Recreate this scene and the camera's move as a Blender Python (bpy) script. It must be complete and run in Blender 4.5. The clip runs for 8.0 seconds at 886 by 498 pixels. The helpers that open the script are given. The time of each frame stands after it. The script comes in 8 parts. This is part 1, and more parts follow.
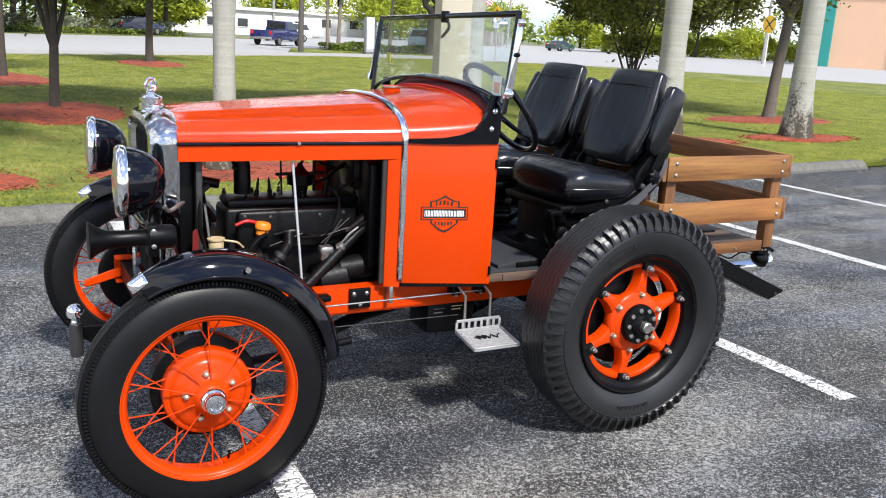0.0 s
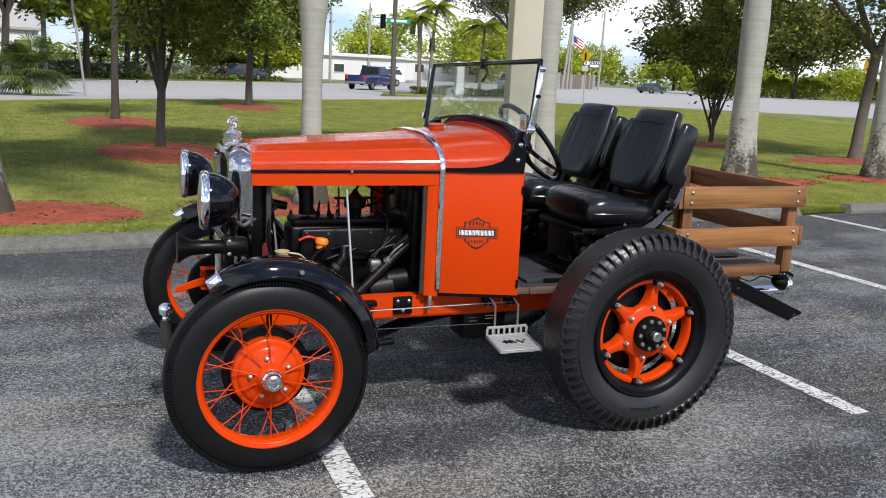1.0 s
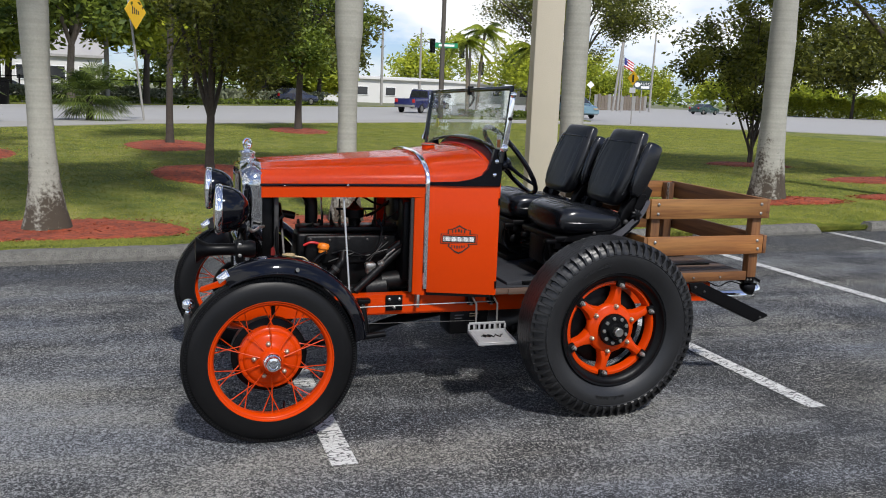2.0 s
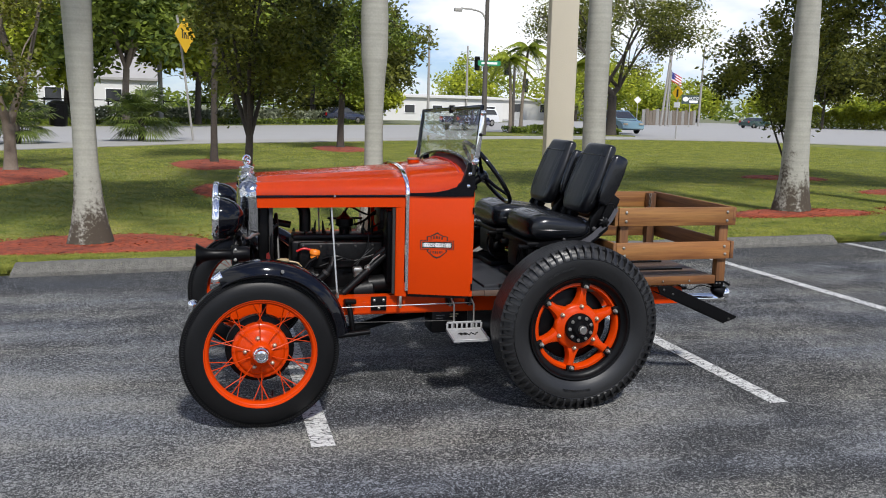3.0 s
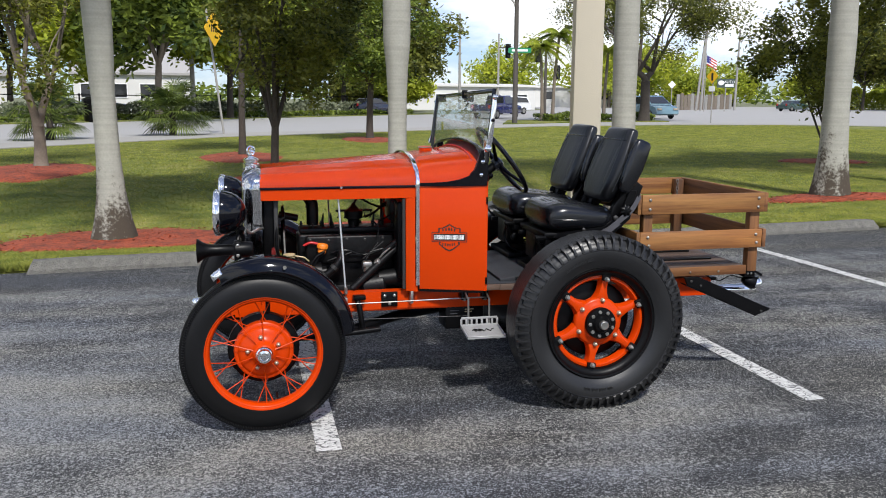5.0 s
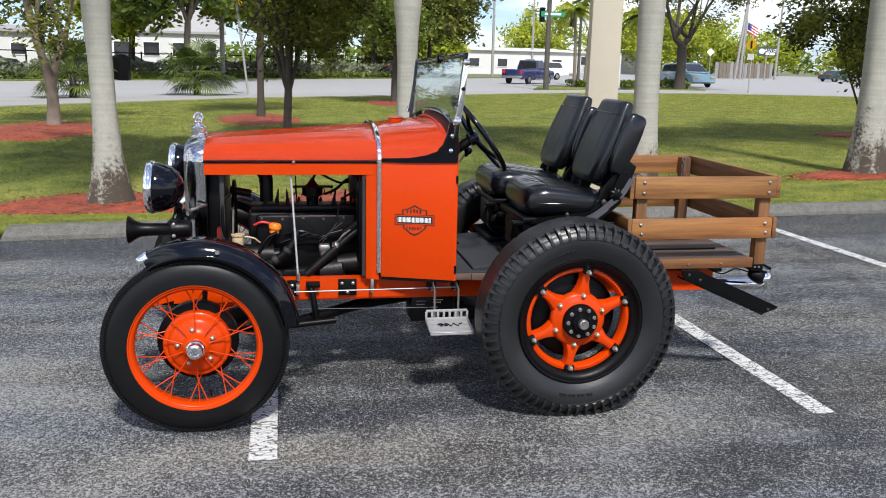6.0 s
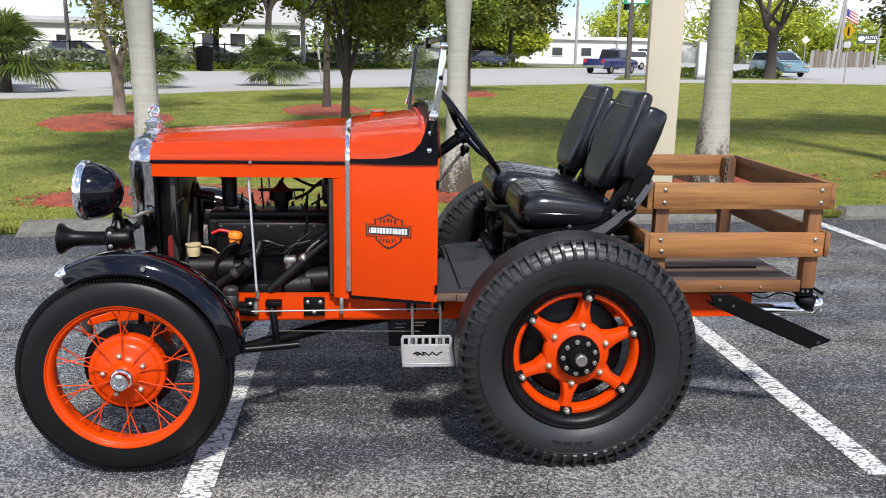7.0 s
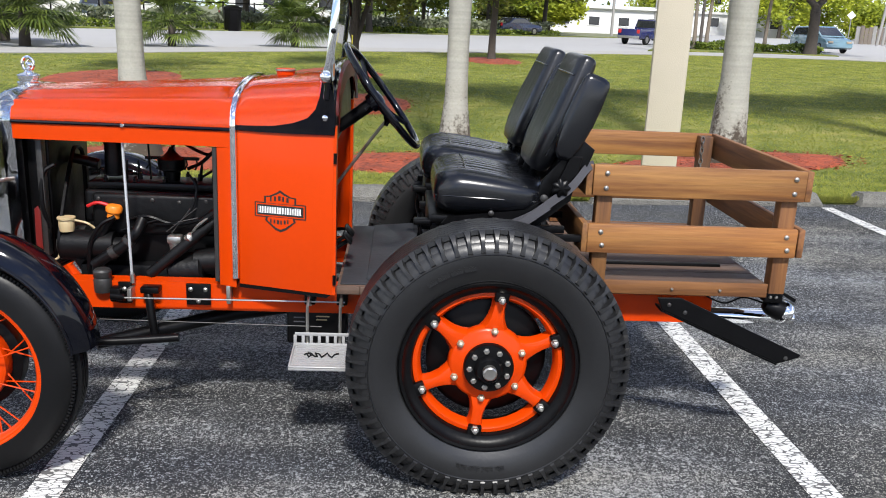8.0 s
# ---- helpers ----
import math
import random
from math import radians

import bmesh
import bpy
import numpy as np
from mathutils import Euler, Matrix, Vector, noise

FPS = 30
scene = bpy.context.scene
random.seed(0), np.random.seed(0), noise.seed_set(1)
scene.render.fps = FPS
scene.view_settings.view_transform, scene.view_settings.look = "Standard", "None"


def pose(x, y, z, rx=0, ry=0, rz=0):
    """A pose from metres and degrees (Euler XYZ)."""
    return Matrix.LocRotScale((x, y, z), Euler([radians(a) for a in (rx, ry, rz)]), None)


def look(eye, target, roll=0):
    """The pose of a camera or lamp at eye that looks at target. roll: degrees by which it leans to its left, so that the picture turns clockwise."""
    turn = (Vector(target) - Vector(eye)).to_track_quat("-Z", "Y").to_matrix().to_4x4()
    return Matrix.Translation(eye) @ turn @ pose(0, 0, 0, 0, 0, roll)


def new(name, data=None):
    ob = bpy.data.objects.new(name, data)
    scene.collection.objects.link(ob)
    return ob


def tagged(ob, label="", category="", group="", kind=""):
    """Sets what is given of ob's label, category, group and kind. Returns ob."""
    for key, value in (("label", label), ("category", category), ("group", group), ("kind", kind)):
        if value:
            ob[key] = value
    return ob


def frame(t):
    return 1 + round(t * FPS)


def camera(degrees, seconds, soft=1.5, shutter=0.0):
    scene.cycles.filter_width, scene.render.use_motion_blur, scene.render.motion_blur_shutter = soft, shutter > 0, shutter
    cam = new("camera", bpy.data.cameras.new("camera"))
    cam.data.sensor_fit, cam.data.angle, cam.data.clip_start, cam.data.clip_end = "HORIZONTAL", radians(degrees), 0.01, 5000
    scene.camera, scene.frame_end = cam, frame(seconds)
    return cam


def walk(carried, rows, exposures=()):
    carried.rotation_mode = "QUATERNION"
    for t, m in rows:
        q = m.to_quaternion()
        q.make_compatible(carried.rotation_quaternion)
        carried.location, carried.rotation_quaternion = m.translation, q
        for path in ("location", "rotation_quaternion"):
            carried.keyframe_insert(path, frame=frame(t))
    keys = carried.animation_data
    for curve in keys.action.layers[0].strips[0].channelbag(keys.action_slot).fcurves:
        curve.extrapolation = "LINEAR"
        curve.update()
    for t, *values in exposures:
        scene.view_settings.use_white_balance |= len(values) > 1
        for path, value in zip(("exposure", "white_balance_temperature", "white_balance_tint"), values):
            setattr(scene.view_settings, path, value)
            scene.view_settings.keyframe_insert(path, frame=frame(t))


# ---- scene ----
# ---- camera ----
cam = camera(54.4, 8.0, 1.0)
EXPOSURES = [(0.0, 0.52), (0.6, 0.24), (1.2, -0.08), (2.0, -0.24), (3.5, -0.16), (5.0, -0.05), (6.5, 0.24), (8.0, 0.35)]
PATH = [
    (0, (-0.512, -2.270, 1.399), (0.405, -0.558, 0.916), 3.2),
    (0.5, (-0.525, -2.497, 1.388), (0.277, -0.717, 0.958), 3.0),
    (1, (-0.520, -2.794, 1.416), (0.212, -0.976, 1.017), 2.7),
    (1.5, (-0.394, -3.090, 1.425), (0.264, -1.239, 1.049), 2.3),
    (2, (-0.409, -3.343, 1.443), (0.211, -1.474, 1.089), 2.2),
    (2.2, (-0.419, -3.438, 1.440), (0.190, -1.566, 1.089), 2.3),
    (3.3, (-0.097, -3.881, 1.468), (0.382, -1.965, 1.155), 0.8),
    (3.5, (-0.079, -3.903, 1.469), (0.387, -1.983, 1.154), 0.4),
    (4, (-0.085, -3.862, 1.466), (0.331, -1.931, 1.155), -0.0),
    (4.5, (-0.155, -3.745, 1.465), (0.268, -1.814, 1.156), 0.5),
    (5, (-0.031, -3.623, 1.443), (0.401, -1.701, 1.099), 0.3),
    (5.2, (0.085, -3.563, 1.446), (0.498, -1.640, 1.084), 0.1),
    (6.3, (0.455, -3.090, 1.452), (0.792, -1.167, 1.018), 1.5),
    (6.5, (0.556, -2.995, 1.442), (0.866, -1.067, 1.009), 1.3),
    (7, (0.824, -2.745, 1.438), (0.995, -0.804, 0.988), 1.0),
    (7.5, (0.994, -2.486, 1.424), (1.152, -0.556, 0.927), 2.3),
    (8, (1.273, -2.308, 1.403), (1.375, -0.380, 0.879), 2.5),
]
walk(cam, [(t, look(eye, target, roll)) for t, eye, target, roll in PATH], EXPOSURES)

# ---- world, sun ----
SUN_AZ, SUN_EL = 175.0, 49.0  # degrees: azimuth clockwise from +y, elevation
world = bpy.data.worlds.new("sky")
scene.world = world
world.use_nodes = True
wn = world.node_tree
sky = wn.nodes.new("ShaderNodeTexSky")
sky.sky_type, sky.sun_disc = "NISHITA", False
sky.sun_elevation, sky.sun_rotation = radians(SUN_EL), radians(SUN_AZ)
sky.air_density, sky.dust_density, sky.ozone_density = 1.0, 0.3, 2.0
wn.nodes["Background"].inputs["Strength"].default_value = 0.072
# broken white cloud over the blue
geo = wn.nodes.new("ShaderNodeTexCoord")
cl = wn.nodes.new("ShaderNodeTexNoise")
cl.inputs["Scale"].default_value, cl.inputs["Detail"].default_value, cl.inputs["Roughness"].default_value = 2.2, 7.0, 0.58
mp = wn.nodes.new("ShaderNodeMapping")
mp.inputs["Scale"].default_value = (1.0, 1.0, 2.6)
ramp = wn.nodes.new("ShaderNodeValToRGB")
ramp.color_ramp.elements[0].position, ramp.color_ramp.elements[1].position = 0.42, 0.54
mixc = wn.nodes.new("ShaderNodeMix")
mixc.data_type = "RGBA"
ramp.color_ramp.elements[0].color = (0.12, 0.12, 0.12, 1)
wn.links.new(geo.outputs["Generated"], mp.inputs["Vector"])
wn.links.new(mp.outputs["Vector"], cl.inputs["Vector"])
# the banks open a little overhead
sepw = wn.nodes.new("ShaderNodeSeparateXYZ")
thin = wn.nodes.new("ShaderNodeMath")
thin.operation = "MULTIPLY_ADD"
thin.inputs[1].default_value = -0.12
wn.links.new(geo.outputs["Generated"], sepw.inputs[0])
wn.links.new(sepw.outputs["Z"], thin.inputs[0])
wn.links.new(cl.outputs["Fac"], thin.inputs[2])
wn.links.new(thin.outputs[0], ramp.inputs["Fac"])
tint = wn.nodes.new("ShaderNodeMix")
tint.data_type, tint.blend_type = "RGBA", "MULTIPLY"
tint.inputs["Factor"].default_value = 1.0
tint.inputs[7].default_value = (1.05, 1.32, 1.95, 1)
wn.links.new(sky.outputs["Color"], tint.inputs[6])
wn.links.new(ramp.outputs["Color"], mixc.inputs["Factor"])
wn.links.new(tint.outputs[2], mixc.inputs[6])
mixc.inputs[7].default_value = (18.0, 18.3, 18.8, 1)
wn.links.new(mixc.outputs[2], wn.nodes["Background"].inputs["Color"])

sun_data = bpy.data.lights.new("sun", "SUN")
sun_data.energy, sun_data.angle, sun_data.color = 5.0, radians(5.5), (1.0, 0.97, 0.92)
sun = new("sun", sun_data)
az, el = radians(SUN_AZ), radians(SUN_EL)
sun_way = Vector((math.sin(az) * math.cos(el), math.cos(az) * math.cos(el), math.sin(el)))
sun.matrix_world = look(sun_way * 60, (0, 0, 0))


# ---- materials ----
def principled(name):
    m = bpy.data.materials.new(name)
    m.use_nodes = True
    return m, m.node_tree, m.node_tree.nodes["Principled BSDF"]


def mat(name, color, rough=0.5, metal=0.0, vary=0.12, scale=6.0, bump=0.0, bump_scale=60.0, coat=0.0, rough_vary=0.1, dark=None, spec=0.5, per_object=0.0):
    """A surface with two scales of colour and gloss variation and a fine relief."""
    m, nt, bs = principled(name)
    N, L = nt.nodes.new, nt.links.new
    tc = N("ShaderNodeTexCoord")
    n1, n2 = N("ShaderNodeTexNoise"), N("ShaderNodeTexNoise")
    n1.inputs["Scale"].default_value, n1.inputs["Detail"].default_value = scale, 5.0
    n2.inputs["Scale"].default_value, n2.inputs["Detail"].default_value = bump_scale, 4.0
    L(tc.outputs["Object"], n1.inputs["Vector"])
    L(tc.outputs["Object"], n2.inputs["Vector"])
    mix = N("ShaderNodeMix")
    mix.data_type = "RGBA"
    lo = dark or tuple(c * (1 - 2.2 * vary) for c in color)
    hi = tuple(min(1, c * (1 + vary)) for c in color)
    mix.inputs[6].default_value, mix.inputs[7].default_value = (*lo, 1), (*hi, 1)
    add = N("ShaderNodeMath")
    add.operation = "MULTIPLY_ADD"
    L(n2.outputs["Fac"], add.inputs[0])
    add.inputs[1].default_value = 0.5
    half = N("ShaderNodeMath")
    half.operation = "MULTIPLY"
    half.inputs[1].default_value = 0.62
    L(n1.outputs["Fac"], half.inputs[0])
    L(half.outputs[0], add.inputs[2])
    last = add.outputs[0]
    if per_object:
        oi = N("ShaderNodeObjectInfo")
        ma = N("ShaderNodeMath")
        ma.operation = "MULTIPLY_ADD"
        L(oi.outputs["Random"], ma.inputs[0])
        ma.inputs[1].default_value = per_object
        L(last, ma.inputs[2])
        last = ma.outputs[0]
    L(last, mix.inputs["Factor"])
    L(mix.outputs[2], bs.inputs["Base Color"])
    mr = N("ShaderNodeMapRange")
    L(n1.outputs["Fac"], mr.inputs["Value"])
    mr.inputs["To Min"].default_value, mr.inputs["To Max"].default_value = max(0.02, rough - rough_vary), min(1, rough + rough_vary)
    L(mr.outputs["Result"], bs.inputs["Roughness"])
    bs.inputs["Metallic"].default_value = metal
    bs.inputs["Specular IOR Level"].default_value = spec
    bs.inputs["Coat Weight"].default_value = coat
    bs.inputs["Coat Roughness"].default_value = 0.04
    if bump:
        bp = N("ShaderNodeBump")
        bp.inputs["Strength"].default_value, bp.inputs["Distance"].default_value = 1.0, bump
        L(n2.outputs["Fac"], bp.inputs["Height"])
        L(bp.outputs["Normal"], bs.inputs["Normal"])
    return m


def asphalt_mat():
    m, nt, bs = principled("asphalt_weathered")
    N, L = nt.nodes.new, nt.links.new
    tc = N("ShaderNodeTexCoord")
    vor = N("ShaderNodeTexVoronoi")
    vor.inputs["Scale"].default_value = 290.0
    vor.inputs["Randomness"].default_value = 1.0
    big, mid = N("ShaderNodeTexNoise"), N("ShaderNodeTexNoise")
    big.inputs["Scale"].default_value, big.inputs["Detail"].default_value, big.inputs["Roughness"].default_value = 0.9, 9.0, 0.66
    mid.inputs["Scale"].default_value, mid.inputs["Detail"].default_value = 1.3, 7.0
    mpa = N("ShaderNodeMapping")
    mpa.inputs["Scale"].default_value, mpa.inputs["Rotation"].default_value = (0.55, 2.2, 1.0), (0, 0, -0.35)
    L(tc.outputs["Object"], mpa.inputs["Vector"])
    L(mpa.outputs["Vector"], mid.inputs["Vector"])
    for n in (vor, big):
        L(tc.outputs["Object"], n.inputs["Vector"])
    # bare chips: cells whose random colour is high, more of them on worn patches
    sep = N("ShaderNodeSeparateColor")
    L(vor.outputs["Color"], sep.inputs["Color"])
    wear = N("ShaderNodeMath")
    wear.operation = "MULTIPLY_ADD"
    wear.inputs[1].default_value = 0.7
    L(mid.outputs["Fac"], wear.inputs[0])
    L(big.outputs["Fac"], wear.inputs[2])
    # paler round a point on the left, darker farther from it
    dist, fade, wear2 = N("ShaderNodeVectorMath"), N("ShaderNodeMapRange"), N("ShaderNodeMath")
    dist.operation = "DISTANCE"
    dist.inputs[1].default_value = (-3.4, -0.2, 0)
    L(tc.outputs["Object"], dist.inputs[0])
    fade.interpolation_type = "SMOOTHSTEP"
    fade.inputs["From Min"].default_value, fade.inputs["From Max"].default_value = 1.5, 4.6
    fade.inputs["To Min"].default_value, fade.inputs["To Max"].default_value = 0.11, -0.10
    L(dist.outputs["Value"], fade.inputs["Value"])
    wear2.operation = "ADD"
    L(wear.outputs[0], wear2.inputs[0])
    L(fade.outputs["Result"], wear2.inputs[1])
    # darker, with fewer bare chips, along the wheel stops
    sk, ky, kr, wear3 = N("ShaderNodeSeparateXYZ"), N("ShaderNodeMath"), N("ShaderNodeMapRange"), N("ShaderNodeMath")
    L(tc.outputs["Object"], sk.inputs[0])
    ky.operation, ky.inputs[1].default_value = "MULTIPLY_ADD", -0.1
    L(sk.outputs["X"], ky.inputs[0])
    L(sk.outputs["Y"], ky.inputs[2])
    kr.interpolation_type = "SMOOTHSTEP"
    kr.inputs["From Min"].default_value, kr.inputs["From Max"].default_value = 3.0, 3.8
    kr.inputs["To Min"].default_value, kr.inputs["To Max"].default_value = 0.0, -0.26
    L(ky.outputs[0], kr.inputs["Value"])
    wear3.operation = "ADD"
    L(wear2.outputs[0], wear3.inputs[0])
    L(kr.outputs["Result"], wear3.inputs[1])
    wear = wear3
    wr = N("ShaderNodeMapRange")
    wr.inputs["From Min"].default_value, wr.inputs["From Max"].default_value = 0.68, 1.04
    wr.inputs["To Min"].default_value, wr.inputs["To Max"].default_value = 0.80, 0.39
    L(wear.outputs[0], wr.inputs["Value"])
    gt = N("ShaderNodeMath")
    gt.operation = "GREATER_THAN"
    L(sep.outputs["Red"], gt.inputs[0])
    L(wr.outputs["Result"], gt.inputs[1])
    # coarser stones stand out between the fine chips
    vor2, sep2, gt2, th2, mx2 = N("ShaderNodeTexVoronoi"), N("ShaderNodeSeparateColor"), N("ShaderNodeMath"), N("ShaderNodeMath"), N("ShaderNodeMath")
    vor2.inputs["Scale"].default_value = 95.0
    L(tc.outputs["Object"], vor2.inputs["Vector"])
    L(vor2.outputs["Color"], sep2.inputs["Color"])
    th2.operation, th2.inputs[1].default_value = "ADD", 0.17
    L(wr.outputs["Result"], th2.inputs[0])
    gt2.operation = "GREATER_THAN"
    L(sep2.outputs["Red"], gt2.inputs[0])
    L(th2.outputs[0], gt2.inputs[1])
    mx2.operation = "MAXIMUM"
    L(gt.outputs[0], mx2.inputs[0])
    L(gt2.outputs[0], mx2.inputs[1])
    # pitted gaps where no chip shows at all
    pit, pr, keep = N("ShaderNodeTexNoise"), N("ShaderNodeMapRange"), N("ShaderNodeMath")
    pit.inputs["Scale"].default_value, pit.inputs["Detail"].default_value, pit.inputs["Roughness"].default_value = 60.0, 6.0, 0.7
    L(tc.outputs["Object"], pit.inputs["Vector"])
    pr.inputs["From Min"].default_value, pr.inputs["From Max"].default_value = 0.38, 0.48
    L(pit.outputs["Fac"], pr.inputs["Value"])
    keep.operation = "MULTIPLY"
    L(mx2.outputs[0], keep.inputs[0])
    L(pr.outputs["Result"], keep.inputs[1])
    chip = N("ShaderNodeMix")
    chip.data_type = "RGBA"
    chip.inputs[6].default_value, chip.inputs[7].default_value = (0.13, 0.131, 0.128, 1), (0.47, 0.465, 0.44, 1)
    L(sep.outputs["Green"], chip.inputs["Factor"])
    tar = N("ShaderNodeMix")
    tar.data_type = "RGBA"
    tar.inputs[6].default_value, tar.inputs[7].default_value = (0.018, 0.019, 0.021, 1), (0.066, 0.066, 0.065, 1)
    tr = N("ShaderNodeMapRange")
    tr.inputs["From Min"].default_value, tr.inputs["From Max"].default_value = 0.60, 1.15
    L(wear.outputs[0], tr.inputs["Value"])
    L(tr.outputs["Result"], tar.inputs["Factor"])
    mix = N("ShaderNodeMix")
    mix.data_type = "RGBA"
    L(keep.outputs[0], mix.inputs["Factor"])
    L(tar.outputs[2], mix.inputs[6])
    L(chip.outputs[2], mix.inputs[7])
    # chalky scuffs along the driving direction
    mps, sc, sr, scuff = N("ShaderNodeMapping"), N("ShaderNodeTexNoise"), N("ShaderNodeMapRange"), N("ShaderNodeMix")
    mps.inputs["Scale"].default_value, mps.inputs["Rotation"].default_value = (1.6, 9.0, 1.0), (0, 0, 0.25)
    sc.inputs["Scale"].default_value, sc.inputs["Detail"].default_value, sc.inputs["Roughness"].default_value = 1.7, 8.0, 0.72
    L(tc.outputs["Object"], mps.inputs["Vector"])
    L(mps.outputs["Vector"], sc.inputs["Vector"])
    sr.inputs["From Min"].default_value, sr.inputs["From Max"].default_value = 0.58, 0.70
    sr.inputs["To Max"].default_value = 0.50
    L(sc.outputs["Fac"], sr.inputs["Value"])
    scuff.data_type = "RGBA"
    scuff.inputs[7].default_value = (0.27, 0.265, 0.25, 1)
    L(sr.outputs["Result"], scuff.inputs["Factor"])
    L(mix.outputs[2], scuff.inputs[6])
    # cool tarry and warm dusty areas
    hue, hr, tone, wash = N("ShaderNodeTexNoise"), N("ShaderNodeMapRange"), N("ShaderNodeMix"), N("ShaderNodeMix")
    hue.inputs["Scale"].default_value, hue.inputs["Detail"].default_value = 0.8, 5.0
    L(mpa.outputs["Vector"], hue.inputs["Vector"])
    hr.inputs["From Min"].default_value, hr.inputs["From Max"].default_value = 0.35, 0.65
    L(hue.outputs["Fac"], hr.inputs["Value"])
    tone.data_type = wash.data_type = "RGBA"
    tone.inputs[6].default_value, tone.inputs[7].default_value = (0.66, 0.71, 0.82, 1), (0.88, 0.86, 0.80, 1)
    L(hr.outputs["Result"], tone.inputs["Factor"])
    wash.blend_type = "MULTIPLY"
    wash.inputs["Factor"].default_value = 1.0
    L(scuff.outputs[2], wash.inputs[6])
    L(tone.outputs[2], wash.inputs[7])
    L(wash.outputs[2], bs.inputs["Base Color"])
    bs.inputs["Roughness"].default_value = 0.82
    bs.inputs["Specular IOR Level"].default_value = 0.3
    bp = N("ShaderNodeBump")
    bp.inputs["Distance"].default_value = 0.005
    bp.inputs["Strength"].default_value = 0.9
    L(vor2.outputs["Distance"], bp.inputs["Height"])
    bp.invert = True
    L(bp.outputs["Normal"], bs.inputs["Normal"])
    return m


def mulch_mat():
    """Shredded red bark: lengthwise chips of many tones, some nearly black."""
    m, nt, bs = principled("red_bark_mulch")
    N, L = nt.nodes.new, nt.links.new
    tc, mp, vor, big = N("ShaderNodeTexCoord"), N("ShaderNodeMapping"), N("ShaderNodeTexVoronoi"), N("ShaderNodeTexNoise")
    mp.inputs["Scale"].default_value = (26.0, 48.0, 30.0)
    mp.inputs["Rotation"].default_value = (0, 0, 0.5)
    big.inputs["Scale"].default_value, big.inputs["Detail"].default_value = 3.0, 6.0
    vor.inputs["Scale"].default_value = 1.0
    L(tc.outputs["Object"], mp.inputs["Vector"])
    L(mp.outputs["Vector"], vor.inputs["Vector"])
    L(tc.outputs["Object"], big.inputs["Vector"])
    sep, ad, rp = N("ShaderNodeSeparateColor"), N("ShaderNodeMath"), N("ShaderNodeValToRGB")
    L(vor.outputs["Color"], sep.inputs["Color"])
    ad.operation = "MULTIPLY_ADD"
    ad.inputs[1].default_value = 0.62
    L(sep.outputs["Red"], ad.inputs[0])
    hf = N("ShaderNodeMapRange")
    hf.inputs["From Min"].default_value, hf.inputs["From Max"].default_value = 0.3, 0.7
    hf.inputs["To Max"].default_value = 0.38
    L(big.outputs["Fac"], hf.inputs["Value"])
    L(hf.outputs["Result"], ad.inputs[2])
    L(ad.outputs[0], rp.inputs["Fac"])
    e = rp.color_ramp.elements
    e[0].position, e[0].color = 0.08, (0.060, 0.015, 0.008, 1)
    e[1].position, e[1].color = 0.95, (0.42, 0.080, 0.026, 1)
    k = e.new(0.45)
    k.color = (0.22, 0.040, 0.015, 1)
    L(rp.outputs["Color"], bs.inputs["Base Color"])
    bs.inputs["Roughness"].default_value = 0.95
    bp = N("ShaderNodeBump")
    bp.inputs["Distance"].default_value = 0.02
    L(sep.outputs["Green"], bp.inputs["Height"])
    L(bp.outputs["Normal"], bs.inputs["Normal"])
    return m


def lawn_mat():
    """Turf: green and straw mottling at three scales."""
    m, nt, bs = principled("lawn_soil_and_turf")
    N, L = nt.nodes.new, nt.links.new
    tc = N("ShaderNodeTexCoord")
    last = None
    for sc, det, w in ((0.45, 4.0, 0.75), (2.2, 6.0, 0.80), (16.0, 5.0, 0.30)):
        no, ma = N("ShaderNodeTexNoise"), N("ShaderNodeMath")
        no.inputs["Scale"].default_value, no.inputs["Detail"].default_value, no.inputs["Roughness"].default_value = sc, det, 0.65
        L(tc.outputs["Object"], no.inputs["Vector"])
        ma.operation = "MULTIPLY_ADD"
        ma.inputs[1].default_value = w
        L(no.outputs["Fac"], ma.inputs[0])
        if last is None:
            ma.inputs[2].default_value = -0.40
        else:
            L(last, ma.inputs[2])
        last = ma.outputs[0]
    rp = N("ShaderNodeValToRGB")
    L(last, rp.inputs["Fac"])
    e = rp.color_ramp.elements
    e[0].position, e[0].color = 0.26, (0.052, 0.076, 0.014, 1)
    e[1].position, e[1].color = 0.80, (0.28, 0.245, 0.080, 1)
    for p, c in ((0.44, (0.088, 0.114, 0.022, 1)), (0.60, (0.168, 0.176, 0.040, 1))):
        k = e.new(p)
        k.color = c
    L(rp.outputs["Color"], bs.inputs["Base Color"])
    bs.inputs["Roughness"].default_value = 0.95
    bs.inputs["Specular IOR Level"].default_value = 0.2
    bp = N("ShaderNodeBump")
    bp.inputs["Distance"].default_value = 0.008
    L(last, bp.inputs["Height"])
    L(bp.outputs["Normal"], bs.inputs["Normal"])
    return m


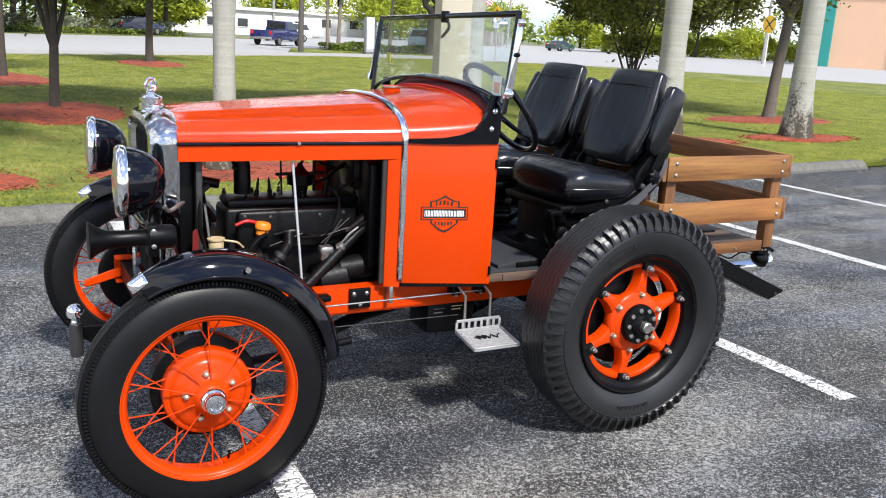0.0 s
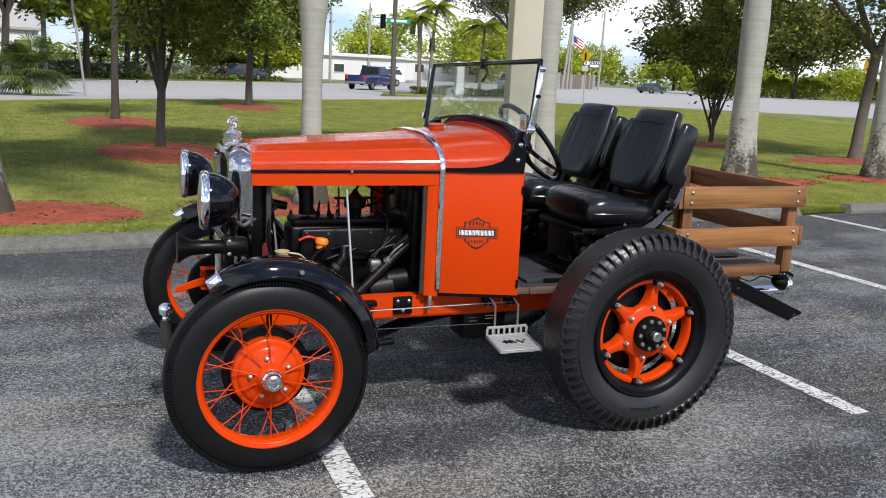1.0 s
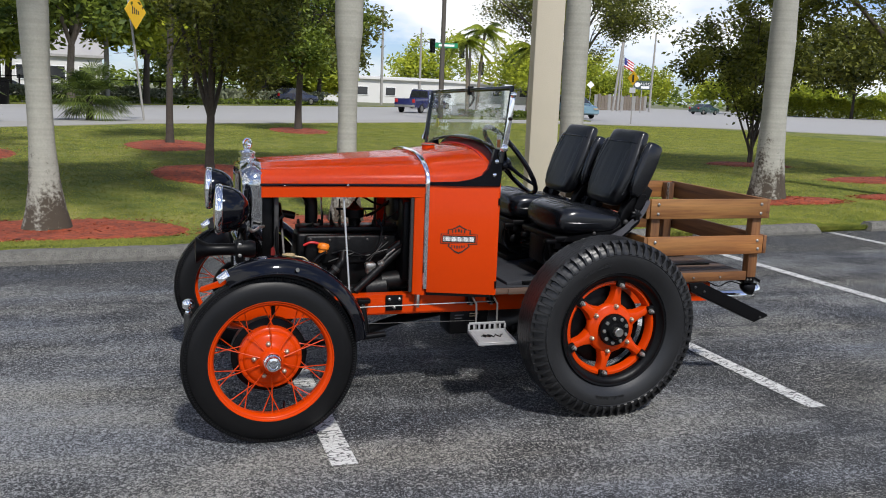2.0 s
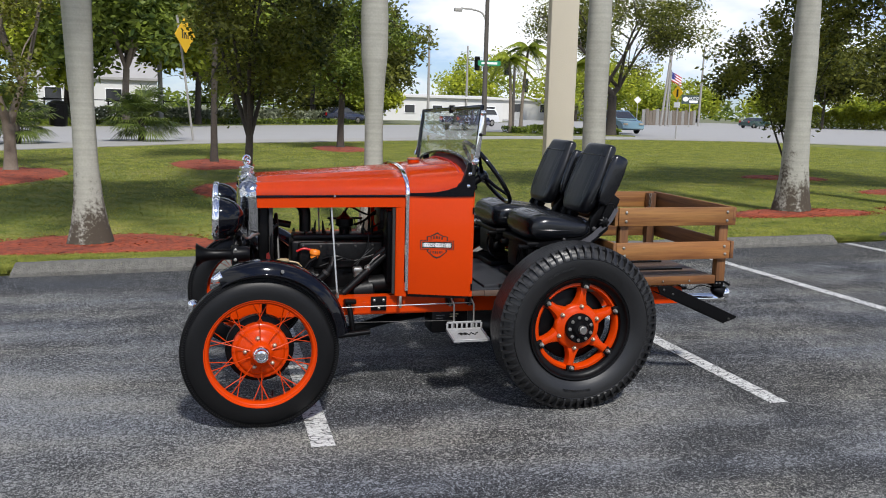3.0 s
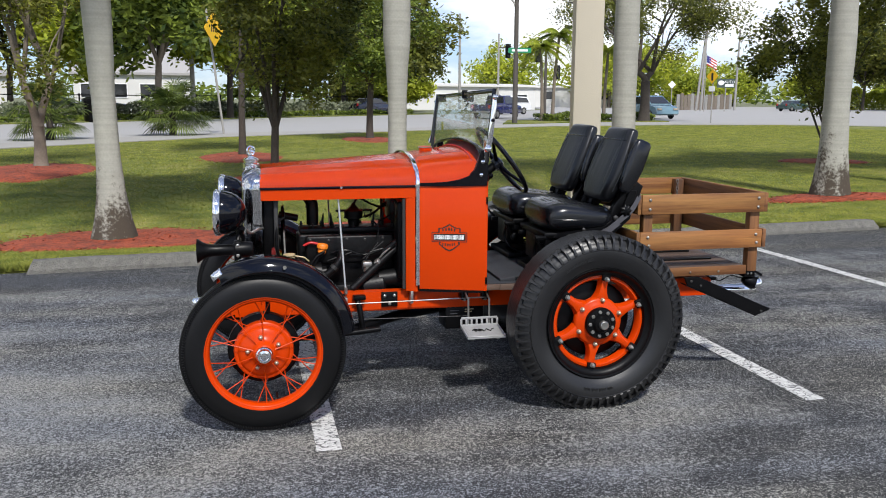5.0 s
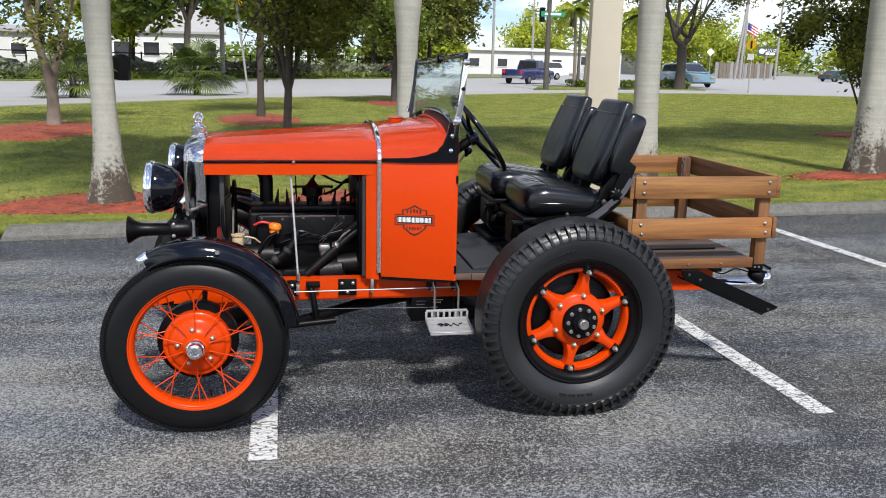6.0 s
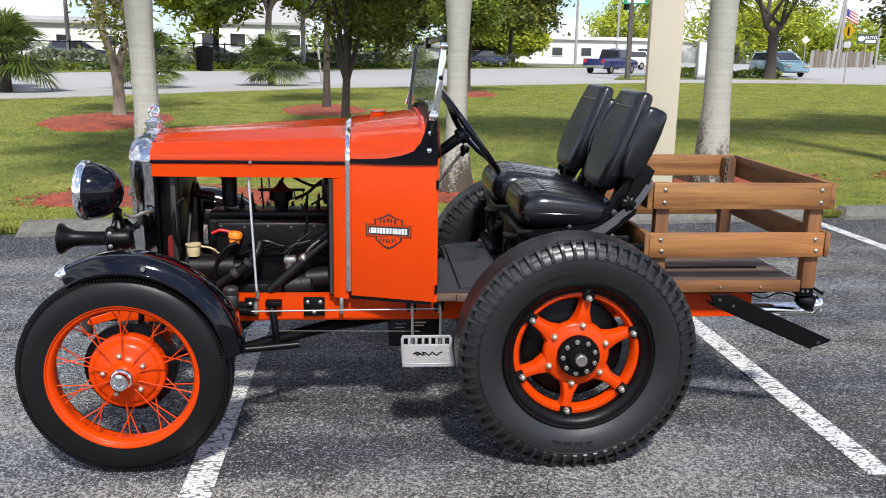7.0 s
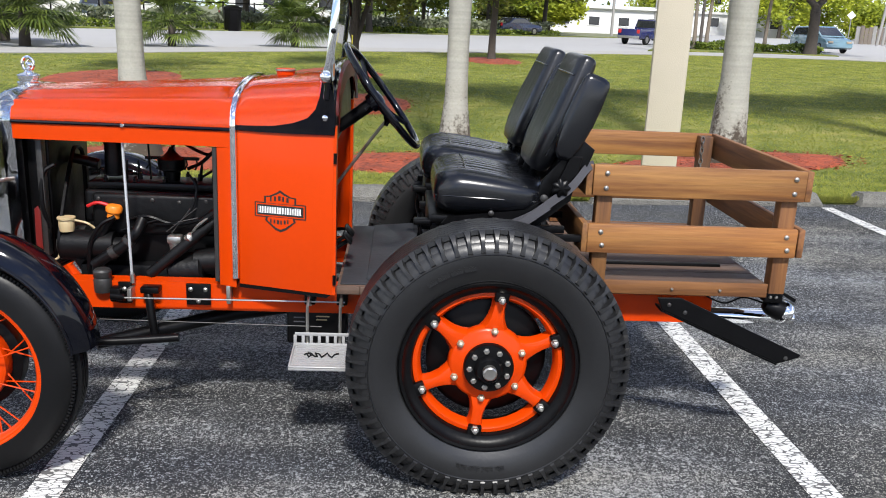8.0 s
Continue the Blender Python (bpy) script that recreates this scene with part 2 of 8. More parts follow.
def paint_line_mat():
    """Road paint worn through along fine cracks."""
    m, nt, bs = principled("road_paint_worn")
    N, L = nt.nodes.new, nt.links.new
    tc = N("ShaderNodeTexCoord")
    vor = N("ShaderNodeTexVoronoi")
    vor.feature = "DISTANCE_TO_EDGE"
    vor.inputs["Scale"].default_value = 30.0
    no = N("ShaderNodeTexNoise")
    no.inputs["Scale"].default_value, no.inputs["Detail"].default_value = 14.0, 8.0
    mp = N("ShaderNodeMapping")
    mp.inputs["Scale"].default_value = (0.9, 2.2, 1.0)
    L(tc.outputs["Object"], mp.inputs["Vector"])
    L(mp.outputs["Vector"], no.inputs["Vector"])
    L(mp.outputs["Vector"], vor.inputs["Vector"])
    mr = N("ShaderNodeMapRange")
    mr.inputs["From Min"].default_value, mr.inputs["From Max"].default_value = 0.36, 0.66
    mr.inputs["To Min"].default_value, mr.inputs["To Max"].default_value = 0.115, 0.0
    L(no.outputs["Fac"], mr.inputs["Value"])
    gt = N("ShaderNodeMath")
    gt.operation = "GREATER_THAN"
    L(vor.outputs["Distance"], gt.inputs[0])
    L(mr.outputs["Result"], gt.inputs[1])
    mix = N("ShaderNodeMix")
    mix.data_type = "RGBA"
    mix.inputs[6].default_value, mix.inputs[7].default_value = (0.085, 0.085, 0.084, 1), (0.56, 0.56, 0.54, 1)
    L(gt.outputs[0], mix.inputs["Factor"])
    L(mix.outputs[2], bs.inputs["Base Color"])
    bs.inputs["Roughness"].default_value = 0.75
    return m


def wood_mat(name, light, dark, axis=0, scale=1.0, worn=0.0):
    m, nt, bs = principled(name)
    N, L = nt.nodes.new, nt.links.new
    tc, mp = N("ShaderNodeTexCoord"), N("ShaderNodeMapping")
    s = [26.0 * scale] * 3
    s[axis] = 1.6 * scale
    mp.inputs["Scale"].default_value = s
    oi = N("ShaderNodeObjectInfo")
    off = N("ShaderNodeVectorMath")
    off.operation = "MULTIPLY_ADD"
    L(tc.outputs["Object"], mp.inputs["Vector"])
    off.inputs[1].default_value = (1, 1, 1)
    cmb = N("ShaderNodeCombineXYZ")
    mul = N("ShaderNodeMath")
    mul.operation = "MULTIPLY"
    mul.inputs[1].default_value = 40.0
    L(oi.outputs["Random"], mul.inputs[0])
    for k in ("X", "Y", "Z"):
        L(mul.outputs[0], cmb.inputs[k])
    L(mp.outputs["Vector"], off.inputs[0])
    L(cmb.outputs["Vector"], off.inputs[2])
    no, fine = N("ShaderNodeTexNoise"), N("ShaderNodeTexNoise")
    no.inputs["Scale"].default_value, no.inputs["Detail"].default_value, no.inputs["Distortion"].default_value = 1.0, 4.0, 1.1
    fine.inputs["Scale"].default_value, fine.inputs["Detail"].default_value = 4.0, 6.0
    L(off.outputs[0], no.inputs["Vector"])
    L(off.outputs[0], fine.inputs["Vector"])
    add = N("ShaderNodeMath")
    add.operation = "MULTIPLY_ADD"
    add.inputs[1].default_value = 0.45
    L(fine.outputs["Fac"], add.inputs[0])
    L(no.outputs["Fac"], add.inputs[2])
    rp = N("ShaderNodeMapRange")
    rp.inputs["From Min"].default_value, rp.inputs["From Max"].default_value = 0.48, 0.93
    L(add.outputs[0], rp.inputs["Value"])
    mix = N("ShaderNodeMix")
    mix.data_type = "RGBA"
    mix.inputs[6].default_value, mix.inputs[7].default_value = (*dark, 1), (*light, 1)
    L(rp.outputs["Result"], mix.inputs["Factor"])
    # no two boards have quite the same tone
    hsv, tone = N("ShaderNodeHueSaturation"), N("ShaderNodeMapRange")
    tone.inputs["To Min"].default_value, tone.inputs["To Max"].default_value = 0.68, 1.15
    L(oi.outputs["Random"], tone.inputs["Value"])
    blot, bl, tm = N("ShaderNodeTexNoise"), N("ShaderNodeMapRange"), N("ShaderNodeMath")
    blot.inputs["Scale"].default_value, blot.inputs["Detail"].default_value = 0.16, 5.0
    L(off.outputs[0], blot.inputs["Vector"])
    bl.inputs["From Min"].default_value, bl.inputs["From Max"].default_value = 0.3, 0.65
    bl.inputs["To Min"].default_value, bl.inputs["To Max"].default_value = 0.62, 1.12
    L(blot.outputs["Fac"], bl.inputs["Value"])
    tm.operation = "MULTIPLY"
    L(tone.outputs["Result"], tm.inputs[0])
    L(bl.outputs["Result"], tm.inputs[1])
    L(tm.outputs[0], hsv.inputs["Value"])
    L(mix.outputs[2], hsv.inputs["Color"])
    # varnish rubbed through to blond wood in places
    wn_, wr_, wm = N("ShaderNodeTexNoise"), N("ShaderNodeMapRange"), N("ShaderNodeMix")
    wn_.inputs["Scale"].default_value, wn_.inputs["Detail"].default_value, wn_.inputs["Roughness"].default_value = 0.30, 7.0, 0.65
    L(off.outputs[0], wn_.inputs["Vector"])
    wr_.inputs["From Min"].default_value, wr_.inputs["From Max"].default_value = 0.52, 0.68
    wr_.inputs["To Max"].default_value = worn
    L(wn_.outputs["Fac"], wr_.inputs["Value"])
    wm.data_type = "RGBA"
    wm.inputs[7].default_value = (0.46, 0.235, 0.064, 1)
    L(wr_.outputs["Result"], wm.inputs["Factor"])
    L(hsv.outputs["Color"], wm.inputs[6])
    L(wm.outputs[2], bs.inputs["Base Color"])
    bs.inputs["Roughness"].default_value = 0.6
    bp = N("ShaderNodeBump")
    bp.inputs["Distance"].default_value = 0.0012
    L(fine.outputs["Fac"], bp.inputs["Height"])
    L(bp.outputs["Normal"], bs.inputs["Normal"])
    return m


def glass_mat(name, tint=(0.93, 0.97, 0.95), rough=0.02, alpha_dirt=0.06):
    m, nt, bs = principled(name)
    N, L = nt.nodes.new, nt.links.new
    out = nt.nodes["Material Output"]
    tr, gl, mx, fr = N("ShaderNodeBsdfTransparent"), N("ShaderNodeBsdfGlossy"), N("ShaderNodeMixShader"), N("ShaderNodeLayerWeight")
    pw, ad = N("ShaderNodeMath"), N("ShaderNodeMath")
    pw.operation, ad.operation = "POWER", "MULTIPLY_ADD"
    pw.inputs[1].default_value, ad.inputs[1].default_value, ad.inputs[2].default_value = 4.0, 0.8, 0.035
    L(fr.outputs["Facing"], pw.inputs[0])
    L(pw.outputs[0], ad.inputs[0])
    tr.inputs["Color"].default_value = (*tint, 1)
    gl.inputs["Roughness"].default_value = rough
    df, mx2, no = N("ShaderNodeBsdfDiffuse"), N("ShaderNodeMixShader"), N("ShaderNodeTexNoise")
    df.inputs["Color"].default_value = (0.6, 0.6, 0.58, 1)
    no.inputs["Scale"].default_value = 5.0
    mu = N("ShaderNodeMath")
    mu.operation = "MULTIPLY"
    mu.inputs[1].default_value = alpha_dirt * 2
    L(no.outputs["Fac"], mu.inputs[0])
    L(mu.outputs[0], mx2.inputs["Fac"])
    L(tr.outputs[0], mx2.inputs[1])
    L(df.outputs[0], mx2.inputs[2])
    L(ad.outputs[0], mx.inputs["Fac"])
    L(mx2.outputs[0], mx.inputs[1])
    L(gl.outputs[0], mx.inputs[2])
    L(mx.outputs[0], out.inputs["Surface"])
    return m


M = {}
M["asphalt"] = asphalt_mat()
M["line"] = paint_line_mat()
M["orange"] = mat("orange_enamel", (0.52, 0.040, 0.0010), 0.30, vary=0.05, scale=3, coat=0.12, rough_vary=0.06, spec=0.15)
# same enamel for hood and cowl tops, extra brightness put into its base colour
M["orange_gloss"] = mat("brightened_gloss_orange_enamel", (0.76, 0.066, 0.0012), 0.22, vary=0.03, scale=3, coat=1.0, rough_vary=0.04, spec=0.2)
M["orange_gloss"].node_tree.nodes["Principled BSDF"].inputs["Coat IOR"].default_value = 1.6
M["black_enamel"] = mat("black_enamel", (0.0022, 0.0025, 0.0045), 0.10, vary=0.1, coat=0.7, rough_vary=0.03, spec=0.12)
M["black_enamel"].node_tree.nodes["Principled BSDF"].inputs["Coat IOR"].default_value = 1.42
M["satin_black"] = mat("satin_black_steel", (0.0026, 0.0026, 0.0030), 0.38, vary=0.3, scale=14, bump=0.0006, spec=0.16)
M["rubber"] = mat("tyre_rubber", (0.0046, 0.0046, 0.0050), 0.42, vary=0.3, scale=5, bump=0.0003, bump_scale=90, spec=0.27)
M["rubber_worn"] = mat("dusty_worn_tyre_rubber", (0.0120, 0.0122, 0.0130), 0.38, vary=0.3, scale=5, bump=0.0003, bump_scale=90, spec=0.48)
M["chrome"] = mat("chrome_plate", (0.86, 0.87, 0.88), 0.06, metal=1.0, vary=0.03, rough_vary=0.03)
M["steel"] = mat("bare_steel", (0.40, 0.39, 0.36), 0.36, metal=0.9, vary=0.15, scale=20, rough_vary=0.12)
M["alu"] = mat("cast_aluminium", (0.36, 0.36, 0.36), 0.5, metal=0.35, vary=0.12, scale=25, bump=0.0006)
M["vinyl"] = mat("black_vinyl", (0.0036, 0.0041, 0.0056), 0.24, vary=0.15, scale=6, bump=0.00022, bump_scale=240, rough_vary=0.06, spec=0.58)
M["vinyl_pleat"] = mat("black_ribbed_cloth_vinyl", (0.0038, 0.0043, 0.0056), 0.30, vary=0.1, scale=9, bump=0.0004, bump_scale=160, rough_vary=0.03, spec=0.52)
M["engine"] = mat("greasy_engine_black", (0.0045, 0.0045, 0.005), 0.42, vary=0.35, scale=12, bump=0.0014, bump_scale=50, spec=0.2)
M["engine_grey"] = mat("oily_grey_iron", (0.022, 0.021, 0.020), 0.5, vary=0.35, scale=12, bump=0.002, bump_scale=45)
M["belt_grey"] = mat("grey_seat_belt_webbing", (0.050, 0.050, 0.058), 0.75, vary=0.15, bump=0.0008, bump_scale=300)
M["bed_wood"] = wood_mat("varnished_pine", (0.262, 0.106, 0.026), (0.115, 0.041, 0.012), 0, 1.0, 0.5)
M["bed_wood_y"] = wood_mat("varnished_pine_cross", (0.22, 0.092, 0.029), (0.09, 0.034, 0.012), 1, 1.0, 0.35)
M["bed_wood_z"] = wood_mat("varnished_pine_post", (0.22, 0.094, 0.030), (0.09, 0.034, 0.012), 2, 1.0, 0.35)
M["floor_wood"] = wood_mat("dark_stained_planks", (0.15, 0.095, 0.068), (0.075, 0.046, 0.034), 0)
M["mat_rubber"] = mat("ribbed_floor_rubber", (0.030, 0.032, 0.037), 0.55, vary=0.25, scale=10, bump=0.001, bump_scale=60, spec=0.25)
M["glass"] = glass_mat("windscreen_glass")
M["lamp_glass"] = mat("fluted_lamp_glass", (0.36, 0.30, 0.22), 0.14, vary=0.15, coat=0.6, bump=0.0005, bump_scale=40)
M["bright_rod"] = mat("zinc_plated_rod", (0.50, 0.52, 0.53), 0.5, metal=0.6, vary=0.06, scale=20)
M["brass"] = mat("worn_brass_bolt", (0.48, 0.41, 0.31), 0.4, metal=0.7, vary=0.2, scale=30)
M["white_decal"] = mat("white_decal", (0.82, 0.82, 0.80), 0.4, vary=0.03)
M["black_decal"] = mat("black_decal", (0.012, 0.012, 0.012), 0.4, vary=0.05)
M["cap_orange"] = mat("orange_plastic_cap", (0.75, 0.20, 0.01), 0.5, vary=0.2)
M["cream"] = mat("aged_cream_plastic", (0.45, 0.36, 0.20), 0.5, vary=0.15)
M["dark_red"] = mat("shaded_maroon_paint", (0.13, 0.008, 0.006), 0.4, vary=0.15)
M["red"] = mat("red_paint", (0.45, 0.012, 0.012), 0.4, vary=0.15)
M["concrete"] = mat("weathered_concrete", (0.185, 0.178, 0.158), 0.9, vary=0.3, scale=16, bump=0.02, bump_scale=85, dark=(0.010, 0.010, 0.009))
M["pillar"] = mat("beige_stucco", (0.47, 0.42, 0.325), 0.9, vary=0.06, scale=3, bump=0.002, bump_scale=90)
M["palm_bark"] = mat("grey_palm_bark", (0.335, 0.328, 0.29), 0.92, vary=0.16, scale=5, bump=0.0025, bump_scale=40, dark=(0.22, 0.215, 0.18))
# brown bark with the shade under the crown put into its colour
M["bark"] = mat("shade_darkened_bark", (0.060, 0.049, 0.040), 0.95, vary=0.35, scale=9, bump=0.008, bump_scale=30)
M["mulch"] = mulch_mat()
M["road"] = mat("pale_road", (0.325, 0.32, 0.31), 0.9, vary=0.08, scale=0.6, bump=0.002)
M["walk"] = mat("sidewalk_concrete", (0.31, 0.30, 0.275), 0.9, vary=0.1, scale=1.0, bump=0.003)
M["grass_ground"] = lawn_mat()
M["far_ground"] = mat("far_ground", (0.16, 0.17, 0.09), 0.95, vary=0.3, scale=0.05)


# ---- building blocks ----
def part(name, bm, material, parent=None, label="", smooth=40):
    bmesh.ops.recalc_face_normals(bm, faces=bm.faces)
    me = bpy.data.meshes.new(name)
    bm.to_mesh(me)
    bm.free()
    me.polygons.foreach_set("use_smooth", [True] * len(me.polygons))
    me.set_sharp_from_angle(angle=radians(smooth))
    ob = new(name, me)
    me.materials.append(material)
    if parent is not None:
        ob.parent = parent
    if label:
        ob["label"] = label
    return ob


def thing(name, label, category, at=(0, 0, 0), group="", kind=""):
    ob = new(name)
    ob.location = at
    return tagged(ob, label, category, group, kind)


def box(bm, lo, hi, bev=0.0, seg=2, m=None):
    vs = [bm.verts.new((x, y, z)) for x in (lo[0], hi[0]) for y in (lo[1], hi[1]) for z in (lo[2], hi[2])]
    fs = [bm.faces.new([vs[i] for i in q]) for q in ((0, 1, 3, 2), (4, 6, 7, 5), (0, 4, 5, 1), (2, 3, 7, 6), (0, 2, 6, 4), (1, 5, 7, 3))]
    if m is not None:
        for v in vs:
            v.co = m @ v.co
    if bev:
        es = list({e for f in fs for e in f.edges})
        bmesh.ops.bevel(bm, geom=es, offset=bev, segments=seg, profile=0.5, affect="EDGES", clamp_overlap=True)


def loft(bm, rings, closed=True, caps=True):
    rows = [[bm.verts.new(p) for p in r] for r in rings]
    n = len(rows[0])
    for a, b in zip(rows, rows[1:]):
        for i in range(n if closed else n - 1):
            j = (i + 1) % n
            bm.faces.new((a[i], a[j], b[j], b[i]))
    if caps and closed:
        bm.faces.new(rows[0][::-1])
        bm.faces.new(rows[-1])


def frame_of(way):
    w = Vector(way).normalized()
    u = w.cross(Vector((0, 0, 1)))
    if u.length < 1e-3:
        u = Vector((1, 0, 0))
    u.normalize()
    return u, w.cross(u), w


def lathe(bm, profile, origin, axis, n=32, caps=True):
    """profile: (radius, distance along the axis)."""
    u, v, w = frame_of(axis)
    o = Vector(origin)
    rings = []
    for r, h in profile:
        r = max(r, 1e-4)
        rings.append([o + w * h + (u * math.cos(2 * math.pi * k / n) + v * math.sin(2 * math.pi * k / n)) * r for k in range(n)])
    loft(bm, rings, True, caps)


def cyl(bm, a, b, r, r2=None, n=16):
    a, b = Vector(a), Vector(b)
    lathe(bm, [(r, 0), (r if r2 is None else r2, (b - a).length)], a, b - a, n)


def tube(bm, pts, r, n=8):
    pts = [Vector(p) for p in pts]
    rs = r if isinstance(r, (list, tuple)) else [r] * len(pts)
    u = None
    rings = []
    for i, p in enumerate(pts):
        w = (pts[min(i + 1, len(pts) - 1)] - pts[max(i - 1, 0)]).normalized()
        if u is None:
            u, v, _ = frame_of(w)
        else:
            u = (u - w * u.dot(w)).normalized()
            v = w.cross(u)
        rings.append([p + (u * math.cos(2 * math.pi * k / n) + v * math.sin(2 * math.pi * k / n)) * rs[i] for k in range(n)])
    loft(bm, rings)


def bend(pts, n=6):
    """A smooth line through the points."""
    P = [Vector(p) for p in pts]
    P = [P[0] * 2 - P[1]] + P + [P[-1] * 2 - P[-2]]
    out = []
    for i in range(1, len(P) - 2):
        a, b, c, d = P[i - 1], P[i], P[i + 1], P[i + 2]
        for k in range(n):
            t = k / n
            out.append(0.5 * ((2 * b) + (c - a) * t + (2 * a - 5 * b + 4 * c - d) * t * t + (3 * b - a - 3 * c + d) * t ** 3))
    out.append(P[-2])
    return out


def prism(bm, poly, at, bev=0.0, seg=1):
    """Extrude a polygon: at(u, v, k) gives the place of its point on face k (0 or 1)."""
    a = [bm.verts.new(at(u, v, 0)) for u, v in poly]
    b = [bm.verts.new(at(u, v, 1)) for u, v in poly]
    fs = [bm.faces.new(a), bm.faces.new(b[::-1])]
    n = len(poly)
    for i in range(n):
        fs.append(bm.faces.new((a[i], b[i], b[(i + 1) % n], a[(i + 1) % n])))
    if bev:
        es = [e for f in fs[:2] for e in f.edges]
        bmesh.ops.bevel(bm, geom=es, offset=bev, segments=seg, profile=0.5, affect="EDGES", clamp_overlap=True)


def sheet(name, poly, z, material, parent=None, label="", category="", thick=0.0, kind="structure"):
    bm = bmesh.new()
    if thick:
        prism(bm, poly, lambda u, v, k: (u, v, z - thick * k))
    else:
        bm.faces.new([bm.verts.new((x, y, z)) for x, y in poly])
    ob = part(name, bm, material, parent)
    return tagged(ob, label, category, "", kind)


B = bmesh.new

# ---- ground ----
def kerb_y(x):
    return 3.99 + 0.1 * (x + 1.85)


bm = B()
X_, Y_ = (-900, -8, 12, 900), (-600, 3.0, 14.5, 900)
gv = [[bm.verts.new((x, y, -0.03)) for x in X_] for y in Y_]
for j in range(3):
    for i in range(3):
        if (i, j) != (1, 1):  # the swale of the lawn lies here
            bm.faces.new((gv[j][i], gv[j][i + 1], gv[j + 1][i + 1], gv[j + 1][i]))
tagged(part("ground", bm, M["far_ground"]), "flat far land of turf and paving", "ground", "", "structure")


def smooth(a, b, t):
    t = min(1.0, max(0.0, (t - a) / (b - a)))
    return t * t * (3 - 2 * t)


def lawn_z(x, y):
    """The lawn dips into a shallow swale behind the lot."""
    k = y - kerb_y(x)
    dip = smooth(0.1, 3.2, k) * (1 - smooth(4.6, 9.5, k)) * (1 - smooth(3.5, 8.5, x)) * smooth(-9.0, -5.5, x)
    return 0.02 - 0.30 * dip + 0.03 * noise.noise(Vector((x * 0.35, y * 0.35, 0))) * smooth(0.2, 2.0, k)


sheet("parking_lot", [(-30, -30), (40, -30), (40, kerb_y(40)), (-30, kerb_y(-30))], 0.0, M["asphalt"], None, "weathered dark asphalt parking lot with pale bare chips", "parking lot")
WALK_NEAR = [(-60, -26), (-7.5, 21.2), (-1.1, 28.6), (5.9, 33.4), (14.6, 39.6), (24, 42.2), (31, 41.0), (38, 36.0), (60, 12), (75, -12)]
WALK_FAR = [(-62, -24), (-8.9, 23.2), (-2.4, 31.0), (5.2, 36.0), (14.0, 42.4), (24, 45.2), (32, 43.6), (39.6, 37.6), (62, 13.6), (77, -10)]
ROAD_FAR = [(-80, -10), (-16.5, 40.5), (-7, 50.5), (8, 66), (22, 80), (40, 110), (58, 190)]
bm = B()
cols = []
for i in range(141):
    x = -25 + 0.5 * i
    y0 = kerb_y(x)
    y1 = float(np.interp(x, [p[0] for p in WALK_NEAR], [p[1] for p in WALK_NEAR]))
    cols.append([bm.verts.new((x, y0 + (max(y1, y0 + 0.3) - y0) * (j / 40) ** 1.4, 0)) for j in range(41)])
for c in cols:
    for j, v in enumerate(c):
        v.co.z = lawn_z(v.co.x, v.co.y) if 0 < j < 40 else 0.02
    c.insert(0, bm.verts.new((c[0].co.x, c[0].co.y - 0.01, -0.03)))  # cut edge of the turf
for a, b in zip(cols, cols[1:]):
    for j in range(41):
        bm.faces.new((a[j], b[j], b[j + 1], a[j + 1]))
tagged(part("lawn", bm, M["grass_ground"], None, "", 80), "mown green lawn with thin worn patches", "lawn", "", "structure")
for a, b in ((WALK_NEAR, WALK_FAR),):
    sheet("pavement", a + b[::-1], 0.045, M["walk"], None, "pale concrete footpath beside the road", "pavement", thick=0.06)
sheet("road", [(-62, -23.9)] + [(x, y + 0.05) for x, y in WALK_FAR[1:]] + [(140, -10), (200, 60), (140, 100), (95, 190), (58, 190)] + ROAD_FAR[::-1][1:], 0.012, M["road"], None, "sunlit pale grey asphalt road and crossing", "road")

# mown verge beyond the road
verge = [(x - 1.0, y + 1.0) for x, y in ROAD_FAR[:5]]
sheet("verge", ROAD_FAR[:5] + verge[::-1], 0.06, M["grass_ground"], None, "narrow grass verge along the far kerb", "verge", 0.06)


# painted stall lines
def stall_line(x0, y0, x1, y1, w=0.105):
    d = Vector((x1 - x0, y1 - y0)).normalized()
    s = Vector((-d.y, d.x)) * w / 2
    ob = sheet("stall_line", [(x0 + s.x, y0 + s.y), (x1 + s.x, y1 + s.y), (x1 - s.x, y1 - s.y), (x0 - s.x, y0 - s.y)], 0.004, M["line"], None, "worn cracked white parking stall line on asphalt", "painted line")
    ob["group"] = "stall lines"


stall_line(0.255, -0.232, 0.245, 4.0)
stall_line(2.632, -0.10, 2.53, 4.2)
stall_line(4.95, 0.1, 4.78, 4.5)
stall_line(7.40, 0.5, 7.12, 4.8)
stall_line(-2.15, 0.1, -2.17, 3.9)


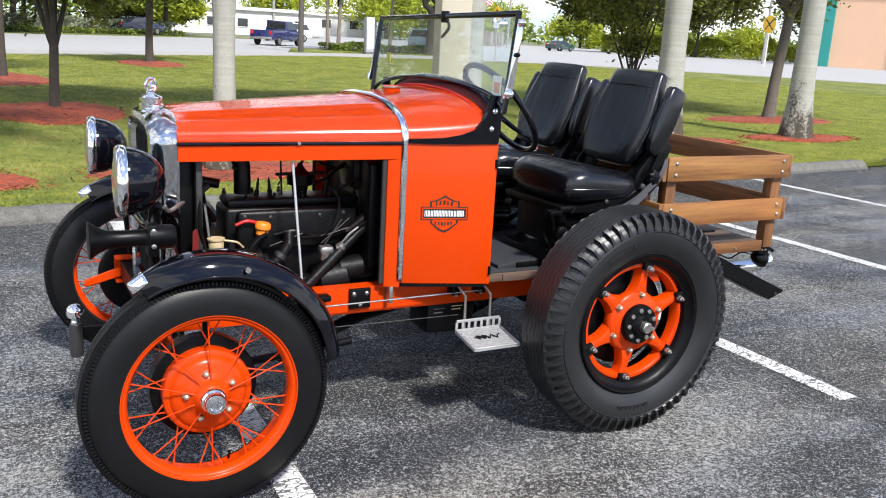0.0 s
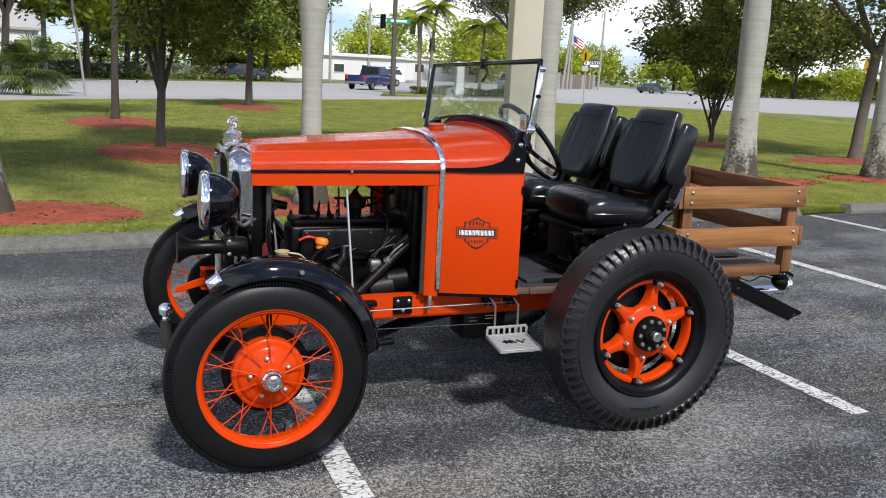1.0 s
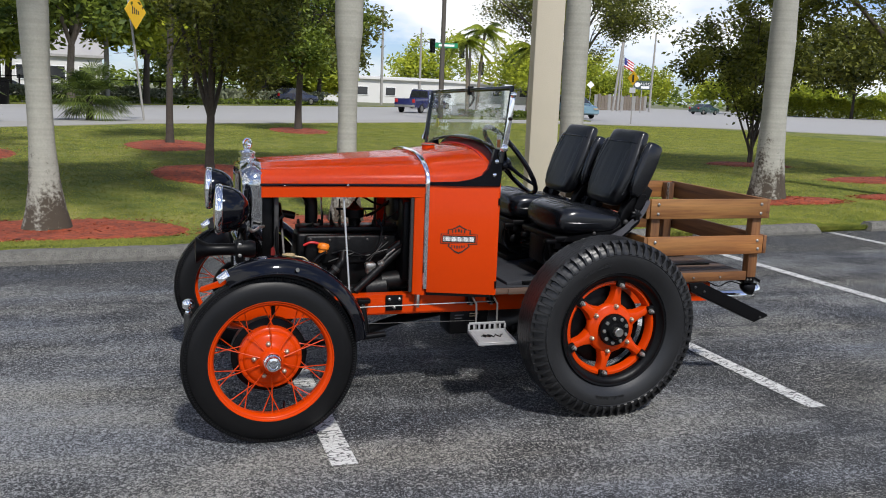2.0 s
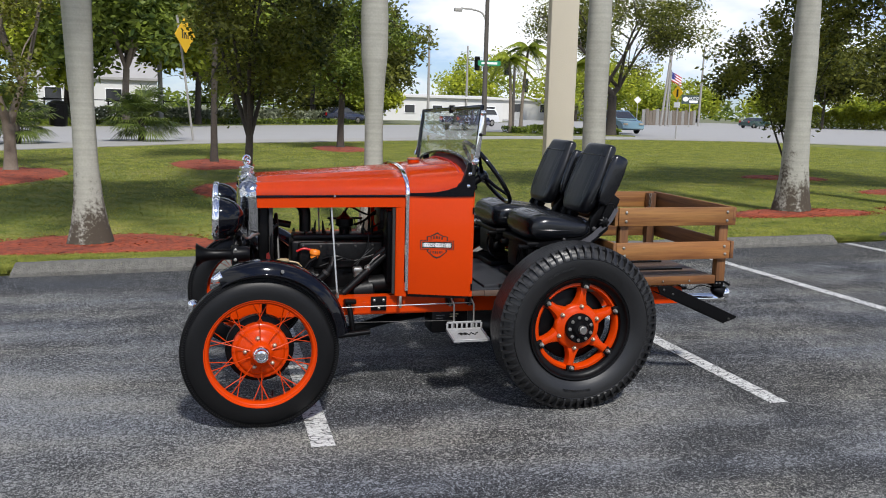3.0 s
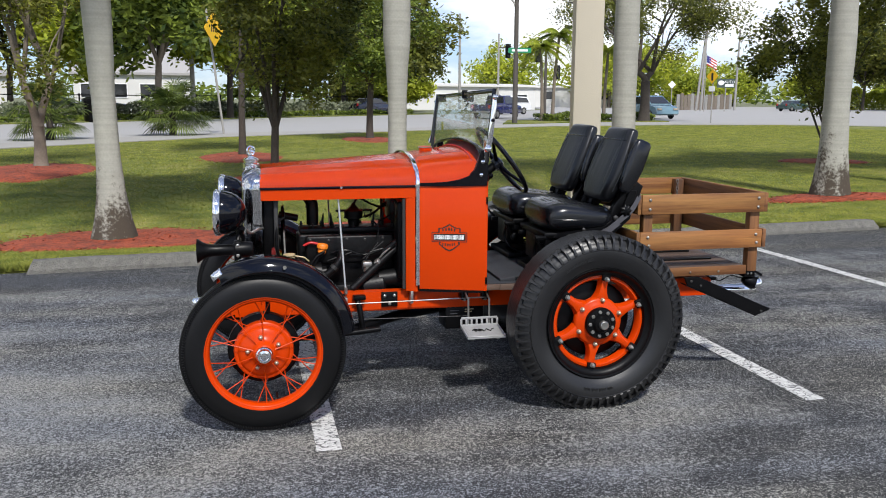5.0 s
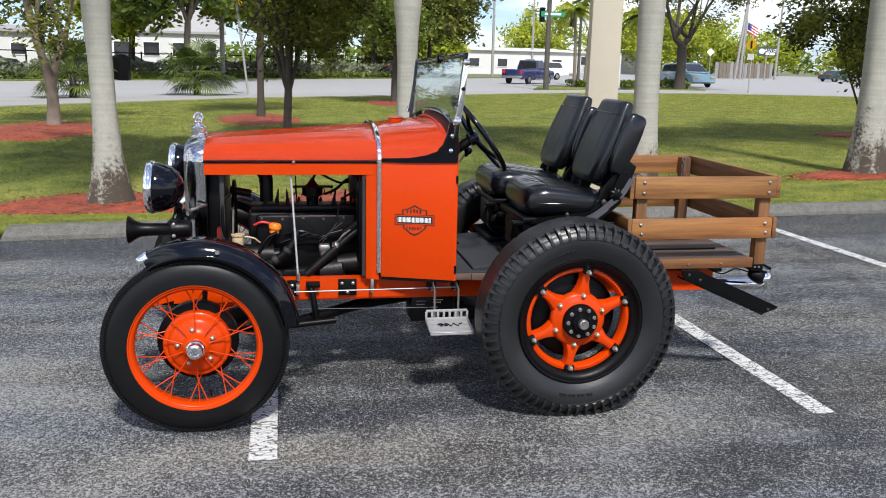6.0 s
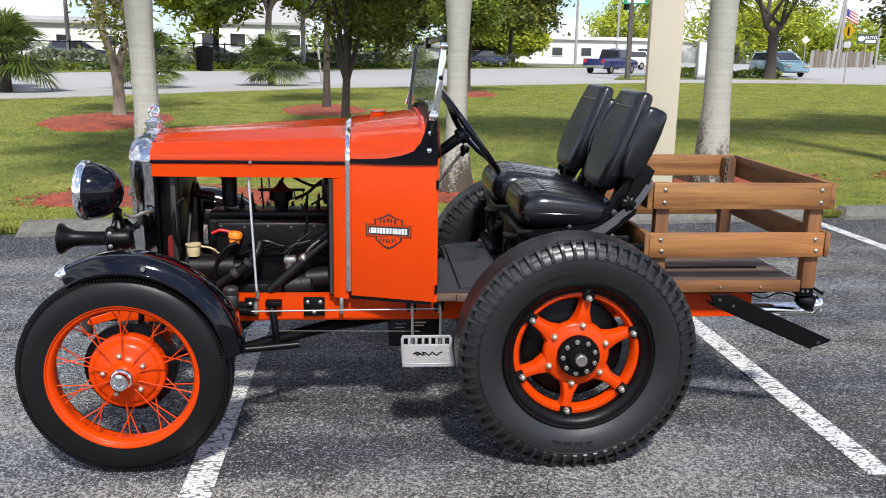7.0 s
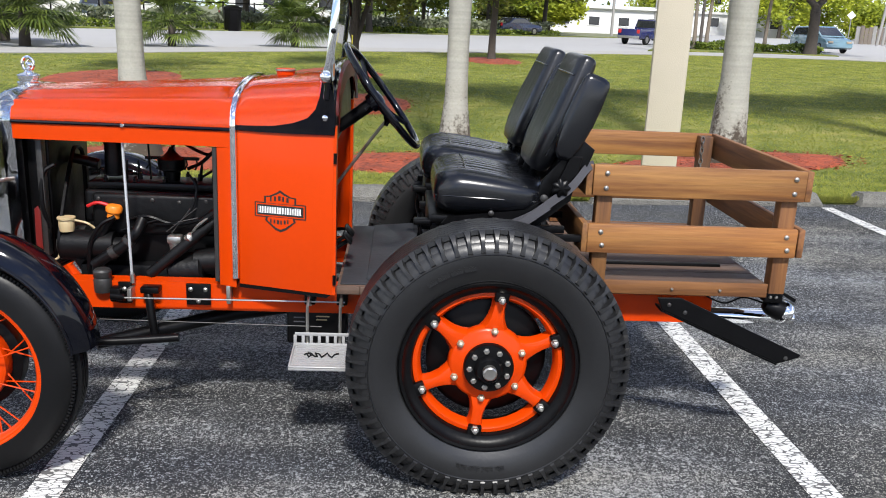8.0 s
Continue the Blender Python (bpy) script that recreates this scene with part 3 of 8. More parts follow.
# concrete wheel stops against the lawn
def wheel_stop(x, length):
    bm = B()
    y = kerb_y(x)
    prof = [(-0.102, 0), (-0.099, 0.034), (-0.056, 0.098), (-0.042, 0.106), (0.06, 0.106), (0.085, 0.084), (0.10, 0)]
    n = 40
    rings = []
    for k in range(n + 1):
        u = length * k / n
        end = 0.45 if k == 0 else -0.45 if k == n else 0.0  # sloped end faces
        rings.append([(u + end * q, p + 0.004 * noise.noise(Vector((u * 3, x, 1 + 9 * q))) + 0.0035 * noise.noise(Vector((u * 17, x, 40 * q))), q * (0.96 + 0.05 * noise.noise(Vector((u * 4, x * 3, 2))) + 0.035 * noise.noise(Vector((u * 21, x, 7))))) for p, q in prof])
    loft(bm, rings)
    ob = part("wheel_stop", bm, M["concrete"], None, smooth=25)
    ob.matrix_world = pose(x, y, 0, 0, 0, math.degrees(math.atan(0.1)))
    return tagged(ob, "weathered grey concrete wheel stop at the lawn's edge", "wheel stop", "wheel stops along the lawn")


for x, ln in ((-4.3, 1.85), (-1.86, 2.1), (0.45, 2.1), (2.78, 2.0), (5.1, 1.85), (7.75, 1.85), (10.2, 1.85)):
    wheel_stop(x, ln)


# red mulch rings: x, y, half-lengths
MULCH = ((-1.52, 7.25, 1.45, 1.0), (1.88, 7.5, 1.5, 0.95), (5.22, 7.8, 1.4, 0.85), (8.5, 7.5, 1.25, 0.5), (11.6, 7.85, 1.2, 0.5), (-4.1, 14.3, 1.15, 2.0), (-0.2, 17.8, 1.0, 2.1), (0.42, 12.1, 1.0, 1.0), (4.1, 26.4, 1.0, 2.2), (13.1, 14.2, 1.1, 0.8), (14.0, 10.7, 1.7, 0.8))
def mulch_bed(x, y, rx, ry, seed):
    rnd = random.Random(seed)
    bm = B()
    n = 40
    c = bm.verts.new((0, 0, 0.05))
    rows = []
    for f, z in ((0.25, 0.045), (0.45, 0.04), (0.65, 0.034), (0.82, 0.028), (0.93, 0.014), (1.0, -0.01)):
        rows.append([bm.verts.new((rx * f * math.cos(a) * (1 + 0.09 * noise.noise(Vector((math.cos(a) * 2, math.sin(a) * 2, seed)))), ry * f * math.sin(a) * (1 + 0.12 * noise.noise(Vector((math.cos(a) * 2.5, math.sin(a) * 2.5, seed + 9)))), z)) for a in [2 * math.pi * k / n for k in range(n)]])
    for k in range(n):
        bm.faces.new((c, rows[0][k], rows[0][(k + 1) % n]))
    for a, b in zip(rows, rows[1:]):
        for k in range(n):
            bm.faces.new((a[k], a[(k + 1) % n], b[(k + 1) % n], b[k]))
    # loose chips
    for _ in range(1100 if y < 9 else 260):
        a, f = rnd.uniform(0, 2 * math.pi), math.sqrt(rnd.random()) * 1.14
        px, py, pz = rx * f * math.cos(a), ry * f * math.sin(a), 0.05 * (1 - f) + 0.012
        d = Vector((rnd.gauss(0, 1), rnd.gauss(0, 1), rnd.gauss(0, 0.12))).normalized() * rnd.uniform(0.012, 0.032)
        e = Vector((-d.y, d.x, rnd.uniform(-0.01, 0.02))).normalized() * rnd.uniform(0.004, 0.01)
        p = Vector((px, py, pz))
        bm.faces.new([bm.verts.new(p + q) for q in (d + e, -d + e, -d - e, d - e)])
    for v in bm.verts:  # lie on the slope of the lawn
        v.co.z += lawn_z(x + v.co.x, y + v.co.y) - lawn_z(x, y)
    ob = part("mulch_bed", bm, M["mulch"], None)
    ob.location = (x, y, lawn_z(x, y) + 0.004)
    return tagged(ob, "ring of red wood mulch on the lawn under a tree", "mulch", "mulch rings", "stuff")


for i, (x, y, rx, ry) in enumerate(MULCH):
    mulch_bed(x, y, rx, ry, i)

# ---- the cut-down orange tractor ----
YC = 0.78  # its middle plane
tractor = thing("tractor", "orange cut-down vintage tractor with black fenders and wooden stake bed", "tractor")


def far(y):
    return 2 * YC - y


def side_y(x):
    """The near flank of hood and cowl."""
    pts = ((-0.06, 0.532), (0.03, 0.528), (0.73, 0.402), (1.08, 0.312))
    for (a, b), (c, d) in zip(pts, pts[1:]):
        if x <= c:
            return b + (d - b) * (x - a) / (c - a)
    return pts[-1][1]


FY, FZ = 0.09, 0.354
RX, RY, RZ = 1.545, 0.095, 0.413


def front_wheel(sgn, cy):
    """sgn +1: hub cap faces -y."""
    w = new("front_wheel")
    w.parent = tractor
    w["label"] = "orange wire-spoked front wheel with a narrow black tyre"
    c = Vector((0.005, cy, FZ))
    ax = (0, -sgn, 0)
    # tyre
    bm = B()
    prof = []
    hw = 0.060
    for k in range(25):
        a = math.pi * (k / 24)
        r = 0.252 + 0.098 * math.sin(a) ** 0.66
        prof.append((r, -hw * math.copysign(abs(math.cos(a)) ** 0.85, math.cos(a))))
    prof = [(0.247, -0.047)] + prof + [(0.247, 0.047)]
    lathe(bm, prof, c, ax, 96, caps=False)
    # fine shoulder ribs
    for k in range(190):
        a = 2 * math.pi * k / 190
        m = Matrix.Translation(c) @ Matrix.Rotation(a, 4, "Y")
        for s in (-1, 1):
            box(bm, (0.334, min(s * 0.030, s * 0.046), -0.0032), (0.3440, max(s * 0.030, s * 0.046), 0.0032), 0, 1, m)
    for h in (-0.022, -0.008, 0.008, 0.022):
        lathe(bm, [(0.345, h - 0.005), (0.3555, h - 0.005), (0.3555, h + 0.005), (0.345, h + 0.005)], c, ax, 96, caps=False)
    for r, h in ((0.276, 0.0535), (0.312, 0.0515)):
        lathe(bm, [(r - 0.002, h - 0.003), (r, h + 0.0015), (r + 0.002, h - 0.003)], c, ax, 96, caps=False)
    part("tyre", bm, M["rubber"], w, "narrow black tyre with fine ribbed tread", 50)
    # rim
    bm = B()
    lathe(bm, [(0.254, 0.044), (0.2595, 0.052), (0.258, 0.057), (0.253, 0.0595), (0.2485, 0.0590), (0.2465, 0.0545), (0.2440, 0.0525), (0.2405, 0.0530), (0.2370, 0.0510), (0.2330, 0.0450), (0.229, 0.038), (0.2275, 0.028), (0.2285, 0.020), (0.234, 0.013), (0.246, 0.010), (0.2465, -0.044)], c, ax, 80, caps=False)
    part("rim", bm, M["orange"], w)
    # hub shell
    bm = B()
    lathe(bm, [(0.128, -0.045), (0.130, -0.012), (0.127, 0.0), (0.118, 0.006), (0.112, 0.006), (0.106, 0.014), (0.098, 0.020), (0.080, 0.026), (0.058, 0.034), (0.050, 0.046), (0.042, 0.062), (0.036, 0.066)], c, ax, 56)
    part("hub_shell", bm, M["orange"], w)
    bm = B()
    lathe(bm, [(0.02, -0.105), (0.150, -0.100), (0.156, -0.092), (0.156, -0.05), (0.148, -0.046), (0.02, -0.044)], c, ax, 48)
    part("brake_drum", bm, M["satin_black"], w)
    bm = B()
    lathe(bm, [(0.037, 0.062), (0.039, 0.068), (0.036, 0.076), (0.031, 0.080), (0.031, 0.094), (0.028, 0.099), (0.018, 0.101), (0.016, 0.099), (0.001, 0.100)], c, ax, 32)
    part("hub_cap", bm, M["chrome"], w, "polished round hub cap")
    # lug nuts
    for k in range(5):
        a = 2 * math.pi * k / 5 + 0.5
        p = c + Vector((math.cos(a) * 0.070, -sgn * 0.026, math.sin(a) * 0.070))
        bm = B()
        lathe(bm, [(0.0105, 0), (0.0105, 0.011), (0.007, 0.016), (0.0006, 0.019)], p, ax, 6)
        part("wheel_nut", bm, M["brass"], w)
    # spokes: ten to the nose of the hub, twenty to the drum flange
    for k in range(30):
        g = math.pi / 2 + 2 * math.pi * (k // 3) / 10
        if k % 3 == 0:
            ri, hi, ai, a = 0.050, 0.042, g, g + 0.02
            ho = 0.026
        else:
            s = 1 if k % 3 == 1 else -1
            ri, hi, ai, a = 0.127, -0.014, g + s * 0.105, g - s * 0.15
            ho = 0.018
        p0 = c + Vector((math.cos(ai) * ri, -sgn * hi, math.sin(ai) * ri))
        p1 = c + Vector((math.cos(a) * 0.231, -sgn * ho, math.sin(a) * 0.231))
        bm = B()
        tube(bm, [p0, p0.lerp(p1, 0.12), p0.lerp(p1, 0.9), p1], [0.0040, 0.0022, 0.0022, 0.0040], 6)
        part("spoke", bm, M["orange"], w)
    bm = B()
    p = c + Vector((0.05, -sgn * 0.03, -0.205))
    cyl(bm, p, p + Vector((0, -sgn * 0.012, 0.028)), 0.0045, n=8)
    part("valve_stem", bm, M["satin_black"], w)


front_wheel(1, FY)
front_wheel(-1, far(FY))


def rear_wheel(sgn, cy):
    w = new("rear_wheel")
    w.parent = tractor
    w["label"] = "large truck wheel with orange six-spoke spider and black lugged tyre"
    c = Vector((RX, cy, RZ))
    ax = (0, -sgn, 0)
    bm = B()
    prof = [(0.245, -0.062), (0.262, -0.070), (0.285, -0.086), (0.315, -0.097), (0.345, -0.100), (0.366, -0.096), (0.380, -0.086), (0.392, -0.074), (0.405, -0.052), (0.413, 0.0)]
    prof = prof + [(r, -h) for r, h in prof[-2::-1]]
    lathe(bm, prof, c, ax, 96, caps=False)
    # centre ribs and shoulder lugs
    for h in (-0.045, -0.022, 0.0, 0.022, 0.045):
        nn = 192
        rows = [[], [], [], []]
        for k in range(nn):
            a = 2 * math.pi * k / nn
            zz = 0.004 * (1 if (k // 2) % 2 else -1)
            u, v, ww = frame_of(ax)
            d = u * math.cos(a) + v * math.sin(a)
            for row, (r, o) in zip(rows, ((0.410, -0.0104), (0.4185, -0.0100), (0.4185, 0.0100), (0.410, 0.0104))):
                row.append(c + d * r + ww * (h + o + zz))
        loft(bm, rows, True, False)
    # flat tread edge, then six-sided pockets between raised waisted webs round the shoulder
    for sd in (-1, 1):
        lathe(bm, [(0.405, sd * 0.052), (0.4180, sd * 0.0535), (0.4172, sd * 0.0690), (0.404, sd * 0.0705)], c, ax, 96, caps=False)
    NL = 62
    line = ((0.4175, 0.0720), (0.4030, 0.0915), (0.3860, 0.0990), (0.3600, 0.1020))
    pocket = ((0.0, 0.0092), (0.35, 0.0132), (0.62, 0.0132), (1.0, 0.0095))
    web = ((0.0, 0.0112), (0.35, 0.0064), (0.62, 0.0056), (1.0, 0.0080))
    for sd in (-1, 1):
        for k in range(2 * NL):
            a = math.pi * (k + (0.5 if sd > 0 else 0)) / NL
            m = Matrix.Translation(c) @ Matrix.Rotation(a, 4, "Y")
            low = 0.0125 if k % 2 == 0 else 0.0
            top, foot = [], []
            for (r, h), (_, hw) in zip(line, pocket if k % 2 == 0 else web):
                top.append([bm.verts.new(m @ Vector((r - low, sd * (h - low), e * (hw - 0.0012)))) for e in (-1, 1)])
                foot.append([bm.verts.new(m @ Vector((r - 0.019, sd * (h - 0.018), e * (hw + 0.0012)))) for e in (-1, 1)])
            for q in range(3):
                bm.faces.new((top[q][0], top[q][1], top[q + 1][1], top[q + 1][0]))
                for e in (0, 1):
                    bm.faces.new((top[q][e], top[q + 1][e], foot[q + 1][e], foot[q][e]))
            for q in (0, 3):
                bm.faces.new((top[q][0], top[q][1], foot[q][1], foot[q][0]))
    bmesh.ops.recalc_face_normals(bm, faces=bm.faces)
    part("tyre", bm, M["rubber_worn"], w, "wide black truck tyre with chunky shoulder lugs", 38)
    # moulded ridges on the side wall
    bm = B()
    for r in (0.268, 0.352):
        lathe(bm, [(r - 0.003, 0.070 if r < 0.3 else 0.098), (r, 0.0785 if r < 0.3 else 0.1025), (r + 0.003, 0.070 if r < 0.3 else 0.098)], c, ax, 96, caps=False)
    for k in range(26):
        if k % 7 == 6:
            continue
        for base in (4.45, 1.75):
            a = base + k * 0.018
            m = Matrix.Translation(c) @ Matrix.Rotation(-a, 4, "Y")
            box(bm, (0.308, -sgn * 0.0985 - 0.0012, -0.0022), (0.318 + 0.003 * (k % 3), -sgn * 0.0985 + 0.0012, 0.0022), 0, 1, m)
    part("sidewall_moulding", bm, M["rubber_worn"], w)
    # demountable rim
    bm = B()
    lathe(bm, [(0.262, 0.066), (0.266, 0.076), (0.262, 0.082), (0.254, 0.080), (0.248, 0.066), (0.236, 0.058), (0.228, 0.056), (0.224, 0.048), (0.224, -0.06), (0.262, -0.066)], c, ax, 80, caps=False)
    part("rim", bm, M["satin_black"], w, "black steel demountable rim")
    # spider
    bm = B()
    lathe(bm, [(0.198, 0.004), (0.202, 0.034), (0.210, 0.042), (0.222, 0.040), (0.226, 0.030), (0.226, -0.004), (0.210, -0.008), (0.198, 0.004)], c, ax, 72, caps=False)
    part("felloe_ring", bm, M["orange"], w)
    bm = B()
    lathe(bm, [(0.060, 0.0), (0.112, 0.004), (0.119, 0.018), (0.117, 0.034), (0.112, 0.042), (0.104, 0.047), (0.092, 0.050), (0.086, 0.055), (0.070, 0.058)], c, ax, 56)
    part("hub_flange", bm, M["orange"], w)
    for k in range(6):
        a = radians(82 + 60 * k)
        d, t = Vector((math.cos(a), 0, math.sin(a))), Vector((-math.sin(a), 0, math.cos(a)))
        n_ = Vector((0, -sgn, 0))
        bm = B()
        rings = []
        for r, hw, h0, h1 in ((0.098, 0.048, 0.004, 0.040), (0.122, 0.033, 0.004, 0.046), (0.145, 0.024, 0.004, 0.047), (0.170, 0.020, 0.002, 0.046), (0.192, 0.021, 0.0, 0.044), (0.206, 0.028, 0.0, 0.042)):
            o = c + d * r
            rings.append([o + t * (hw * x) + n_ * (h0 + (h1 - h0) * y) for x, y in ((-1, 0), (-1, 0.55), (-0.72, 0.9), (-0.3, 1), (0.3, 1), (0.72, 0.9), (1, 0.55), (1, 0))])
        loft(bm, rings)
        part("spider_spoke", bm, M["orange"], w)
        # clamp and nut
        o = c + d * 0.214
        bm = B()
        mm = Matrix.Translation(o + n_ * 0.048) @ Matrix((t, d, n_)).transposed().to_4x4()
        box(bm, (-0.021, -0.016, -0.012), (0.021, 0.033, 0.008), 0.005, 2, mm)
        cl = part("rim_clamp", bm, M["satin_black"], w)
        bm = B()
        lathe(bm, [(0.012, 0.053), (0.012, 0.060), (0.0095, 0.060), (0.0095, 0.072), (0.006, 0.075), (0.006, 0.080), (0.001, 0.082)], c + d * 0.207, ax, 6)
        part("clamp_nut", bm, M["steel"], cl, "worn bare steel nut")
    for k in range(6):
        a = radians(82 + 60 * k)
        p = c + Vector((math.cos(a) * 0.106, -sgn * 0.042, math.sin(a) * 0.106))
        bm = B()
        lathe(bm, [(0.0115, 0), (0.0115, 0.008), (0.009, 0.008), (0.009, 0.018), (0.005, 0.022), (0.0008, 0.023)], p, ax, 6)
        part("hub_bolt", bm, M["brass"], w, "brassy steel bolt")
    bm = B()
    lathe(bm, [(0.074, 0.052), (0.074, 0.074), (0.071, 0.079), (0.044, 0.082), (0.038, 0.094), (0.035, 0.098), (0.001, 0.099)], c, ax, 40)
    cap = part("axle_cap", bm, M["satin_black"], w, "black flanged axle cap")
    for k in range(9):
        a = radians(20 + 40 * k)
        p = c + Vector((math.cos(a) * 0.057, -sgn * 0.078, math.sin(a) * 0.057))
        bm = B()
        lathe(bm, [(0.009, 0), (0.009, 0.009), (0.007, 0.011), (0.001, 0.011)], p, ax, 6)
        part("cap_bolt", bm, M["steel"], cap)
    bm = B()
    lathe(bm, [(0.021, 0.096), (0.021, 0.118), (0.017, 0.122), (0.001, 0.121)], c, ax, 20)
    part("axle_end", bm, M["steel"], cap, "bright turned axle end")
    bm = B()
    lathe(bm, [(0.02, -0.12), (0.175, -0.115), (0.182, -0.10), (0.182, -0.03), (0.17, -0.024), (0.02, -0.022)], c, ax, 48)
    part("brake_drum", bm, M["satin_black"], w)


rear_wheel(1, RY)
rear_wheel(-1, far(RY))


# front fenders
def front_fender(sgn, cy):
    f = new("front_fender")
    f.parent = tractor
    f["label"] = "glossy black cycle fender with a chrome tip"
    cx, cz = 0.005, FZ
    bm = B()
    rings = []
    a0, a1 = radians(118), radians(11)
    n = 30
    for k in range(n + 1):
        a = a0 + (a1 - a0) * k / n
        r = 0.404 + 0.022 * math.sin(math.pi * k / n) ** 0.7
        ring = []
        hw = 0.082 * (0.48 + 0.52 * math.sin(math.pi / 2 * min(1, k / 9))) * (0.8 + 0.2 * min(1, (n - k) / 5))
        for j in range(21):
            u = -1 + 2 * j / 20
            drop = 0.044 * abs(u) ** 5.0 + 0.010 * u * u
            ring.append((cx + math.cos(a) * (r - drop), cy + u * hw, cz + math.sin(a) * (r - drop)))
        for j in range(20, -1, -1):
            u = -1 + 2 * j / 20
            drop = 0.044 * abs(u) ** 5.0 + 0.010 * u * u + 0.004
            ring.append((cx + math.cos(a) * (r - drop), cy + u * (hw - 0.003), cz + math.sin(a) * (r - drop)))
        rings.append(ring)
    loft(bm, rings)
    part("fender_skin", bm, M["black_enamel"], f)
    for side in (0, 20):
        bm = B()
        tube(bm, [ring[side] for ring in rings], 0.0052, 12)
        part("edge_bead", bm, M["black_enamel"], f)
    bm = B()
    tips = []
    for a, hw, r in ((122.2, 0.016, 0.4015), (121.6, 0.027, 0.404), (120.4, 0.036, 0.4065), (118.6, 0.041, 0.4085), (116.8, 0.0435, 0.4110), (115.4, 0.0465, 0.4135), (114.8, 0.046, 0.4125)):
        a = radians(a)
        tips.append([(cx + math.cos(a) * (r - e - 0.014 * abs(u) ** 5 - 0.008 * u * u), cy + u * hw * 0.78, cz + math.sin(a) * (r - e - 0.014 * abs(u) ** 5 - 0.008 * u * u)) for e, us in ((0, range(-8, 9)), (0.004, range(8, -9, -1))) for u in [q / 8 for q in us]])
    loft(bm, tips)
    part("fender_tip", bm, M["chrome"], f, "small chrome tip", 60)
    bm = B()
    cyl(bm, (0.10, cy - sgn * 0.084, 0.736), (0.10, cy - sgn * 0.092, 0.736), 0.008, n=10)
    part("fender_bolt", bm, M["steel"], f)
    bm = B()
    tube(bm, bend([(0.02, cy + sgn * 0.09, FZ), (0.03, cy + sgn * 0.13, 0.55), (0.03, cy + sgn * 0.07, 0.745)]), 0.011, 8)
    part("fender_stay", bm, M["satin_black"], f)


front_fender(1, FY + 0.005)
front_fender(-1, far(FY + 0.005))


# chassis
def rail(y0, sgn):
    bm = B()
    prism(bm, [(0, 0.42), (0.055, 0.42), (0.055, 0.426), (0.006, 0.426), (0.006, 0.509), (0.055, 0.509), (0.055, 0.515), (0, 0.515)], lambda u, v, k: (-0.12 + 2.46 * k, y0 + sgn * u, v))
    part("frame_rail", bm, M["orange"], tractor, "orange steel channel")


rail(0.445, 1)
rail(far(0.445), -1)
for x in (-0.1, 0.75, 1.45, 2.3):
    bm = B()
    box(bm, (x, 0.452, 0.432), (x + 0.05, far(0.452), 0.503), 0.004)
    part("cross_member", bm, M["orange"] if x > 2 else M["satin_black"], tractor)
# rail plates, brackets, pedestals
for x0, x1 in ((0.575, 0.655), (0.355, 0.398)):
    bm = B()
    box(bm, (x0, 0.433, 0.440), (x1, 0.4445, 0.513), 0.003)
    pl = part("rail_plate", bm, M["satin_black"], tractor)
    for dx, z in (((0.2, 0.495), (0.8, 0.495), (0.5, 0.455)) if x1 - x0 > 0.06 else ((0.5, 0.49),)):
        bm = B()
        lathe(bm, [(0.008, 0), (0.008, 0.004), (0.005, 0.007), (0.0006, 0.008)], (x0 + (x1 - x0) * dx, 0.433, z), (0, -1, 0), 10)
        part("plate_rivet", bm, M["steel"], pl)
bm = B()
tube(bm, bend([(0.45, 0.43, 0.50), (0.462, 0.41, 0.46), (0.470, 0.40, 0.40), (0.478, 0.40, 0.345)]), [0.014] * 18 + [0.016], 10)
box(bm, (0.435, 0.40, 0.486), (0.495, 0.445, 0.506), 0.004)
part("steering_arm", bm, M["satin_black"], tractor)
bm = B()
tube(bm, [(0.02, 0.30, 0.335), (0.40, 0.36, 0.337), (0.56, 0.38, 0.345)], 0.014, 10)
part("drag_link", bm, M["satin_black"], tractor)
for y0, y1, y2 in ((0.36, 0.62, 0.74), (far(0.36), far(0.62), far(0.74))):
    bm = B()
    tube(bm, [(0.30, y0, 0.325), (0.70, y1, 0.35), (1.05, y2, 0.37)], [0.02, 0.026, 0.03], 10)
    part("radius_rod", bm, M["satin_black"], tractor)
bm = B()
cyl(bm, (0.37, 0.402, 0.470), (1.10, 0.402, 0.474), 0.0032, n=8)
for x in (0.40, 0.72, 0.985, 1.09):
    box(bm, (x - 0.007, 0.40, 0.458), (x + 0.007, 0.446, 0.50 if x != 0.72 else 0.52), 0.002)
part("brake_rod", bm, M["steel"], tractor, "thin bright steel rod along the rail")
bm = B()
cyl(bm, (0.30, 0.40, 0.395), (1.02, 0.44, 0.372), 0.0019, n=6)
part("brake_cable", bm, M["engine_grey"], tractor)
# front axle and spring
bm = B()
tube(bm, bend([(0.0, 0.17, 0.352), (0.0, 0.28, 0.33), (0.0, 0.5, 0.29), (0.0, YC, 0.285), (0.0, far(0.5), 0.29), (0.0, far(0.28), 0.33), (0.0, far(0.17), 0.352)]), 0.024, 10)
part("front_axle", bm, M["orange"], tractor)
bm = B()
for k in range(5):
    ww = 0.50 - 0.08 * k
    tube(bm, bend([(0.0, YC - ww, 0.36 + 0.012 * k + 0.02), (0.0, YC, 0.44 + 0.012 * k), (0.0, YC + ww, 0.36 + 0.012 * k + 0.02)]), 0.011, 6)
part("leaf_spring", bm, M["satin_black"], tractor)
bm = B()
tube(bm, [(-0.03, 0.30, 0.30), (-0.03, far(0.30), 0.30)], 0.012, 8)
part("tie_rod", bm, M["satin_black"], tractor)
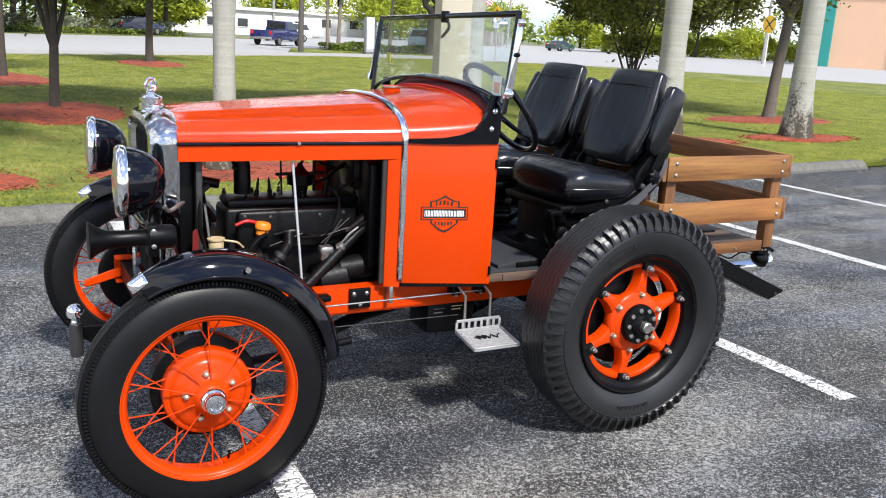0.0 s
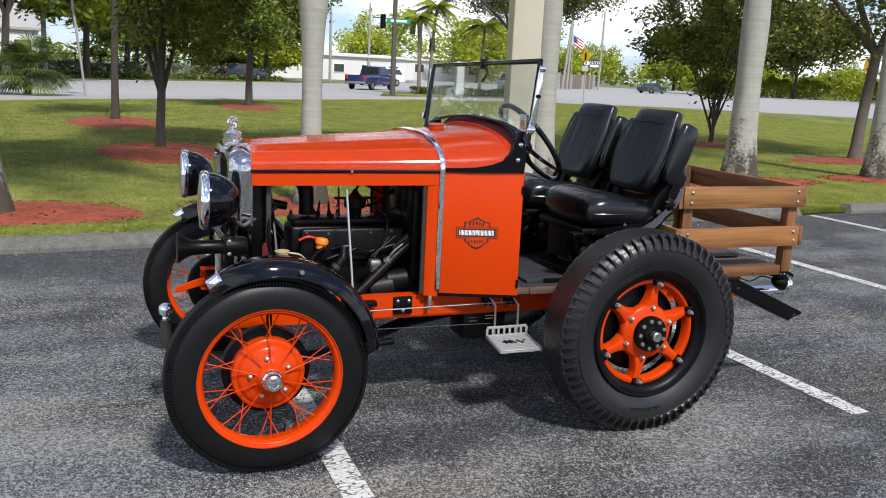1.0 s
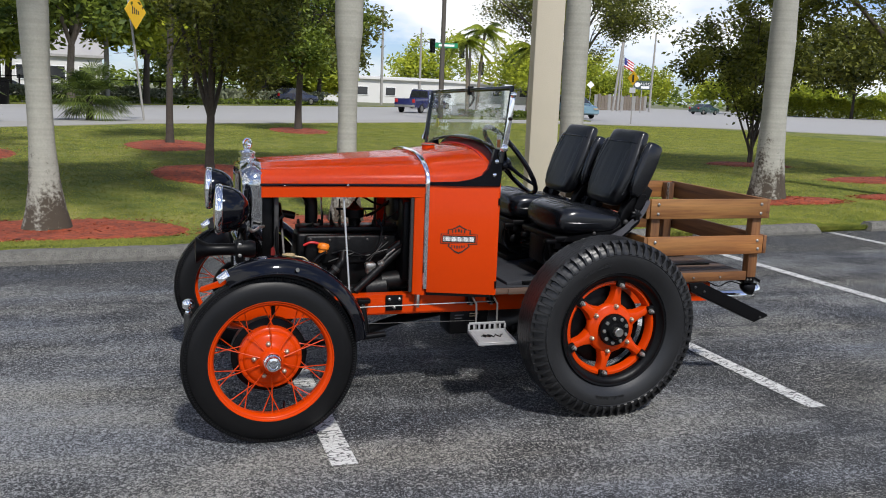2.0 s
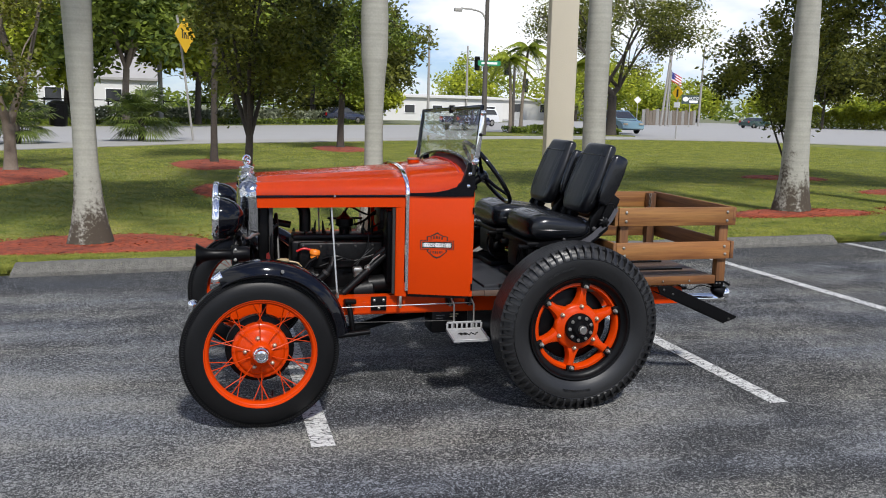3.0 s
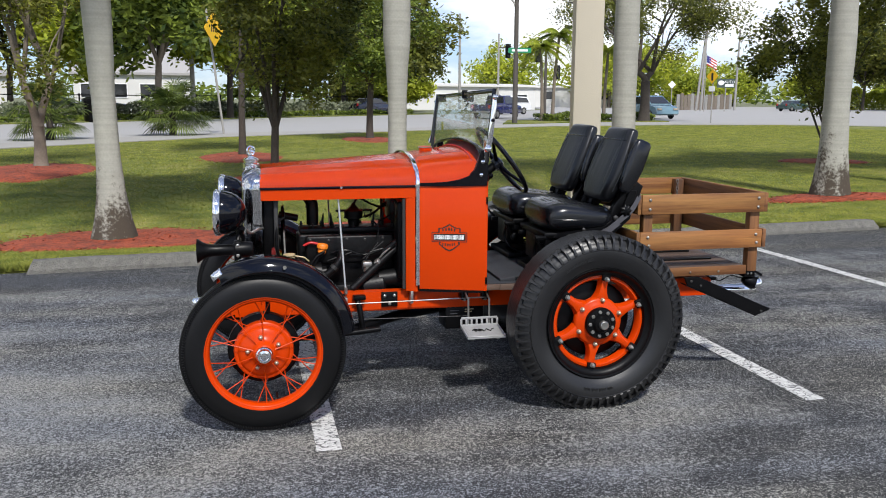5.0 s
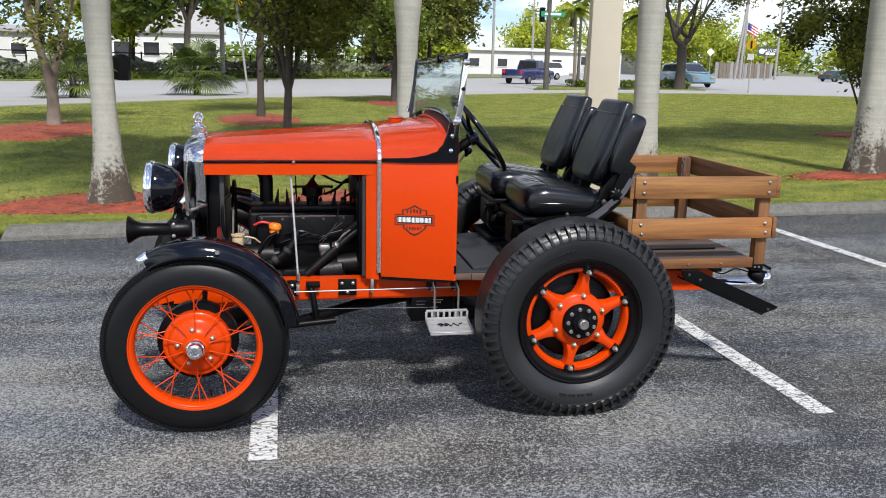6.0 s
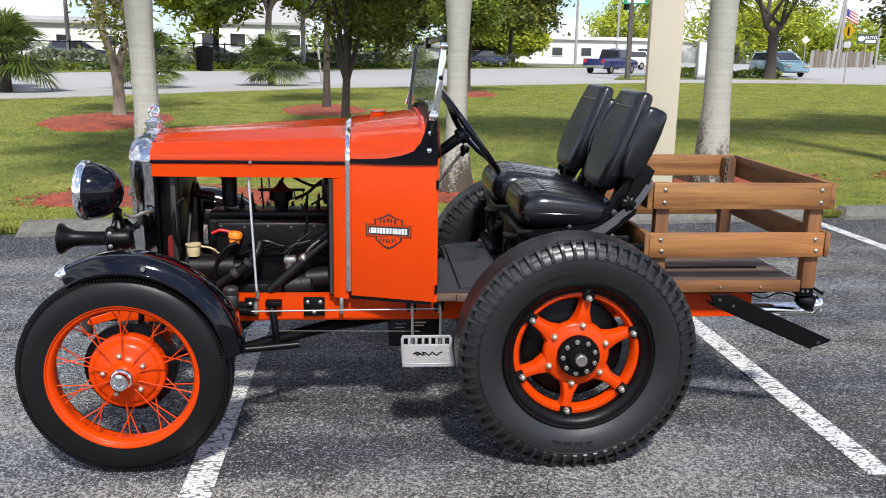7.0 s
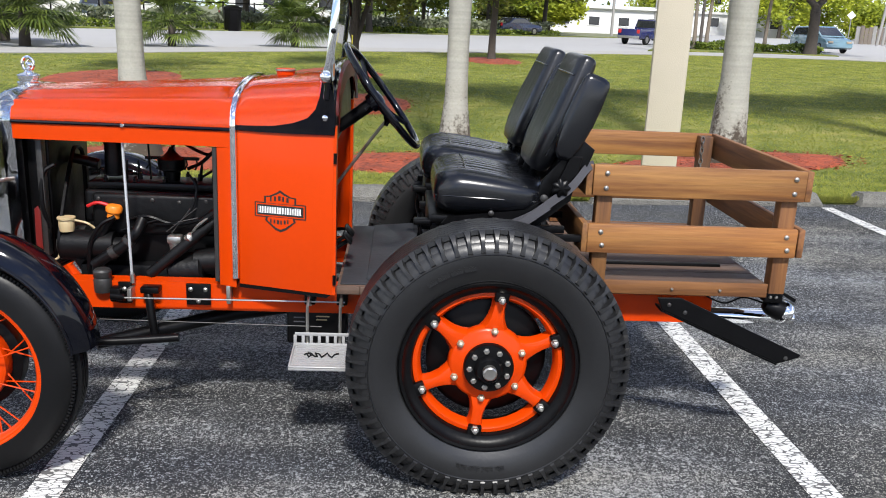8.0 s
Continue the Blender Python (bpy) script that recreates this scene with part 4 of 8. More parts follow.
for y, s in ((0.45, 1), (far(0.45), -1)):
    bm = B()
    prism(bm, [(-0.235, 0.410), (-0.225, 0.430), (-0.10, 0.470), (0.02, 0.495), (0.02, 0.455), (-0.10, 0.438), (-0.22, 0.402)], lambda u, v, k: (u, y + s * 0.02 * k, v), 0.004)
    part("frame_horn", bm, M["orange"], tractor, "orange front frame horn")
# rear axle and driveline
bm = B()
tube(bm, [(RX, 0.12, RZ), (RX, 0.45, RZ), (RX, 0.62, RZ), (RX, 0.70, RZ), (RX, far(0.70), RZ), (RX, far(0.62), RZ), (RX, far(0.45), RZ), (RX, far(0.12), RZ)], [0.05, 0.045, 0.06, 0.13, 0.13, 0.06, 0.045, 0.05], 14)
tube(bm, [(RX, YC, RZ), (1.2, YC, 0.42), (0.85, YC, 0.46)], [0.06, 0.045, 0.07], 12)
part("rear_axle", bm, M["engine"], tractor)
bm = B()
tube(bm, [(1.02, YC, 0.46), (0.80, YC, 0.48), (0.66, YC, 0.52)], [0.10, 0.13, 0.16], 14)
part("gearbox", bm, M["engine"], tractor)
bm = B()
box(bm, (0.90, 0.46, 0.30), (1.10, 0.62, 0.43), 0.012)
part("battery_box", bm, M["satin_black"], tractor)
for k, (x, z) in enumerate(((0.925, 0.395), (0.925, 0.38), (1.0, 0.40), (1.0, 0.388))):
    bm = B()
    box(bm, (x, 0.4575, z), (x + 0.045 - 0.008 * (k % 2), 0.459, z + 0.004))
    part("label_line", bm, M["belt_grey"] if k < 2 else M["cream"], tractor)

# radiator shell, cap
bm = B()


def rad_ring(x, grow, top):
    pts = []
    w, zb = 0.248 + grow, 0.50
    pts.append((x, YC - w + 0.01, zb))
    for k in range(21):
        a = math.pi * k / 20
        cxx, szz = math.cos(a), math.sin(a)
        pts.append((x, YC - w * math.copysign(abs(cxx) ** 0.62, cxx), 1.01 + (top - 1.01) * szz ** 0.75))
    pts.append((x, YC + w - 0.01, zb))
    return pts


outer = [rad_ring(0.020, 0.0, 1.114), rad_ring(-0.01, 0.004, 1.116), rad_ring(-0.045, 0.0, 1.108), rad_ring(-0.066, -0.016, 1.092), rad_ring(-0.070, -0.036, 1.072), rad_ring(-0.062, -0.050, 1.058), rad_ring(-0.045, -0.054, 1.052)]
loft(bm, outer, False, False)
bmesh.ops.solidify(bm, geom=bm.faces[:], thickness=-0.003)
part("radiator_shell", bm, M["chrome"], tractor, "bright chrome radiator shell")
bm = B()
ring_ = rad_ring(-0.040, -0.052, 1.054)
prism(bm, [(p[1], p[2]) for p in ring_], lambda u, v, k: (-0.040 + 0.06 * k, u, v))
part("radiator_core", bm, M["satin_black"], tractor)
for k in range(15):
    bm = B()
    y = YC - 0.19 + 0.38 * k / 14
    box(bm, (-0.046, y - 0.0015, 0.52), (-0.041, y + 0.0015, 1.02))
    part("radiator_fin", bm, M["engine_grey"], tractor)
bm = B()
lathe(bm, [(0.040, 1.100), (0.040, 1.118), (0.033, 1.122), (0.033, 1.130), (0.038, 1.132), (0.038, 1.142), (0.030, 1.147), (0.018, 1.150), (0.010, 1.158), (0.012, 1.163), (0.006, 1.166), (0.001, 1.167)], (-0.022, YC, 0), (0, 0, 1), 28)
rc = part("radiator_cap", bm, M["chrome"], tractor, "stepped chrome radiator cap")
bm = B()
tube(bm, [(-0.022 + 0.017 * math.cos(a), YC + 0.004 * math.cos(a), 1.180 + 0.024 * math.sin(a)) for a in [2 * math.pi * k / 20 for k in range(21)]], 0.0055, 8)
tube(bm, bend([(-0.022, YC, 1.163), (-0.018, YC, 1.178), (-0.026, YC, 1.182), (-0.016, YC, 1.196)]), [0.005, 0.006, 0.008, 0.009, 0.010, 0.010, 0.010, 0.009, 0.009, 0.008, 0.007, 0.006, 0.006, 0.005, 0.004, 0.004, 0.003, 0.003, 0.003][:19], 8)
part("cap_ornament", bm, M["chrome"], rc)


# hood
def arch(x, w, zb, zc, n=28, e=2.35):
    pts = []
    for k in range(n + 1):
        a = math.pi * k / n
        cc, ss = math.cos(a), math.sin(a)
        pts.append((x, YC - w * math.copysign(abs(cc) ** (2 / e), cc), zb + (zc - zb) * ss ** (2 / e)))
    return pts


bm = B()
rings = []
for k in range(13):
    t = k / 12
    x = 0.014 + (0.738 - 0.014) * t
    ring = []
    for i, (px, py, pz) in enumerate(arch(x, YC - side_y(x), 1.022 + 0.014 * t, 1.112 + 0.050 * t, 72)):
        # pressed swages along both flanks and a faint centre crease
        deg = 180 * i / 72
        up = 0.0045 * sum(math.exp(-((deg - q) / 5.0) ** 2) for q in (34, 146)) + 0.0025 * sum(math.exp(-((deg - q) / 4.0) ** 2) for q in (62, 118)) + 0.003 * math.exp(-((deg - 90) / 2.5) ** 2)
        ring.append((px, py - 0.5 * up * math.cos(radians(deg)), pz + up))
    rings.append(ring)
loft(bm, rings, False, False)
bmesh.ops.solidify(bm, geom=bm.faces[:], thickness=0.003)
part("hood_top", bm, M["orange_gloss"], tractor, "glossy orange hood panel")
for s in (1, -1):
    def yy(x, d=0.0):
        return side_y(x) + d if s > 0 else far(side_y(x) + d)
    bm = B()
    prism(bm, [(0.016, 0.960), (0.738, 0.976), (0.738, 1.026), (0.016, 1.012)], lambda u, v, k: (u, yy(u, 0.003 * k), v))
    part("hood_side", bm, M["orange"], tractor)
    bm = B()
    tube(bm, [(0.014, yy(0.014, -0.001), 1.016), (0.39, yy(0.39, -0.001), 1.024), (0.738, yy(0.738, -0.001), 1.031)], 0.0062, 8)
    hb = part("hood_bead", bm, M["black_enamel"], tractor, "black hinge bead along the hood")
    bm = B()
    cyl(bm, (0.39, yy(0.39, -0.002), 1.025), (0.39, yy(0.39, -0.012), 1.025), 0.006, n=10)
    part("hood_button", bm, M["chrome"], hb)
    # cowl front pillar strip with its trims
    bm = B()
    prism(bm, [(0.692, 0.52), (0.748, 0.515), (0.748, 1.02), (0.735, 1.02), (0.735, 0.974), (0.692, 0.972)], lambda u, v, k: (u, yy(u, 0.02 * k), v), 0.002)
    part("cowl_pillar", bm, M["orange"], tractor)
    bm = B()
    prism(bm, [(0.676, 0.53), (0.691, 0.53), (0.691, 0.972), (0.676, 0.972)], lambda u, v, k: (u, yy(u, 0.003 + 0.012 * k), v), 0.002)
    part("pillar_trim", bm, M["engine_grey"], tractor, "dull grey worn trim strip")
    # cowl side
    bm = B()
    prism(bm, [(0.757, 0.530), (1.062, 0.524), (1.066, 1.036), (0.757, 1.036)], lambda u, v, k: (u, yy(u, 0.004 + 0.010 * k), v), 0.003, 2)
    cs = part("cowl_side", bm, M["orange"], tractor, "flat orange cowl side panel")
    bm = B()
    prism(bm, [(0.757, 0.517), (1.045, 0.512), (1.06, 0.524), (0.757, 0.530)], lambda u, v, k: (u, yy(u, 0.008 + 0.010 * k), v))
    part("cowl_edge", bm, M["satin_black"], tractor)
    for z in (0.965, 0.575):
        bm = B()
        cyl(bm, (1.070, yy(1.068, 0.004), z - 0.016), (1.070, yy(1.068, 0.004), z + 0.016), 0.0052, n=8)
        part("hinge", bm, M["satin_black"], cs)
    # rear return of the cowl
    bm = B()
    prism(bm, [(0.0, 0.524), (0.045, 0.524), (0.045, 1.06), (0.0, 1.06)], lambda u, v, k: (1.062 + 0.012 * k, yy(1.066, 0.006 + u), v))
    part("door_post", bm, M["orange"], tractor)
    # black swept band
    bm = B()
    poly = [(0.757, 1.031), (0.85, 1.031), (0.95, 1.033), (1.068, 1.036), (1.073, 1.09), (1.066, 1.15), (1.060, 1.205), (1.030, 1.205), (1.024, 1.15), (1.010, 1.110), (0.985, 1.082), (0.94, 1.064), (0.88, 1.053), (0.80, 1.048), (0.757, 1.047)]
    prism(bm, poly, lambda u, v, k: (u, yy(u, -0.004 + (0.016 if v < 1.1 else 0.02) * k - 0.12 * max(0, v - 1.09)), v), 0.002)
    bd = part("cowl_band", bm, M["black_enamel"], tractor, "black sweep from cowl to windscreen post")
    for x, z in ((1.040, 1.088), (1.044, 1.150)):
        bm = B()
        lathe(bm, [(0.010, 0), (0.010, 0.003), (0.006, 0.006), (0.0006, 0.007)], (x, yy(x, -0.004 - 0.12 * max(0, z - 1.09)), z), (0, -s, 0), 12)
        part("band_bolt", bm, M["chrome"], bd)

# chrome strap over the hood seam, down both sides
bm = B()
a = arch(0.747, YC - side_y(0.747) + 0.004, 1.036, 1.171, 40)
b = [(0.747, side_y(0.747) - 0.004, 0.55)] + a + [(0.747, far(side_y(0.747)) + 0.004, 0.55)]
rings = []
for dx, o in ((-0.011, 0.0), (-0.008, 0.005), (0.0, 0.007), (0.008, 0.005), (0.011, 0.0)):
    rings.append([(0.747 + dx, YC + (p[1] - YC) * (1 + o / 0.38), p[2] + (o if p[2] > 1.05 else 0)) for p in b])
loft(bm, rings, False, False)
part("hood_strap", bm, M["chrome"], tractor, "chrome strap over the hood seam")

# cowl top
bm = B()
rings = []
for k in range(11):
    t = k / 10
    x = 0.752 + 0.298 * t
    w = YC - side_y(x) - 0.004
    rings.append(arch(x, w, 1.036 + 0.034 * t ** 3, 1.166 + 0.038 * t, 28, 2.35 + 0.1 * t))
loft(bm, rings, False, False)
bmesh.ops.solidify(bm, geom=bm.faces[:], thickness=0.003)
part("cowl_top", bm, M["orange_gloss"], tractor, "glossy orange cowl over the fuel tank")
bm = B()
tube(bm, [(p[0] + 0.002, p[1], p[2] + 0.002) for p in arch(1.012, YC - side_y(1.012) - 0.03, 1.075, 1.201, 28, 2.4)], 0.004, 6)
part("cowl_seam", bm, M["red"], tractor)
# raised dash lip below the glass
bm = B()
rings = []
for x, dz in ((1.026, -0.006), (1.040, 0.012), (1.052, 0.026), (1.066, 0.030), (1.078, 0.020), (1.082, -0.03)):
    rings.append(arch(x, YC - 0.335, 1.07 + dz, 1.206 + dz, 28, 2.3))
loft(bm, rings, False, False)
bmesh.ops.solidify(bm, geom=bm.faces[:], thickness=0.003)
part("dash_lip", bm, M["dark_red"], tractor, "dark maroon dash lip")
bm = B()
tube(bm, arch(1.060, YC - 0.33, 1.098, 1.236, 36, 2.3), 0.010, 8)
part("dash_bead", bm, M["black_enamel"], tractor)
# fuel cap
bm = B()
lathe(bm, [(0.030, 1.165), (0.032, 1.190), (0.034, 1.191), (0.034, 1.197), (0.030, 1.200), (0.001, 1.201)], (0.86, YC, 0), (0, 0, 1), 28)
part("fuel_cap", bm, M["orange"], tractor)
bm = B()
lathe(bm, [(0.0345, 1.1915), (0.036, 1.193), (0.036, 1.197), (0.0345, 1.1985)], (0.86, YC, 0), (0, 0, 1), 28, caps=False)
part("fuel_cap_ring", bm, M["steel"], tractor)

# firewall and inside of the cowl
bm = B()
prism(bm, [(p[1], p[2]) for p in [(0, side_y(0.74) + 0.02, 0.52)] + arch(0.74, YC - side_y(0.74) - 0.02, 1.03, 1.150, 16) + [(0, far(side_y(0.74)) - 0.02, 0.52)]], lambda u, v, k: (0.735 + 0.012 * k, u, v))
part("firewall", bm, M["satin_black"], tractor)
bm = B()
prism(bm, [(p[1], p[2]) for p in arch(1.0, YC - 0.38, 1.0, 1.19, 16)], lambda u, v, k: (1.055 + 0.01 * k, u, v))
part("dash_panel", bm, M["satin_black"], tractor)

# windscreen
ws = new("windscreen")
ws.parent = tractor
ws["label"] = "upright windscreen in a thin black frame with chrome posts"
W0, W1 = 0.258, 1.320
TOPX, TOPZ, BX = 1.080, 1.480, 1.052


def ws_x(z):
    return BX + (TOPX - BX) * (z - 1.20) / (TOPZ - 1.20)


def skew(ob):
    """The screen stands a little askew: its far end forward and lower."""
    for v in ob.data.vertices:
        k = (v.co.y - W0) / (W1 - W0)
        v.co.x -= 0.036 * k
        v.co.z -= 0.028 * k * (v.co.z - 1.0) / 0.48
    return ob



low = [(p[1], p[2] + 0.012) for p in arch(1.06, (W1 - W0) / 2 - 0.01, 1.135, 1.228, 24, 2.1)]
bm = B()
prism(bm, low + [(W1 - 0.01, TOPZ), (W0 + 0.01, TOPZ)], lambda u, v, k: (ws_x(v) - 0.002 + 0.004 * k, u, v))
g = part("glass_pane", bm, M["glass"], ws, "clear flat glass")
g.visible_shadow = False
skew(g)
bm = B()
tube(bm, [(ws_x(v), u, v) for u, v in low], 0.008, 8)
skew(part("lower_frame", bm, M["black_enamel"], ws))
bm = B()
box(bm, (TOPX - 0.009, W0 - 0.004, TOPZ - 0.010), (TOPX + 0.009, W1 + 0.004, TOPZ + 0.010), 0.004)
skew(part("top_frame", bm, M["black_enamel"], ws))
for y in (W0, W1):
    bm = B()
    tube(bm, [(ws_x(1.15), y, 1.15), (ws_x(1.48), y, 1.485)], 0.010, 8)
    skew(part("side_frame", bm, M["black_enamel"], ws))
    o = -0.020 if y < YC else 0.020
    bm = B()
    prism(bm, [(1.030, 1.200), (1.060, 1.200), (1.068, 1.25), (1.084, 1.40), (1.088, 1.46), (1.070, 1.462), (1.062, 1.40), (1.046, 1.26)], lambda u, v, k: (u, y + o + (0.008 if o < 0 else -0.008) * k, v), 0.0025, 2)
    p_ = skew(part("windscreen_post", bm, M["chrome"], ws, "chrome windscreen arm"))
    for x, z, r in ((1.046, 1.215, 0.017), (1.078, 1.450, 0.013), (1.068, 1.345, 0.008)):
        bm = B()
        s_ = -1 if o < 0 else 1
        lathe(bm, [(r, 0), (r, 0.008), (r * 0.8, 0.014), (r * 0.4, 0.018), (0.001, 0.019)], (x, y + o, z), (0, s_, 0), 16)
        skew(part("wing_nut" if r > 0.01 else "post_screw", bm, M["chrome"] if r > 0.01 else M["satin_black"], p_))
bm = B()
box(bm, (1.066, YC - 0.03, 1.455), (1.096, YC - 0.012, 1.50), 0.004)
tube(bm, bend([(1.08, YC - 0.02, 1.48), (1.10, YC - 0.02, 1.44), (1.10, YC + 0.03, 1.40)]), 0.006, 8)
skew(part("wiper_motor", bm, M["satin_black"], ws))
bm = B()
box(bm, (ws_x(1.24) + 0.004, 0.31, 1.20), (ws_x(1.24) + 0.006, 0.365, 1.27))
stk = part("sticker", bm, M["white_decal"], ws, "small orange and white sticker")
bm = B()
box(bm, (ws_x(1.24) + 0.0033, 0.318, 1.212), (ws_x(1.24) + 0.0067, 0.357, 1.248))
part("sticker_print", bm, M["cap_orange"], stk)
bm = B()
box(bm, (ws_x(1.24) + 0.0035, W1 - 0.07, 1.26), (ws_x(1.24) + 0.0055, W1 - 0.03, 1.31))
part("sticker", bm, mat("yellow_sticker", (0.7, 0.6, 0.03), 0.5), ws, "small yellow sticker")

# steering
SC = Vector((1.205, 0.545, 1.140))
ax_s = Vector((0.80, -0.02, 0.60)).normalized()
bm = B()
u, v, _w = frame_of(ax_s)
tube(bm, [SC + (u * math.cos(a) + v * math.sin(a)) * 0.195 for a in [2 * math.pi * k / 48 for k in range(49)]], 0.0115, 10)
sw = part("steering_wheel", bm, M["black_enamel"], tractor, "black four-spoke steering wheel")
bm = B()
for k in range(4):
    a = math.pi / 4 + k * math.pi / 2
    d = u * math.cos(a) + v * math.sin(a)
    tube(bm, [SC - ax_s * 0.025 + d * 0.02, SC - ax_s * 0.018 + d * 0.10, SC + d * 0.19], [0.011, 0.009, 0.007], 8)
lathe(bm, [(0.030, -0.05), (0.034, -0.03), (0.032, -0.012), (0.020, -0.004), (0.001, -0.002)], SC, ax_s, 20)
part("wheel_spider", bm, M["black_enamel"], sw)
bm = B()
tube(bm, [SC - ax_s * 0.03, SC - ax_s * 0.20, SC - ax_s * 0.75], [0.022, 0.019, 0.019], 12)
part("steering_column", bm, M["satin_black"], tractor)
for s in (1, -1):
    bm = B()
    tube(bm, [SC - ax_s * 0.05, SC - ax_s * 0.05 + u * (0.13 * s) - ax_s * 0.01], 0.004, 6)
    part("control_lever", bm, M["satin_black"], tractor)
bm = B()
tube(bm, bend([(1.22, YC + 0.05, 1.035), (1.12, YC + 0.06, 0.90), (1.00, YC + 0.04, 0.72), (0.98, YC, 0.54)]), 0.006, 8)
gl = part("gear_lever", bm, M["steel"], tractor)
bm = B()
lathe(bm, [(0.001, 0.022), (0.014, 0.018), (0.021, 0.006), (0.019, -0.006), (0.010, -0.016), (0.007, -0.03)], (1.222, YC + 0.05, 1.035), (0.4, 0, 1), 18)
part("lever_knob", bm, M["black_enamel"], gl, "round black knob")

# ---- stake bed ----
bed = new("stake_bed")
bed.parent = tractor
bed["label"] = "varnished pine stake bed with open slatted sides"


def board(lo, hi, material, name="board", parent=None, bev=0.004):
    c = [(a + b) / 2 for a, b in zip(lo, hi)]
    bm = B()
    box(bm, [a - q for a, q in zip(lo, c)], [b - q for b, q in zip(hi, c)], bev)
    ob = part(name, bm, material, parent or bed)
    ob.location = c
    return ob


def screw(p, way, r=0.0085, parent=None):
    bm = B()
    lathe(bm, [(r, -0.001), (r, 0.002), (r * 0.7, 0.005), (r * 0.2, 0.006), (0.0005, 0.006)], p, way, 10)
    part("carriage_bolt", bm, M["steel"], parent or bed)


Y0, Y1 = 0.325, far(0.325)
for z0, z1 in ((0.875, 0.974), (0.690, 0.785)):
    for y, s in ((Y0, 1), (Y1, -1)):
        dx = 0.0 if z0 > 0.8 else -0.004
        board((1.874 + dx, min(y, y + s * 0.022), z0), (2.556 + dx, max(y, y + s * 0.022), z1), M["bed_wood"], "side_board")
        for x in (1.918, 2.522):
            for zz in (z0 + 0.026, z1 - 0.026):
                screw((x + dx + 0.004 * math.sin(zz * 90), y, zz), (0, -s, 0))
    board((1.852, Y0 + 0.004, z0), (1.873, Y1 - 0.004, z1), M["bed_wood_y"], "end_board")
    board((2.557, Y0 + 0.004, z0), (2.578, Y1 - 0.004, z1), M["bed_wood_y"], "end_board")
for x0, x1 in ((1.895, 1.945), (2.492, 2.546)):
    for y, s in ((Y0, 1), (Y1, -1)):
        a, b = y + s * 0.0225, y + s * 0.070
        board((x0, min(a, b), 0.560 if x0 > 2 else 0.592), (x1, max(a, b), 0.968), M["bed_wood_z"], "post")
# chain on the far rear post
bm = B()
for k in range(9):
    z = 0.955 - 0.022 * k
    m = Matrix.Translation((2.50, Y1 - 0.075, z)) @ Matrix.Rotation(math.pi / 2 * (k % 2), 4, "Z")
    tube(bm, [m @ Vector((0.007 * math.cos(a), 0, 0.014 * math.sin(a))) for a in [2 * math.pi * j / 10 for j in range(11)]], 0.0022, 5)
part("chain", bm, M["steel"], bed)
# deck planks
ny = 7
for k in range(ny):
    a = 0.362 + (far(0.362) - 0.362) * k / ny
    b = 0.362 + (far(0.362) - 0.362) * (k + 1) / ny
    board((1.885, a + 0.0015, 0.566), (2.488, b - 0.0015, 0.590), M["floor_wood"], "deck_plank", None, 0.002)
for y, s in ((0.352, 1), (far(0.352), -1)):
    board((1.93, min(y, y + s * 0.009), 0.546), (2.490, max(y, y + s * 0.009), 0.5925), M["bed_wood"], "deck_fascia", None, 0.002)
    for x in (2.17, 2.33):
        screw((x, y, 0.566), (0, -s, 0), 0.006)
for y in (0.56, 0.80, 1.04):
    bm = B()
    box(bm, (1.93, y - 0.012, 0.5905), (2.40, y + 0.012, 0.600), 0.002)
    part("skid_strip", bm, M["satin_black"], bed, "black metal skid strip")

# ---- floor of the driving place ----
for k in range(6):
    a = 0.362 + (far(0.362) - 0.362) * k / 6
    b = 0.362 + (far(0.362) - 0.362) * (k + 1) / 6
    board((1.075, a + 0.002, 0.518), (1.875, b - 0.002, 0.540), M["floor_wood"], "floor_board", tractor, 0.002)
bm = B()
box(bm, (1.085, 0.385, 0.5402), (1.86, far(0.385), 0.546), 0.002)
part("floor_mat", bm, M["mat_rubber"], tractor, "dark rubber floor covering")
bm = B()
box(bm, (1.25, 0.41, 0.5462), (1.87, far(0.41), 0.566), 0.003)
part("floor_panel", bm, M["satin_black"], tractor, "raised black floor panel")
bm = B()
m = Matrix.Translation((1.30, YC, 0.560)) @ Matrix.Rotation(radians(-5), 4, "Y")
box(bm, (-0.13, -0.36, -0.012), (0.50, 0.36, 0.012), 0.004, 2, m)
part("floor_riser", bm, M["mat_rubber"], tractor)
bm = B()
box(bm, (1.075, 0.352, 0.518), (1.15, 0.361, 0.545), 0.002)
box(bm, (1.152, 0.352, 0.516), (1.35, 0.361, 0.545), 0.002)
part("floor_edging", bm, M["floor_wood"], tractor)
for y in (0.50, 0.60):
    bm = B()
    tube(bm, [(1.02, y, 0.60), (1.10, y, 0.66)], 0.007, 8)
    box(bm, (-0.022, -0.028, -0.005), (0.022, 0.028, 0.005), 0.004, 2, Matrix.Translation((1.10, y, 0.67)) @ Matrix.Rotation(radians(50), 4, "Y"))
    part("pedal", bm, M["satin_black"], tractor)


